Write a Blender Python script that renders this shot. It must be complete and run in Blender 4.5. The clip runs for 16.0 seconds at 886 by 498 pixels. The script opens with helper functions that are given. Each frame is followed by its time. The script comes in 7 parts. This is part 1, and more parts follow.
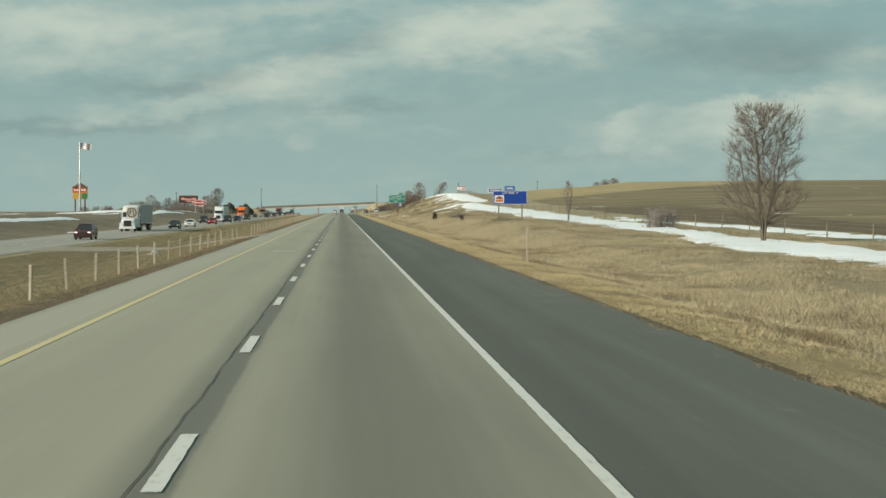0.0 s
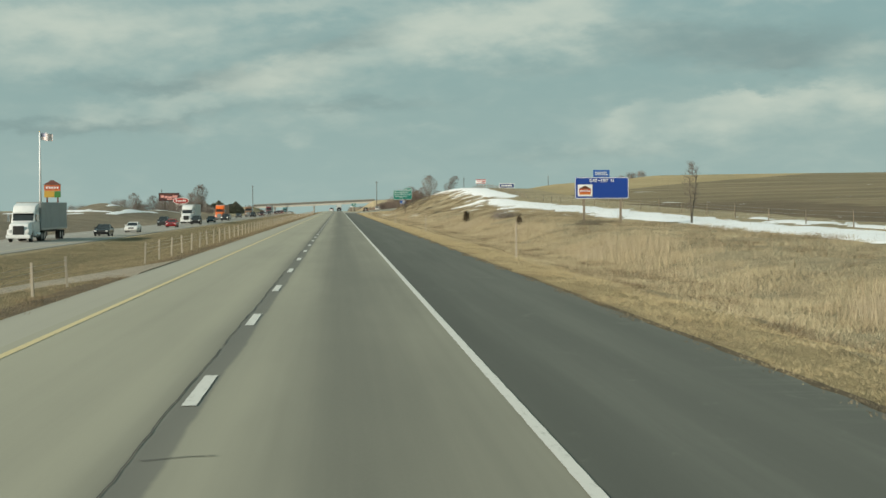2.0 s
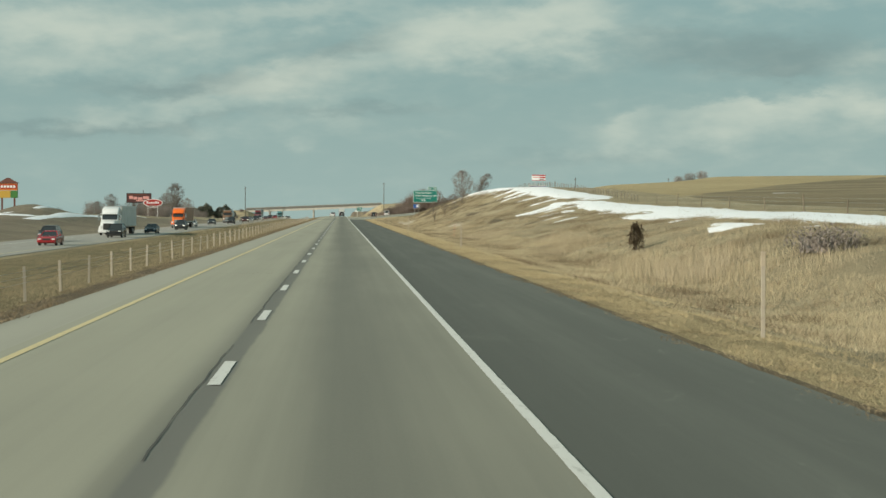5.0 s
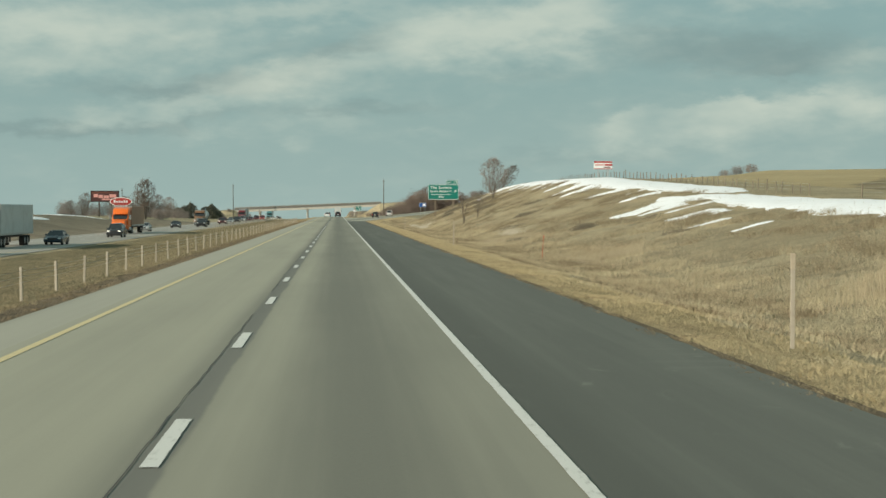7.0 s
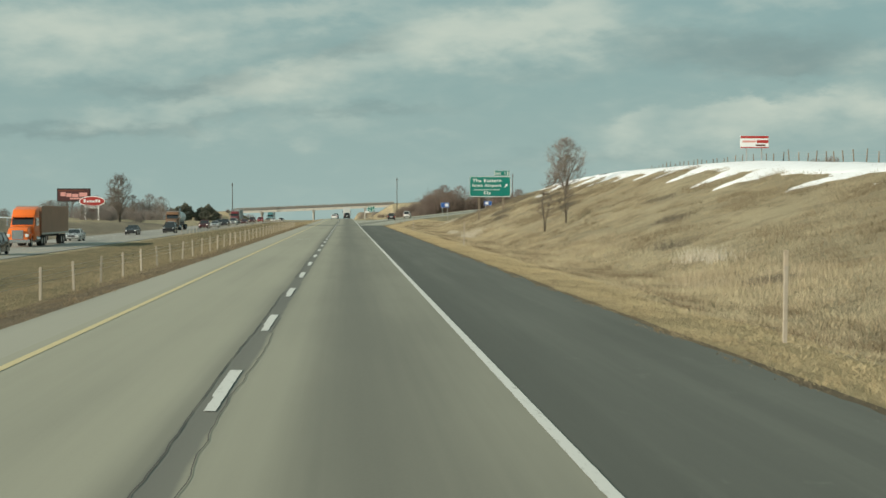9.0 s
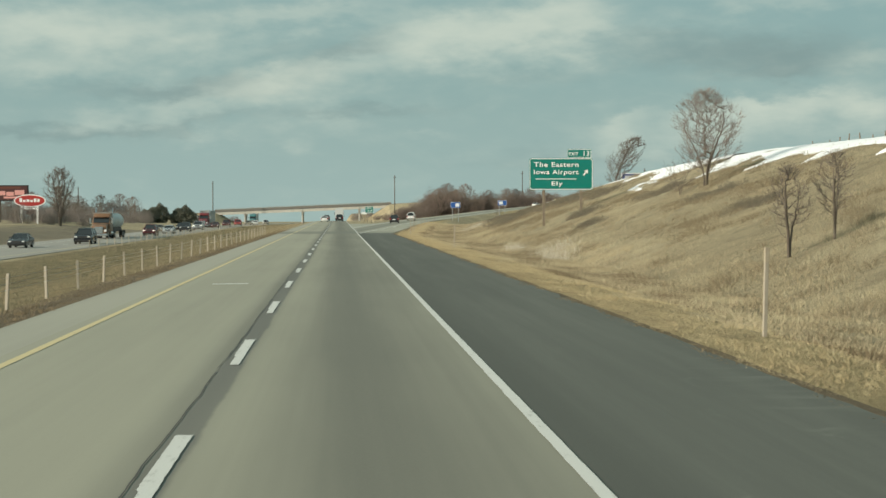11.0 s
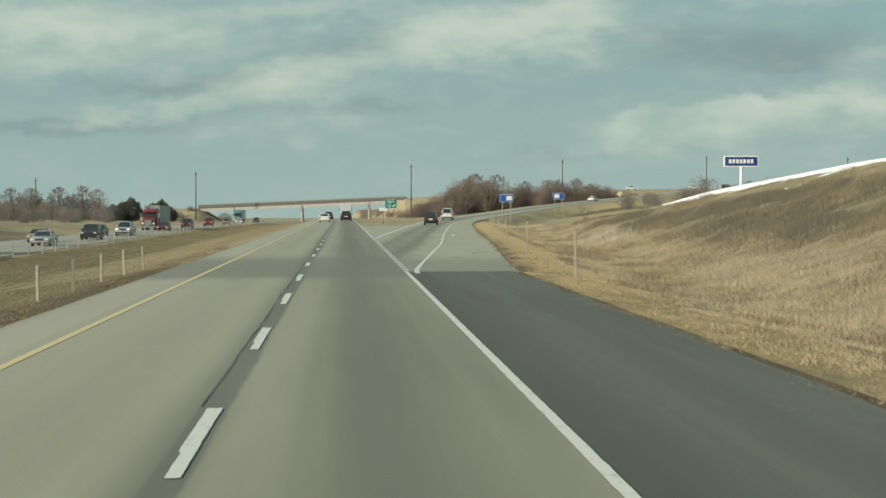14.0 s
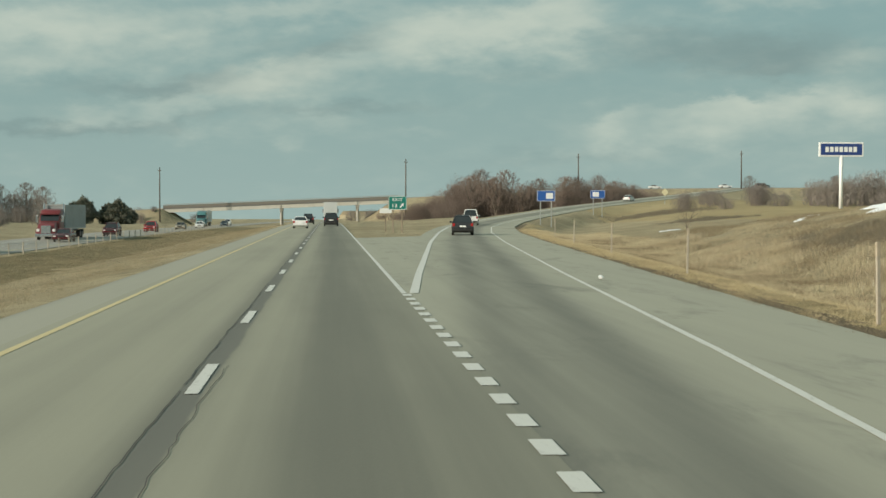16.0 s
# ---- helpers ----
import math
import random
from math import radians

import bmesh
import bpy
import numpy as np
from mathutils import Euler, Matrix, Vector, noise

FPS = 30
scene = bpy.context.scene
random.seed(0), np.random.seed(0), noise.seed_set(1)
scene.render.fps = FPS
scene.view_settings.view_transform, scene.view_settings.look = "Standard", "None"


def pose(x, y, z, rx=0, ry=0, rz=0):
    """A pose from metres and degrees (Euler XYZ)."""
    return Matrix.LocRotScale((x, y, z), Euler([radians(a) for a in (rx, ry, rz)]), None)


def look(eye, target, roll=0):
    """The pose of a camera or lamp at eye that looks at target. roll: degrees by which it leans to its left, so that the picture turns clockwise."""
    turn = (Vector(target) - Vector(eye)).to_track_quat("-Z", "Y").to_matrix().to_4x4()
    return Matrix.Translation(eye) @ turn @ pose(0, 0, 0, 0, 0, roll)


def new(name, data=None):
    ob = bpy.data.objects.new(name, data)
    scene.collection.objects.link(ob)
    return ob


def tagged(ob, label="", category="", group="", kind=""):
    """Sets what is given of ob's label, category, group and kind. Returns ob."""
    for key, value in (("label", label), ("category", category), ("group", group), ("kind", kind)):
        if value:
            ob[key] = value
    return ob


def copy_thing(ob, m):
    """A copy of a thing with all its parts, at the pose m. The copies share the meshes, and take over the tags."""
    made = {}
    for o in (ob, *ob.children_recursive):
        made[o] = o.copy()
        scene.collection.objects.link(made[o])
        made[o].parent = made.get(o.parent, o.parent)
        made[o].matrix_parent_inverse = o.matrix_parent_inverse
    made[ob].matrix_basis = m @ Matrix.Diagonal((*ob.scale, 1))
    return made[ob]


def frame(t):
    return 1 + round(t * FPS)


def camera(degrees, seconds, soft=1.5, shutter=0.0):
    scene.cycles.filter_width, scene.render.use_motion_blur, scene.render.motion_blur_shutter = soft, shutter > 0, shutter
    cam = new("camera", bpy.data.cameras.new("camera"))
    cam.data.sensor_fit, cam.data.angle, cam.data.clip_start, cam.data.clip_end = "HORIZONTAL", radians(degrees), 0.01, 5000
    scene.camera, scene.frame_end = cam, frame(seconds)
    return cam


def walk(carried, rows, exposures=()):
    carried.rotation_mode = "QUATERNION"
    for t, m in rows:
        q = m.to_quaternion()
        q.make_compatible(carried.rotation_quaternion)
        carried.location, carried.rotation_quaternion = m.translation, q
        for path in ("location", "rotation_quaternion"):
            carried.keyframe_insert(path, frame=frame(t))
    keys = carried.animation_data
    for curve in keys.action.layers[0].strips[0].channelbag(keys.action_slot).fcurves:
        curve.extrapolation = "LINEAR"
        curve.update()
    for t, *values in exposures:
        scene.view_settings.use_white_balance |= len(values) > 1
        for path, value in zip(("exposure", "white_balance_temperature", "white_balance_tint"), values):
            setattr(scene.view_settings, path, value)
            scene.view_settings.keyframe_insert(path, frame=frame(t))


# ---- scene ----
cam = camera(31.34, 16.0, soft=1.5, shutter=0.05)
PATH = [
    (0.0, 1.467, 0.95, 2.164, 88.536, 0.003, -3.696),
    (0.5, 1.470, 20.09, 2.090, 88.533, 0.160, -3.704),
    (1.0, 1.529, 39.24, 2.150, 88.558, 0.155, -3.615),
    (1.5, 1.572, 58.42, 2.202, 88.515, 0.234, -3.734),
    (2.0, 1.664, 77.61, 2.172, 88.440, 0.296, -3.783),
    (2.5, 1.709, 96.69, 2.103, 88.565, 0.219, -3.796),
    (3.0, 1.699, 115.79, 2.110, 88.631, 0.125, -3.702),
    (3.5, 1.657, 134.90, 2.167, 88.645, 0.153, -3.626),
    (4.0, 1.576, 154.02, 2.183, 88.627, -0.096, -3.526),
    (6.5, 1.638, 249.51, 2.153, 88.621, -0.012, -3.863),
    (7.0, 1.615, 268.66, 2.183, 88.603, 0.015, -3.836),
    (7.5, 1.644, 287.81, 2.177, 88.653, 0.083, -3.737),
    (8.0, 1.651, 306.96, 2.225, 88.581, 0.132, -3.769),
    (8.5, 1.544, 326.11, 2.149, 88.657, -0.069, -3.644),
    (9.0, 1.528, 345.25, 2.194, 88.638, 0.038, -3.523),
    (11.5, 1.529, 440.92, 2.183, 88.684, 0.173, -3.897),
    (12.0, 1.563, 460.09, 2.206, 88.538, 0.241, -3.948),
    (12.5, 1.432, 479.26, 2.177, 88.489, -0.282, -3.737),
    (13.0, 1.353, 498.47, 2.171, 88.537, -0.109, -3.505),
    (13.5, 1.395, 517.77, 2.206, 88.479, 0.101, -3.511),
    (14.0, 1.421, 537.05, 2.175, 88.543, 0.077, -3.599),
    (14.5, 1.442, 556.34, 2.170, 88.466, 0.074, -3.673),
    (15.0, 1.386, 575.55, 2.117, 88.588, -0.028, -3.708),
    (15.5, 1.537, 594.76, 2.220, 88.515, -0.175, -3.900),
    (16.0, 1.642, 613.95, 2.168, 88.588, -0.023, -4.121),
]
walk(cam, [(t, pose(*p)) for t, *p in PATH], [(0.0, 0.0, 6630, 10), (9.0, 0.0, 6630, 10), (12.0, 0.06, 6630, 10), (14.0, 0.04, 6630, 10), (15.5, 0.0, 6630, 10), (16.0, -0.05, 6630, 10)])

# ---- light ----
SUN_FROM = Vector((-0.84, -0.40, 0.375)).normalized()
EXPOSURE = 0.0
scene.view_settings.exposure = EXPOSURE

sun_data = bpy.data.lights.new("sun", "SUN")
sun_data.energy, sun_data.angle, sun_data.color = 5.0, radians(1.5), (1.0, 0.92, 0.78)
sun = new("sun", sun_data)
sun.matrix_world = look((0, 0, 300), Vector((0, 0, 300)) - SUN_FROM)


class Nodes:
    """Short ways to add nodes to a tree."""

    def __init__(self, tree):
        self.tree = tree
        tree.nodes.clear()

    def put(self, a, sock):
        if isinstance(a, bpy.types.NodeSocket):
            self.tree.links.new(a, sock)
        else:
            sock.default_value = a

    def add(self, kind):
        return self.tree.nodes.new(kind)

    def math(self, op, a, b=0.0, c=0.0, clamp=False):
        n = self.add("ShaderNodeMath")
        n.operation, n.use_clamp = op, clamp
        self.put(a, n.inputs[0]), self.put(b, n.inputs[1]), self.put(c, n.inputs[2])
        return n.outputs[0]

    def mix(self, f, a, b, blend="MIX"):
        n = self.add("ShaderNodeMix")
        n.data_type, n.blend_type = "RGBA", blend
        self.put(f, n.inputs[0])
        for v, s in ((a, n.inputs[6]), (b, n.inputs[7])):
            self.put((*v, 1) if isinstance(v, tuple) and len(v) == 3 else v, s)
        return n.outputs[2]

    def noise(self, vec, scale, detail=4.0, rough=0.55, dist=0.0):
        n = self.add("ShaderNodeTexNoise")
        self.put(vec, n.inputs["Vector"])
        for k, v in (("Scale", scale), ("Detail", detail), ("Roughness", rough), ("Distortion", dist)):
            n.inputs[k].default_value = v
        return n.outputs["Fac"]

    def ramp(self, f, lo, hi):
        """0 below lo, 1 above hi, smooth between."""
        n = self.add("ShaderNodeMapRange")
        n.interpolation_type = "SMOOTHSTEP"
        self.put(f, n.inputs[0])
        n.inputs[1].default_value, n.inputs[2].default_value = lo, hi
        return n.outputs[0]

    def scaled(self, vec, s, loc=(0, 0, 0), rot=(0, 0, 0)):
        n = self.add("ShaderNodeMapping")
        self.put(vec, n.inputs[0])
        n.inputs["Location"].default_value, n.inputs["Rotation"].default_value, n.inputs["Scale"].default_value = loc, rot, s
        return n.outputs[0]

    def xyz(self, vec):
        n = self.add("ShaderNodeSeparateXYZ")
        self.put(vec, n.inputs[0])
        return n.outputs


def build_sky():
    world = bpy.data.worlds.new("sky")
    scene.world = world
    world.use_nodes = True
    N = Nodes(world.node_tree)
    way = N.add("ShaderNodeTexCoord").outputs["Generated"]
    x, y, z = N.xyz(way)
    # azimuth east of the road and height, in degrees, for the wide view; clouds lie in long low bands
    az = N.math("MULTIPLY", N.math("ARCTAN2", x, y), 57.2958)
    el = N.math("MULTIPLY", N.math("ARCSINE", z), 57.2958)
    comb = N.add("ShaderNodeCombineXYZ")
    N.put(az, comb.inputs[0]), N.put(el, comb.inputs[1])
    flat = comb.outputs[0]
    sky = N.add("ShaderNodeTexSky")
    sky.sky_type, sky.sun_disc = "NISHITA", False
    sky.sun_elevation, sky.sun_rotation = math.asin(SUN_FROM.z), math.atan2(SUN_FROM.x, SUN_FROM.y)
    sky.air_density, sky.dust_density = 1.2, 2.0
    warp = N.noise(N.scaled(flat, (0.16, 0.34, 1), (3.1, 1.7, 0)), 1.0, 4.0, 0.55)
    fine = N.noise(N.scaled(flat, (0.40, 0.95, 1), (7.3, 2.2, 0), (0, 0, -0.18)), 1.0, 4.0, 0.5, 0.1)
    wob_x = N.math("MULTIPLY_ADD", warp, 2.6, -1.3)
    wob_y = N.math("MULTIPLY_ADD", fine, 1.3, -0.65)
    curl = N.noise(N.scaled(flat, (1.1, 2.6, 1), (4.3, 5.2, 0), (0, 0, -0.3)), 1.0, 4.0, 0.6)
    wob_y = N.math("ADD", wob_y, N.math("MULTIPLY_ADD", curl, 0.8, -0.4))
    u = N.math("ADD", az, wob_x)
    v = N.math("ADD", el, wob_y)

    def band(a0, e0, wide, above, below, tilt, gain):
        """A long cloud bank at azimuth a0 and height e0, rising by tilt, with a crisper top than underside."""
        du = N.math("MULTIPLY_ADD", u, 1.0 / wide, -a0 / wide)
        lift = N.math("MULTIPLY_ADD", u, -tilt, a0 * tilt - e0)
        dv = N.math("ADD", v, lift)
        hi = N.math("MULTIPLY", N.math("MAXIMUM", dv, 0.0), 1.0 / above)
        lo = N.math("MULTIPLY", N.math("MINIMUM", dv, 0.0), 1.0 / below)
        r = N.math("ADD", N.math("MULTIPLY", du, du), N.math("ADD", N.math("MULTIPLY", hi, hi), N.math("MULTIPLY", lo, lo)))
        return N.math("MULTIPLY", N.math("POWER", 2.718, N.math("MULTIPLY", r, -1.0)), gain)

    def total(rows):
        s = 0.0
        for row in rows:
            s = N.math("ADD", s, band(*row))
        return s

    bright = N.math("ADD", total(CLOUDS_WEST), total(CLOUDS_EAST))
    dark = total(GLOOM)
    far_noise = N.noise(N.scaled(flat, (0.07, 0.2, 1), (1.3, 4.4, 0), (0, 0, -0.12)), 1.0, 5.0, 0.52, 0.2)
    bright = N.math("ADD", bright, N.math("MULTIPLY_ADD", far_noise, 0.8, -0.37))
    bright = N.math("ADD", bright, N.math("MULTIPLY_ADD", fine, 0.62, -0.31))
    wisp = N.noise(N.scaled(flat, (0.9, 2.2, 1), (2.3, 9.2, 0), (0, 0, -0.25)), 1.0, 4.0, 0.5, 0.2)
    bright = N.math("ADD", bright, N.math("MULTIPLY_ADD", wisp, 0.42, -0.21))
    dark = N.math("ADD", dark, N.math("MULTIPLY_ADD", far_noise, -0.5, 0.25))
    blue = N.mix(0.88, N.mix(1.0, sky.outputs[0], (0.085, 0.085, 0.085), "MULTIPLY"), SKY_GAP)
    col = N.mix(N.ramp(el, 0.0, 7.0), SKY_LOW, blue)
    col = N.mix(N.math("MULTIPLY", N.ramp(dark, 0.05, 1.0), 0.9), col, CLOUD_DARK)
    col = N.mix(N.math("MULTIPLY", N.ramp(bright, -0.08, 1.1), 0.95), col, CLOUD_BRIGHT)
    bg = N.add("ShaderNodeBackground")
    N.put(col, bg.inputs[0])
    bg.inputs[1].default_value = SKY_STRENGTH
    out = N.add("ShaderNodeOutputWorld")
    N.put(bg.outputs[0], out.inputs[0])


SKY_STRENGTH = 1.0
SKY_GAP = (0.250, 0.405, 0.405)
SKY_LOW = (0.320, 0.445, 0.425)
CLOUD_DARK = (0.220, 0.320, 0.315)
CLOUD_BRIGHT = (0.545, 0.625, 0.545)
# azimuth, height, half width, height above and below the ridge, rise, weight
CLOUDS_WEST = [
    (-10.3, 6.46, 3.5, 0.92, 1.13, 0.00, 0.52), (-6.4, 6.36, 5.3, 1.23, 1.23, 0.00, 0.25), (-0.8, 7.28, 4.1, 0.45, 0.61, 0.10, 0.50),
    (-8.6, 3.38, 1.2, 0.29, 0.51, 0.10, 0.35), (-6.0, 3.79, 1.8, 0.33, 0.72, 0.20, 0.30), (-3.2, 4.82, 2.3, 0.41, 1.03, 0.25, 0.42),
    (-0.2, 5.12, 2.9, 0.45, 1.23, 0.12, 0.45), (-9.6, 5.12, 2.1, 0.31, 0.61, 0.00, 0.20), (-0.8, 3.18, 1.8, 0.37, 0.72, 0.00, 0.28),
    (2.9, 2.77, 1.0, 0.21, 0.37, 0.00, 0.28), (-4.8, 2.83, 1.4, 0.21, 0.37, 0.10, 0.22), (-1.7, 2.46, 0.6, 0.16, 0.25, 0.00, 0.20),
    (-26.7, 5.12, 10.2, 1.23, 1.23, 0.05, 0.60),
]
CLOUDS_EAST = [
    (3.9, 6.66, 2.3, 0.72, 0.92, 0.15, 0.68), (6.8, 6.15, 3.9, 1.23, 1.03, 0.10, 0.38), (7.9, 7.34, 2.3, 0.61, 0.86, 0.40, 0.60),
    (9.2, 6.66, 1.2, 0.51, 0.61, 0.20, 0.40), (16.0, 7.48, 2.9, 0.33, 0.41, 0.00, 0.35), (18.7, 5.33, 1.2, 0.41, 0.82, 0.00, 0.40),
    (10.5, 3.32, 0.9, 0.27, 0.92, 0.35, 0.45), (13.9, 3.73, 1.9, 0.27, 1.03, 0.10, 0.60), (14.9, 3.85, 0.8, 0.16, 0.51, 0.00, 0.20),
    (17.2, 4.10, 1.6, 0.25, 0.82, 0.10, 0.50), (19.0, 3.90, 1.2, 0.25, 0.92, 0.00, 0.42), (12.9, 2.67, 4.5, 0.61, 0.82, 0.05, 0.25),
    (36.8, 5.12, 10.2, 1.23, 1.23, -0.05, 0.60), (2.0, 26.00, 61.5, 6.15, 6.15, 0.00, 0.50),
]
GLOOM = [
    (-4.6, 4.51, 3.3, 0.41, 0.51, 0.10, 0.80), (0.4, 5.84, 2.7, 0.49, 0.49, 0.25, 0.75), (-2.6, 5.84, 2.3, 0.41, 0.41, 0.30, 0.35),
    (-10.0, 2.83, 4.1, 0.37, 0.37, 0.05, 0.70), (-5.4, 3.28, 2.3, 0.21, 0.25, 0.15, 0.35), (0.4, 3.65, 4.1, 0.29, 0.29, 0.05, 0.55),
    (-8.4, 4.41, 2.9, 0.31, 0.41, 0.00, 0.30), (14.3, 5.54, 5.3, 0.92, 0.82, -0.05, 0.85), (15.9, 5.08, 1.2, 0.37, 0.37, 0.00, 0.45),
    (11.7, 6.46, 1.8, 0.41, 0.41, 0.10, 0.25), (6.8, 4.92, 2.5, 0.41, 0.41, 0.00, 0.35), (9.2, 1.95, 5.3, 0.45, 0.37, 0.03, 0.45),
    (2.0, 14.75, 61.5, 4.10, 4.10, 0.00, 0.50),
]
build_sky()

# ---- materials ----
def surface(name, rough=0.6, metal=0.0, spec=0.5):
    """A new material: its Nodes, the shader and object coordinates."""
    m = bpy.data.materials.new(name)
    m.use_nodes = True
    N = Nodes(m.node_tree)
    bsdf = N.add("ShaderNodeBsdfPrincipled")
    bsdf.inputs["Roughness"].default_value, bsdf.inputs["Metallic"].default_value = rough, metal
    bsdf.inputs["Specular IOR Level"].default_value = spec
    N.put(bsdf.outputs[0], N.add("ShaderNodeOutputMaterial").inputs[0])
    return m, N, bsdf, N.add("ShaderNodeTexCoord").outputs["Object"]


def relief(N, bsdf, height, depth, strength=0.6):
    b = N.add("ShaderNodeBump")
    b.inputs["Strength"].default_value, b.inputs["Distance"].default_value = strength, depth
    N.put(height, b.inputs["Height"])
    N.put(b.outputs[0], bsdf.inputs["Normal"])


def paint(name, colour, rough=0.45, metal=0.0, wear=0.12, size=3.0, dirt=(0.2, 0.17, 0.13)):
    """Painted or plain stuff with faint grain and grime."""
    m, N, bsdf, at = surface(name, rough, metal)
    big = N.noise(at, size, 3.0)
    fine = N.noise(at, size * 9, 2.0)
    c = N.mix(N.math("MULTIPLY", N.ramp(big, 0.45, 0.75), wear), colour, dirt)
    shade = tuple(v * 0.86 for v in colour)
    N.put(N.mix(N.math("MULTIPLY", fine, 0.5), c, shade), bsdf.inputs["Base Color"])
    N.put(N.math("MULTIPLY_ADD", big, 0.2, rough - 0.1), bsdf.inputs["Roughness"])
    return m


def concrete_road(name, light, dark, lanes, across=False, seam=None, dark_span=None):
    """Concrete pavement, darker along the tyre tracks and the sealed joint. lanes: x of the band, half width, weight."""
    m, N, bsdf, at = surface(name, 0.75, 0.0, 0.35)
    x, y, z = N.xyz(at)
    if across:
        x = N.xyz(N.add("ShaderNodeTexCoord").outputs["UV"])[0]
    long_grain = N.noise(N.scaled(at, (2.2, 0.02, 1)), 1.0, 4.0, 0.6)
    blot = N.noise(N.scaled(at, (0.35, 0.045, 1)), 1.0, 4.0, 0.6)
    fine = N.noise(at, 18.0, 3.0, 0.7)
    band = 0.0
    for x0, w, g in lanes:
        d = N.math("DIVIDE", N.math("SUBTRACT", x, x0), w)
        band = N.math("ADD", band, N.math("MULTIPLY", N.math("POWER", 2.718, N.math("MULTIPLY", N.math("MULTIPLY", d, d), -1.0)), g))
    f = N.math("ADD", band, N.math("MULTIPLY_ADD", long_grain, 0.5, -0.25))
    f = N.math("ADD", f, N.math("MULTIPLY_ADD", blot, 0.7, -0.35))
    c = N.mix(N.ramp(f, -0.2, 1.1), light, dark)
    c = N.mix(N.math("MULTIPLY", fine, 0.35), c, tuple(v * 0.72 for v in light))
    if seam:
        wob = N.math("MULTIPLY_ADD", N.noise(N.scaled(at, (0.0, 0.16, 0.0)), 1.0, 5.0, 0.65), 0.22, -0.11)
        w = N.math("ADD", x, wob)
        inside = N.math("MULTIPLY", N.ramp(x, seam[0] - 0.05, seam[0] + 0.04), N.math("SUBTRACT", 1.0, N.ramp(w, seam[1] - 0.035, seam[1] + 0.035)))
        c = N.mix(N.math("MULTIPLY", inside, N.math("MULTIPLY_ADD", blot, 0.3, 0.58)), c, seam[2])
    if across:
        stain = N.noise(N.scaled(at, (0.75, 0.16, 1), (4.0, 0.0, 0)), 1.0, 5.0, 0.68, 0.6)
        c = N.mix(N.math("MULTIPLY", N.ramp(stain, 0.52, 0.74), 0.5), c, dark)
    # blend to a darker colour between two y, with uneven ends
    if dark_span:
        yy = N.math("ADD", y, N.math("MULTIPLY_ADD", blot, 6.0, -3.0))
        on = N.math("MULTIPLY", N.ramp(yy, dark_span[0] - 3.0, dark_span[0] + 1.5), N.math("SUBTRACT", 1.0, N.ramp(yy, dark_span[1] - 6.0, dark_span[1] + 6.0)))
        c = N.mix(N.math("MULTIPLY", on, dark_span[2]), c, dark_span[3])
    N.put(c, bsdf.inputs["Base Color"])
    relief(N, bsdf, fine, 0.004, 0.35)
    return m


def asphalt_road(name, colour, pale):
    m, N, bsdf, at = surface(name, 0.85, 0.0, 0.3)
    streak = N.noise(N.scaled(at, (1.4, 0.03, 1)), 1.0, 5.0, 0.65)
    blot = N.noise(N.scaled(at, (0.6, 0.12, 1)), 1.0, 5.0, 0.65, 0.5)
    fine = N.noise(at, 30.0, 3.0, 0.8)
    c = N.mix(N.math("MULTIPLY", N.ramp(streak, 0.35, 0.8), 0.6), colour, pale)
    c = N.mix(N.math("MULTIPLY", N.ramp(blot, 0.62, 0.8), 0.5), c, tuple(v * 1.3 for v in pale))
    scuff = N.noise(N.scaled(at, (1.5, 0.8, 1), (1.0, 5.0, 0)), 1.0, 6.0, 0.72, 0.8)
    c = N.mix(N.math("MULTIPLY", N.ramp(scuff, 0.60, 0.76), 0.55), c, tuple(v * 1.5 for v in pale))
    dull = N.noise(N.scaled(at, (0.5, 0.05, 1), (9.0, 3.0, 0)), 1.0, 3.0, 0.5)
    c = N.mix(N.math("MULTIPLY", N.ramp(dull, 0.5, 0.7), 0.45), c, tuple(v * 0.75 for v in colour))
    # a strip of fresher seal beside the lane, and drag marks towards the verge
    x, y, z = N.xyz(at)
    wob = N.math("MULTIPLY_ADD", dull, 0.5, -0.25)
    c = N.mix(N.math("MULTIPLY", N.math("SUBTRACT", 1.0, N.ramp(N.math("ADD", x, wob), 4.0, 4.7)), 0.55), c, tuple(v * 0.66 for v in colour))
    drag = N.noise(N.scaled(at, (0.30, 1.5, 1), (2.0, 7.0, 0)), 1.0, 5.0, 0.7, 0.6)
    worn = N.noise(N.scaled(at, (0.3, 0.035, 1), (5.0, 1.0, 0)), 1.0, 3.0, 0.5)
    worn = N.math("MULTIPLY", N.ramp(worn, 0.48, 0.68), N.math("MULTIPLY", N.ramp(drag, 0.5, 0.68), N.ramp(x, 5.2, 6.6)))
    c = N.mix(N.math("MULTIPLY", worn, 0.42), c, tuple(v * 1.25 for v in pale))
    c = N.mix(N.math("MULTIPLY", fine, 0.5), c, tuple(v * 0.6 for v in colour))
    N.put(c, bsdf.inputs["Base Color"])
    relief(N, bsdf, fine, 0.006, 0.5)
    return m


def road_paint(name, colour, gone):
    """Worn road marking, with the pavement showing through."""
    m, N, bsdf, at = surface(name, 0.6, 0.0, 0.3)
    worn = N.noise(N.scaled(at, (9, 2.5, 1)), 1.0, 5.0, 0.7)
    fine = N.noise(at, 40.0, 2.0)
    c = N.mix(N.math("MULTIPLY", N.ramp(worn, 0.52, 0.75), 0.75), colour, gone)
    N.put(N.mix(N.math("MULTIPLY", fine, 0.25), c, gone), bsdf.inputs["Base Color"])
    return m


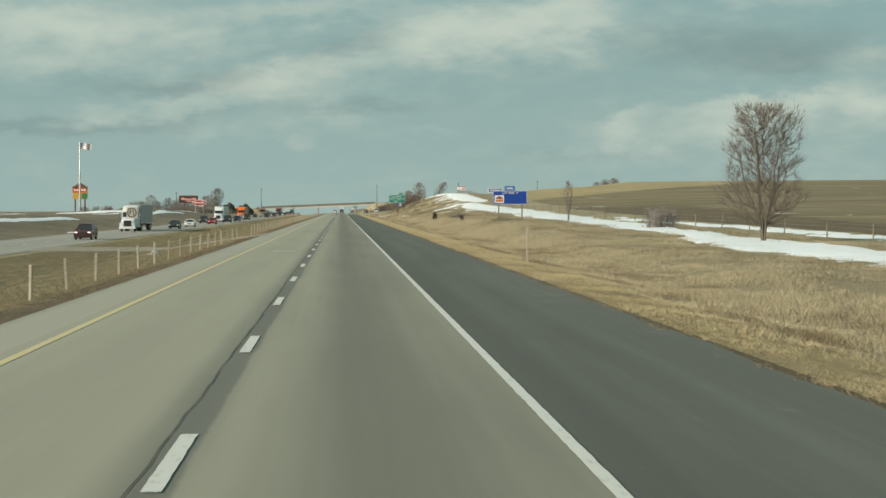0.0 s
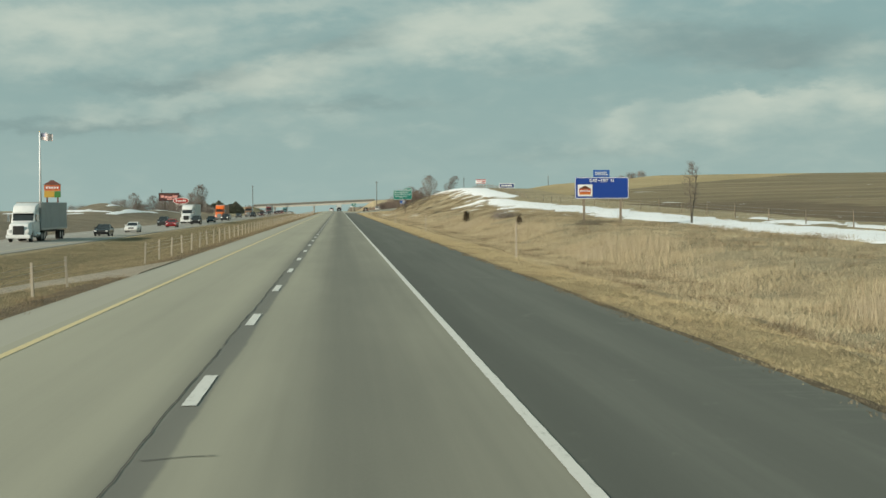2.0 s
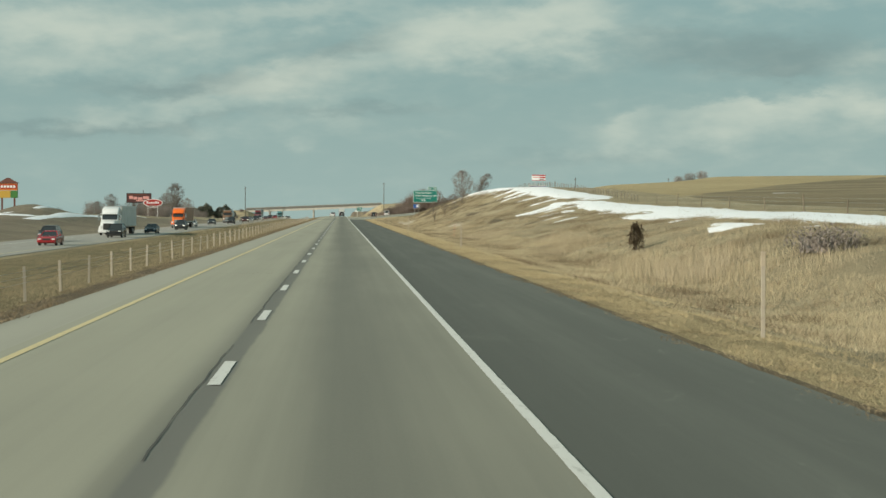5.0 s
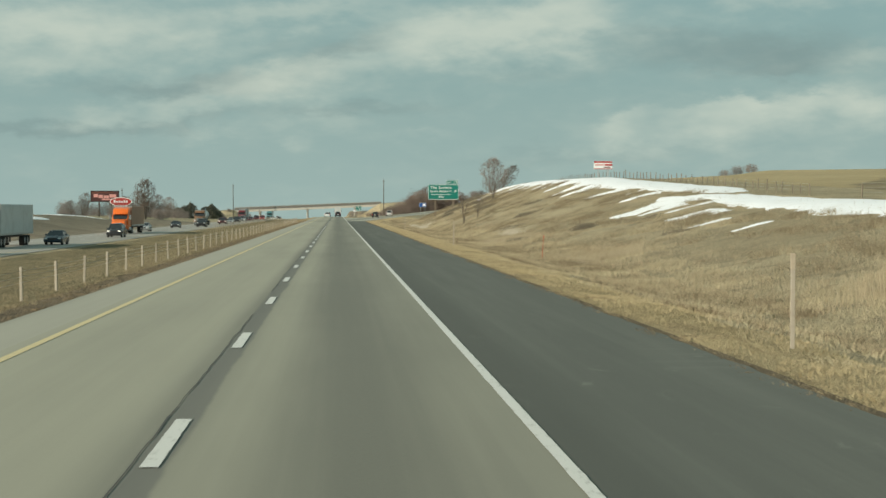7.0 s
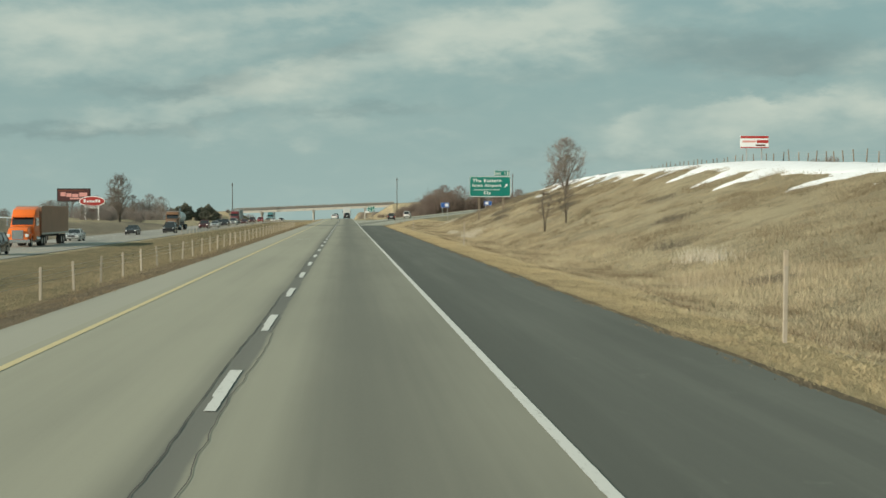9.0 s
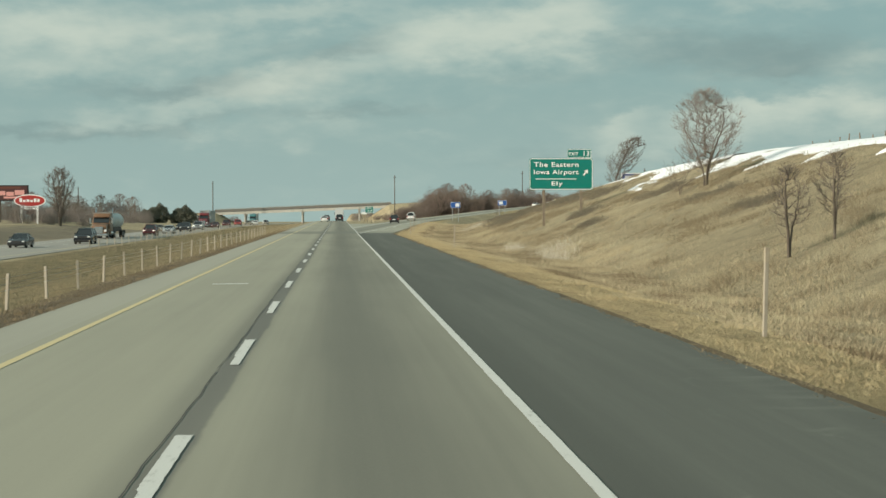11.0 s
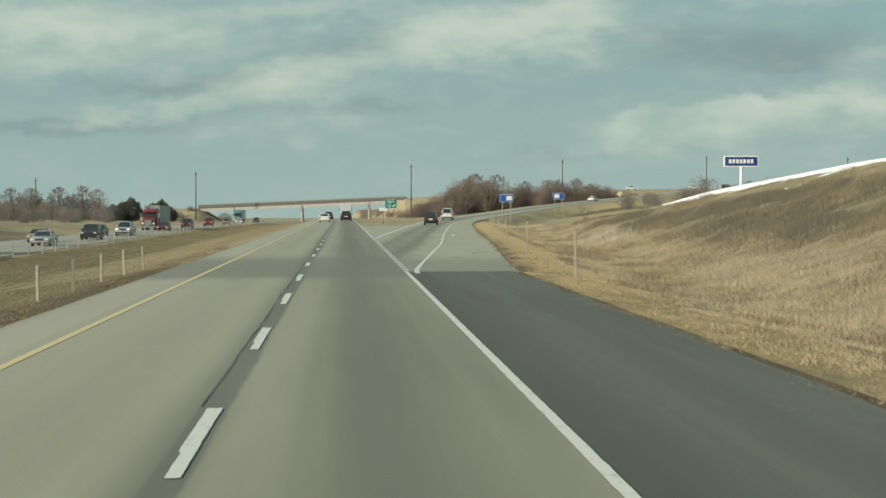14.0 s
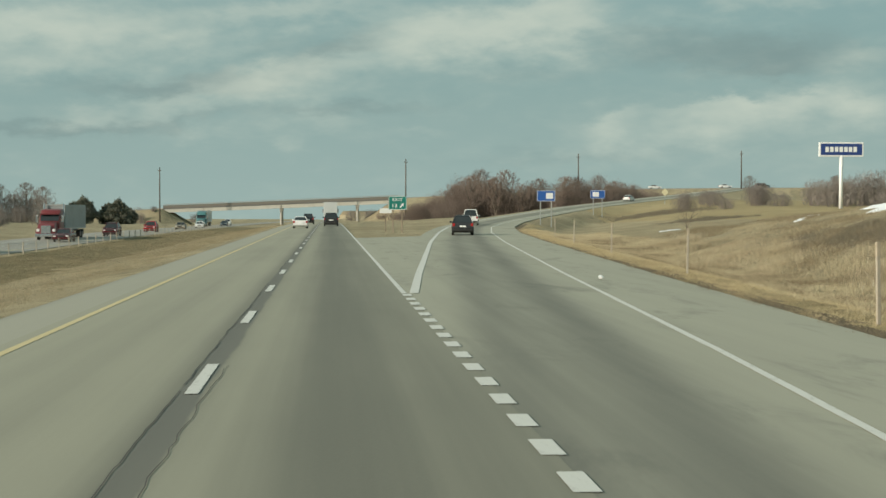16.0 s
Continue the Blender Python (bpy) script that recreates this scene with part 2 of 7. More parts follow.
def grass_ground(name, kinds, size, streak=(1, 1, 1)):
    """Dry winter grass and soil: several tones broken up at three scales."""
    m, N, bsdf, at = surface(name, 0.95, 0.0, 0.1)
    a = N.noise(N.scaled(at, tuple(s * 0.05 for s in streak)), size, 5.0, 0.6, 0.4)
    b = N.noise(N.scaled(at, tuple(s * 0.5 for s in streak)), size, 5.0, 0.65, 0.6)
    c = N.noise(at, 9.0 * size, 4.0, 0.75)
    col = N.mix(N.ramp(a, 0.38, 0.62), kinds[0], kinds[1])
    col = N.mix(N.math("MULTIPLY", N.ramp(b, 0.45, 0.7), 0.8), col, kinds[2])
    col = N.mix(N.math("MULTIPLY", N.ramp(c, 0.35, 0.75), 0.6), col, kinds[3])
    N.put(col, bsdf.inputs["Base Color"])
    relief(N, bsdf, N.math("ADD", c, b), 0.25, 0.8)
    return m


def blades(name, low, high, odd):
    """Dry stems, each with its own tone."""
    m, N, bsdf, at = surface(name, 0.8, 0.0, 0.15)
    island = N.add("ShaderNodeNewGeometry").outputs["Random Per Island"]
    patch = N.noise(at, 0.22, 4.0, 0.6)
    c = N.mix(island, low, high)
    N.put(N.mix(N.ramp(patch, 0.45, 0.72), c, odd), bsdf.inputs["Base Color"])
    return m


def bark(name, colour, other):
    m, N, bsdf, at = surface(name, 0.9, 0.0, 0.15)
    g = N.noise(N.scaled(at, (6, 6, 1.2)), 1.0, 4.0, 0.65)
    rnd = N.add("ShaderNodeObjectInfo").outputs["Random"]
    c = N.mix(N.ramp(g, 0.35, 0.7), colour, other)
    N.put(N.mix(N.math("MULTIPLY", rnd, 0.5), c, tuple(v * 0.7 for v in colour)), bsdf.inputs["Base Color"])
    relief(N, bsdf, g, 0.02, 0.5)
    return m


def hazy_twigs(name, low, high):
    """Far leafless twigs, each with its own tone, the clumps differing a little."""
    m, N, bsdf, at = surface(name, 0.9, 0.0, 0.1)
    island = N.add("ShaderNodeNewGeometry").outputs["Random Per Island"]
    rnd = N.add("ShaderNodeObjectInfo").outputs["Random"]
    c = N.mix(island, low, high)
    N.put(N.mix(N.math("MULTIPLY", rnd, 0.45), c, tuple(v * 0.6 for v in low)), bsdf.inputs["Base Color"])
    return m


def glass(name, tint):
    m, N, bsdf, at = surface(name, 0.06, 0.0, 0.6)
    g = N.noise(at, 1.2, 2.0)
    N.put(N.mix(g, tint, tuple(v * 1.6 for v in tint)), bsdf.inputs["Base Color"])
    return m


def snow_material():
    m, N, bsdf, at = surface("old_snow", 0.7, 0.0, 0.3)
    g = N.noise(at, 0.7, 5.0, 0.65)
    f = N.noise(at, 5.0, 3.0, 0.6)
    c = N.mix(N.math("MULTIPLY", N.ramp(g, 0.48, 0.75), 0.5), (0.84, 0.85, 0.86), (0.60, 0.575, 0.52))
    N.put(c, bsdf.inputs["Base Color"])
    relief(N, bsdf, N.math("ADD", g, f), 0.08, 0.5)
    return m


DARK_SPAN = (588.0, 608.0, 0.72, (0.160, 0.160, 0.132))      # where the darker span begins and ends along y, how strong, its colour
LANE_BANDS = [(-0.12, 0.34, 0.62), (1.75, 0.7, 0.34), (2.0, 1.5, 0.60), (3.4, 0.8, 0.30), (-1.7, 0.8, 0.16)]
M_ROAD = concrete_road("worn_concrete", (0.355, 0.338, 0.258), (0.136, 0.132, 0.106), LANE_BANDS, False, (-0.15, 0.17, (0.128, 0.124, 0.108)), DARK_SPAN)
M_ROAD_OPP = concrete_road("pale_concrete", (0.33, 0.31, 0.27), (0.22, 0.21, 0.18), [(-28.05, 0.4, 0.4)])
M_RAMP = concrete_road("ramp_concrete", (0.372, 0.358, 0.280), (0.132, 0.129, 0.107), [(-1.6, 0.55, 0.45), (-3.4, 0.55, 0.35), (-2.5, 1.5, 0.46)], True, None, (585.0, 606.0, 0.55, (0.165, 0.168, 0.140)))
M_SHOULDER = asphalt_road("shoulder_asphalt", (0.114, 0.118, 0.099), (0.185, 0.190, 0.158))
M_INNER = concrete_road("inner_shoulder", (0.380, 0.360, 0.288), (0.20, 0.193, 0.16), [(-5.0, 0.25, 0.5)], False, None, DARK_SPAN)
M_WHITE_LINE = road_paint("white_marking", (0.66, 0.65, 0.60), (0.30, 0.29, 0.25))
M_YELLOW_LINE = road_paint("yellow_marking", (0.62, 0.50, 0.26), (0.42, 0.375, 0.26))
M_SEAL = paint("tar_seal", (0.062, 0.059, 0.052), 0.8)
M_GROUND = grass_ground("dry_grass", [(0.365, 0.308, 0.198), (0.470, 0.400, 0.260), (0.255, 0.214, 0.140), (0.182, 0.153, 0.100)], 1.0)
M_DIRT = grass_ground("dirt_strip", [(0.160, 0.130, 0.091), (0.210, 0.168, 0.115), (0.122, 0.099, 0.070), (0.255, 0.201, 0.130)], 2.0)
M_LIP = grass_ground("bleached_grass", [(0.438, 0.350, 0.194), (0.525, 0.419, 0.244), (0.312, 0.244, 0.138), (0.188, 0.147, 0.088)], 1.6, (1.5, 0.5, 1))
M_FIELD = grass_ground("stubble_field", [(0.175, 0.144, 0.092), (0.29, 0.239, 0.148), (0.126, 0.104, 0.070), (0.325, 0.27, 0.175)], 0.6, (0.35, 1.7, 1))
M_FIELD_TOP = grass_ground("pale_field", [(0.40, 0.322, 0.18), (0.465, 0.375, 0.215), (0.33, 0.262, 0.148), (0.28, 0.225, 0.13)], 0.5)
M_MEDIAN = grass_ground("median_grass", [(0.223, 0.189, 0.108), (0.277, 0.230, 0.132), (0.169, 0.138, 0.081), (0.121, 0.099, 0.061)], 1.2)
M_GRAVEL = grass_ground("gravel_track", [(0.40, 0.365, 0.29), (0.45, 0.41, 0.33), (0.34, 0.30, 0.235), (0.29, 0.25, 0.195)], 2.0)
M_BERM = grass_ground("bare_berm", [(0.225, 0.192, 0.140), (0.285, 0.245, 0.178), (0.170, 0.143, 0.106), (0.130, 0.109, 0.082)], 1.0)
M_SNOW = snow_material()
M_BLADE = blades("dry_stems", (0.375, 0.314, 0.202), (0.560, 0.475, 0.312), (0.325, 0.266, 0.170))
M_BLADE_BANK = blades("bank_stems", (0.335, 0.282, 0.184), (0.520, 0.442, 0.292), (0.285, 0.234, 0.152))
M_BLADE_DULL = blades("dull_stems", (0.190, 0.156, 0.098), (0.380, 0.314, 0.196), (0.255, 0.205, 0.126))
M_STRAW = blades("bleached_straw", (0.38, 0.306, 0.180), (0.57, 0.465, 0.280), (0.44, 0.348, 0.202))
M_LITTER = blades("edge_litter", (0.132, 0.102, 0.068), (0.310, 0.240, 0.147), (0.186, 0.143, 0.093))
M_REED = blades("dry_reeds", (0.31, 0.255, 0.168), (0.54, 0.455, 0.305), (0.44, 0.375, 0.270))
M_REED_PALE = blades("bleached_reeds", (0.40, 0.355, 0.275), (0.64, 0.585, 0.470), (0.52, 0.47, 0.37))
M_SCRUB = blades("brown_scrub", (0.112, 0.098, 0.072), (0.235, 0.204, 0.152), (0.168, 0.147, 0.108))
M_TUFT = blades("brown_tufts", (0.165, 0.134, 0.088), (0.34, 0.278, 0.178), (0.23, 0.187, 0.120))
M_BARK = bark("grey_bark", (0.125, 0.103, 0.082), (0.20, 0.168, 0.135))
M_TWIG = bark("brown_twigs", (0.180, 0.155, 0.134), (0.265, 0.232, 0.204))
M_TWIG_DARK = bark("dark_twigs", (0.125, 0.104, 0.086), (0.20, 0.168, 0.14))
M_TWIG_RED = bark("reddish_twigs", (0.190, 0.146, 0.122), (0.265, 0.208, 0.176))
M_BRUSH_RED = hazy_twigs("reddish_brush", (0.150, 0.118, 0.100), (0.300, 0.238, 0.204))
M_BRUSH_GREY = hazy_twigs("grey_brush", (0.175, 0.152, 0.135), (0.335, 0.295, 0.265))
M_CEDAR = hazy_twigs("cedar_green", (0.150, 0.160, 0.124), (0.275, 0.275, 0.212))
M_CEDAR_RUST = hazy_twigs("winter_cedar", (0.070, 0.052, 0.034), (0.13, 0.095, 0.06))
M_POST = paint("weathered_post", (0.41, 0.36, 0.285), 0.8, wear=0.4, size=6.0)
M_STAKE = paint("pale_timber_stake", (0.43, 0.36, 0.265), 0.8, wear=0.5, size=5.0)
M_STEEL = paint("galvanised_steel", (0.50, 0.50, 0.48), 0.45, 0.6, wear=0.2)
M_TIMBER = bark("timber_post", (0.20, 0.162, 0.12), (0.33, 0.275, 0.21))
M_POLE = bark("pole_wood", (0.10, 0.085, 0.07), (0.15, 0.125, 0.10))
M_BLUE = paint("blue_sheeting", (0.010, 0.052, 0.300), 0.35, wear=0.05)
M_BLUE_PALE = paint("pale_blue_sheeting", (0.030, 0.115, 0.400), 0.35, wear=0.05)
M_GREEN = paint("green_sheeting", (0.002, 0.190, 0.155), 0.35, wear=0.05)
M_SIGN_WHITE = paint("white_sheeting", (0.80, 0.81, 0.80), 0.4, wear=0.05)
M_NAVY = paint("navy_panel", (0.022, 0.055, 0.210), 0.35, wear=0.05)
M_RED = paint("red_panel", (0.42, 0.035, 0.030), 0.4)
M_DULL_RED = paint("dull_red_panel", (0.075, 0.024, 0.024), 0.5)
M_SCUFF = paint("pale_scuff", (0.158, 0.162, 0.138), 0.9, wear=0.5, size=1.5, dirt=(0.11, 0.115, 0.095))
M_FLAG_BLUE = paint("faded_blue", (0.34, 0.35, 0.46), 0.6)
M_FLAG_RED = paint("faded_red", (0.70, 0.50, 0.48), 0.6)
M_PINK = paint("faded_pink", (0.70, 0.33, 0.30), 0.5)
M_TRUCK_STAKE = paint("stake_orange", (0.50, 0.12, 0.06), 0.6)
M_ORANGE = paint("orange_panel", (0.60, 0.17, 0.03), 0.4)
M_YELLOW = paint("yellow_panel", (0.55, 0.34, 0.06), 0.4)
M_DIAMOND = paint("faded_yellow_sheeting", (0.66, 0.60, 0.40), 0.4)
M_LEAF_GREEN = paint("green_panel", (0.06, 0.20, 0.05), 0.4)
M_BRICK_BROWN = paint("brown_panel", (0.13, 0.040, 0.025), 0.5)
M_BLACK = paint("black_plastic", (0.018, 0.018, 0.018), 0.55)
M_BRIDGE = paint("bridge_girder", (0.56, 0.535, 0.47), 0.75, wear=0.3, size=0.6)
# dark colour stands in for the shadow line between parapet and girders
M_DECK_SHADE = paint("bridge_deck_edge", (0.165, 0.16, 0.15), 0.85, wear=0.3, size=0.6)
M_PARAPET = paint("bridge_parapet", (0.195, 0.180, 0.152), 0.85, wear=0.35, size=0.6)
M_PIER = paint("pier_concrete", (0.44, 0.42, 0.37), 0.8, wear=0.3, size=0.8)
M_GLASS = glass("tinted_glass", (0.022, 0.026, 0.028))
M_RUBBER = paint("tyre_rubber", (0.022, 0.021, 0.020), 0.85)
M_RIM = paint("wheel_alloy", (0.40, 0.40, 0.40), 0.35, 0.7)
M_LAMP = paint("lamp_glass", (0.72, 0.72, 0.70), 0.15)
M_TAIL = paint("tail_lamp_glass", (0.35, 0.02, 0.02), 0.2)
M_CHROME = paint("bright_metal", (0.60, 0.60, 0.60), 0.2, 0.9)

# ---- mesh helpers ----
def link(name, verts, faces, material, parent=None, label="", smooth=False):
    me = bpy.data.meshes.new(name)
    me.from_pydata(verts, [], faces)
    me.materials.append(material)
    if smooth:
        me.polygons.foreach_set("use_smooth", [True] * len(me.polygons))
    me.update()
    ob = new(name, me)
    ob.parent = parent
    if label:
        ob["label"] = label
    return ob


def part(name, bm, material, parent=None, label="", smooth=False):
    """Links a bmesh as one mesh object under a thing or a part."""
    bmesh.ops.recalc_face_normals(bm, faces=bm.faces[:])
    me = bpy.data.meshes.new(name)
    bm.to_mesh(me)
    bm.free()
    me.materials.append(material)
    if smooth:
        me.polygons.foreach_set("use_smooth", [True] * len(me.polygons))
    ob = new(name, me)
    ob.parent = parent
    if label:
        ob["label"] = label
    return ob


def thing(name, at, label, category, group="", kind="", turn=0.0):
    ob = new(name)
    ob.matrix_world = pose(*at, 0, 0, turn)
    return tagged(ob, label, category, group, kind)


def box(bm, x0, x1, y0, y1, z0, z1, bevel=0.0):
    r = bmesh.ops.create_cube(bm, size=1.0)
    bmesh.ops.scale(bm, vec=(x1 - x0, y1 - y0, z1 - z0), verts=r["verts"])
    bmesh.ops.translate(bm, vec=((x0 + x1) / 2, (y0 + y1) / 2, (z0 + z1) / 2), verts=r["verts"])
    if bevel:
        edges = list({e for v in r["verts"] for e in v.link_edges})
        bmesh.ops.bevel(bm, geom=edges, offset=bevel, segments=2, affect="EDGES", profile=0.6)
    return bm


def boxed(*args, bevel=0.0):
    return box(bmesh.new(), *args, bevel=bevel)


def rod(bm, a, b, r0, r1=None, sides=8, caps=True):
    """A tapered rod from a to b."""
    r1 = r0 if r1 is None else r1
    a, b = Vector(a), Vector(b)
    turn = (b - a).to_track_quat("Z", "Y").to_matrix()
    rings = []
    for p, r in ((a, r0), (b, r1)):
        rings.append([bm.verts.new(p + turn @ Vector((r * math.cos(k * math.tau / sides), r * math.sin(k * math.tau / sides), 0))) for k in range(sides)])
    for k in range(sides):
        bm.faces.new((rings[0][k], rings[0][(k + 1) % sides], rings[1][(k + 1) % sides], rings[1][k]))
    if caps:
        bm.faces.new(rings[0][::-1]), bm.faces.new(rings[1])
    return bm


def rodded(*args, **kw):
    return rod(bmesh.new(), *args, **kw)


def strip(name, ys, left, right, height, material, thick=0.0, parent=None, label="", kind=""):
    """A ribbon along y. left, right: x at each y; height: z at each y. With thick it has edges."""
    v, f = [], []
    n = len(ys)
    for y, a, b, z in zip(ys, left, right, height):
        v += [(a, y, z), (b, y, z)]
    for i in range(n - 1):
        f.append((2 * i, 2 * i + 1, 2 * i + 3, 2 * i + 2))
    if thick:
        for y, a, b, z in zip(ys, left, right, height):
            v += [(a, y, z - thick), (b, y, z - thick)]
        o = 2 * n
        for i in range(n - 1):
            f += [(2 * i, 2 * i + 2, o + 2 * i + 2, o + 2 * i), (2 * i + 1, o + 2 * i + 1, o + 2 * i + 3, 2 * i + 3)]
        f += [(0, o, o + 1, 1), (2 * n - 2, 2 * n - 1, o + 2 * n - 1, o + 2 * n - 2)]
    ob = link(name, v, f, material, parent, label)
    if kind:
        ob["kind"] = kind
    return ob


def steps(a, b, d):
    return list(np.linspace(a, b, max(2, int(round((b - a) / d)) + 1)))


# ---- the lie of the land ----
def zr(y):
    """Height of the northbound road: level, then falling gently to the bridge and beyond."""
    t = np.maximum(0.0, np.asarray(y, float) - 800.0)
    return -0.0055 * (t - 70.0 * (1.0 - np.exp(-t / 70.0)))


def soft(t):
    t = np.clip(t, 0.0, 1.0)
    return t * t * (3 - 2 * t)


OPP = -1.2                        # the southbound road lies lower
CREST_Y = [0, 110, 210, 246, 304, 380, 396, 427, 487, 550, 591, 647, 690, 727, 780, 850, 950]
CREST_Z = [-0.5, -0.15, 0.6, 1.2, 2.0, 3.0, 3.5, 4.6, 6.7, 7.5, 6.6, 5.55, 4.3, 2.5, 1.2, 0.8, 0.8]
RAMP_Y = [589.5, 592, 594, 598, 605, 622, 628.8, 637.7, 667.5, 720, 766, 800, 837, 868, 900, 940, 980, 1050, 1110, 1172]
RAMP_RIGHT = [3.88, 3.94, 4.04, 4.37, 4.96, 6.36, 6.95, 7.65, 9.67, 13.5, 17.3, 20.8, 26.5, 33.0, 42.0, 56.0, 74.0, 106.0, 130.0, 152.0]
RAMP_Z = [0, 0, 0, 0, 0, 0, 0, 0, 0, 0, 0.0, 0.15, 0.4, 0.8, 1.5, 2.8, 4.2, 6.6, 8.4, 9.9]
CROSS_X = [-400, -120, -80, -57, -15, 12, 24, 60, 100, 134, 200, 420]
CROSS_Z = [-1.2, -0.4, 1.3, 2.85, 4.6, 5.9, 6.4, 8.2, 9.6, 10.2, 10.6, 11.0]
CROSS_AT = 1185.0


def ramp_right(y):
    return np.interp(y, RAMP_Y, RAMP_RIGHT)


def ramp_wide(y):
    return np.interp(y, [592, 628, 655, 900, 1172], [0.0, 3.3, 5.1, 5.4, 6.5])


def ramp_z(y):
    return np.interp(y, RAMP_Y, RAMP_Z) + np.where(np.asarray(y) < 800, zr(y), 0)


def outer_edge(y):
    """Outer edge of the paved right shoulder, along the road and then the ramp."""
    return np.where(np.asarray(y) < 592, 7.3, np.maximum(7.3, ramp_right(y) + np.interp(y, [592, 610, 640, 820, 900], [3.6, 3.4, 3.2, 2.6, 2.0])))


def hill(x, y, x0, y0, rx, ry, h):
    return h * np.exp(-((x - x0) / rx) ** 2 - ((y - y0) / ry) ** 2)


def land(x, y):
    x, y = np.asarray(x, float), np.asarray(y, float)
    base = zr(y)
    # east side: verge, ditch, bank, then the fields
    oe = outer_edge(y)
    u = x - oe
    verge = np.interp(u, [0, 2.2, 5.5, 8.2], [-0.03, -0.17, -0.75, -0.75])
    slope = -0.75 + np.interp(y, [250, 320, 400, 460, 490, 580, 650, 690, 727, 780], [0.40, 0.19, 0.24, 0.33, 0.39, 0.40, 0.348, 0.31, 0.212, 0.10]) * (x - 15.5 - np.maximum(0, oe - 7.3))
    crest = np.interp(y, CREST_Y, CREST_Z)
    k = 0.5
    bank = -k * np.log(np.exp(-np.clip(slope, -5, 25) / k) + np.exp(-crest / k))
    rise = np.interp(x, [40, 83, 139, 270, 600, 3000], [10.5, 13.0, 15.5, 17.0, 22.0, 22.0])
    up = np.clip((y - 165) / 615, 0, 1)
    end = np.interp(x, [40, 110, 150, 400], [600, 690, 790, 900])
    down = soft((y - end) / np.interp(x, [40, 150], [110, 170]))
    field = -0.35 + rise * up * (1 - down) + down * np.interp(y, [700, 871, 1000, 1185, 1500], [2.2, 2.9, 5.0, 7.0, 2.0])
    field = field + 0.35 * np.sin(x * 0.021 + 1.0) * np.sin(y * 0.013) * np.clip((x - 60) / 60, 0, 1)
    east = np.where(u < 8.2, verge, np.maximum(bank, -0.75))
    w = soft((x - 40) / 45.0)
    east = east * (1 - w) + field * w
    # west side: median, the southbound road, a berm, the plain
    west = np.interp(-x, [4.9, 7.0, 10.5, 14.0, 19.0, 22.8, 35.0, 39.0, 44.0, 60.0, 95.0, 400.0],
                     [-0.03, -0.32, -0.85, -1.35, -1.35, OPP - 0.05, OPP - 0.08, OPP - 0.5, OPP - 0.4, -0.3, 0.7, 1.0])
    berm = hill(x, y, -70, 556, 7.5, 15, 2.6) + hill(x, y, -77, 527, 11, 8, 1.3) + hill(x, y, -63, 560, 10, 60, 1.5) + hill(x, y, -62, 640, 10, 45, 1.2) + hill(x, y, -62, 250, 12, 80, 1.2) + hill(x, y, -60, 340, 9, 40, 0.9)
    west = west + berm * soft((-x - 37) / 10.0)
    west = west - soft((y - 800) / 200) * soft((-x - 45) / 25.0) * 1.0
    side = np.where(x > 0, east, west)
    z = np.where((x > -4.7) & (x < oe - 0.2), -0.14, side) + base * np.where(x > 0, 1 - soft((y - 800) / 150) * soft((x - 20) / 20), 1)
    # the bed of the ramp
    rr, rw = ramp_right(y), ramp_wide(y)
    mid, half = rr - rw / 2, rw / 2 + 2.2
    w = soft((np.abs(x - mid) - half) / np.interp(y, [640, 760, 900, 1100], [2.0, 5.0, 9.0, 14.0]))
    on = (y > 780) & (y < 1172)
    z = np.where(on, (ramp_z(y) - 0.10) * (1 - w) + z * w, z)
    # gore between road and ramp
    gore = (y > 592) & (y <= 800) & (x > 3.5) & (x < oe - 0.2)
    z = np.where(gore, np.where(x > rr - rw - 0.3, -0.14, np.where(y > 738, -0.03, -0.14)), z)
    # banks that carry the crossing road
    cz = np.interp(x, CROSS_X, CROSS_Z) - 0.15
    bank = cz - 0.45 * np.maximum(0, np.abs(y - CROSS_AT) - 7.0)
    bank = bank - 0.62 * np.maximum(0, np.minimum(x + 57.0, 26.0 - x))
    z = np.where(y > 1000, np.maximum(z, bank), z)
    return z


LAND = []


def gz(x, y):
    """Height of the ground's surface, between its grid points."""
    xs, ys, Z = LAND[0]
    x, y = np.asarray(x, float), np.asarray(y, float)
    i = np.clip(np.searchsorted(xs, x) - 1, 0, len(xs) - 2)
    j = np.clip(np.searchsorted(ys, y) - 1, 0, len(ys) - 2)
    a, b = (x - xs[i]) / (xs[i + 1] - xs[i]), (y - ys[j]) / (ys[j + 1] - ys[j])
    return (Z[j, i] * (1 - a) + Z[j, i + 1] * a) * (1 - b) + (Z[j + 1, i] * (1 - a) + Z[j + 1, i + 1] * a) * b


def ground_at(x, y):
    return float(gz(np.array([x]), np.array([y]))[0])


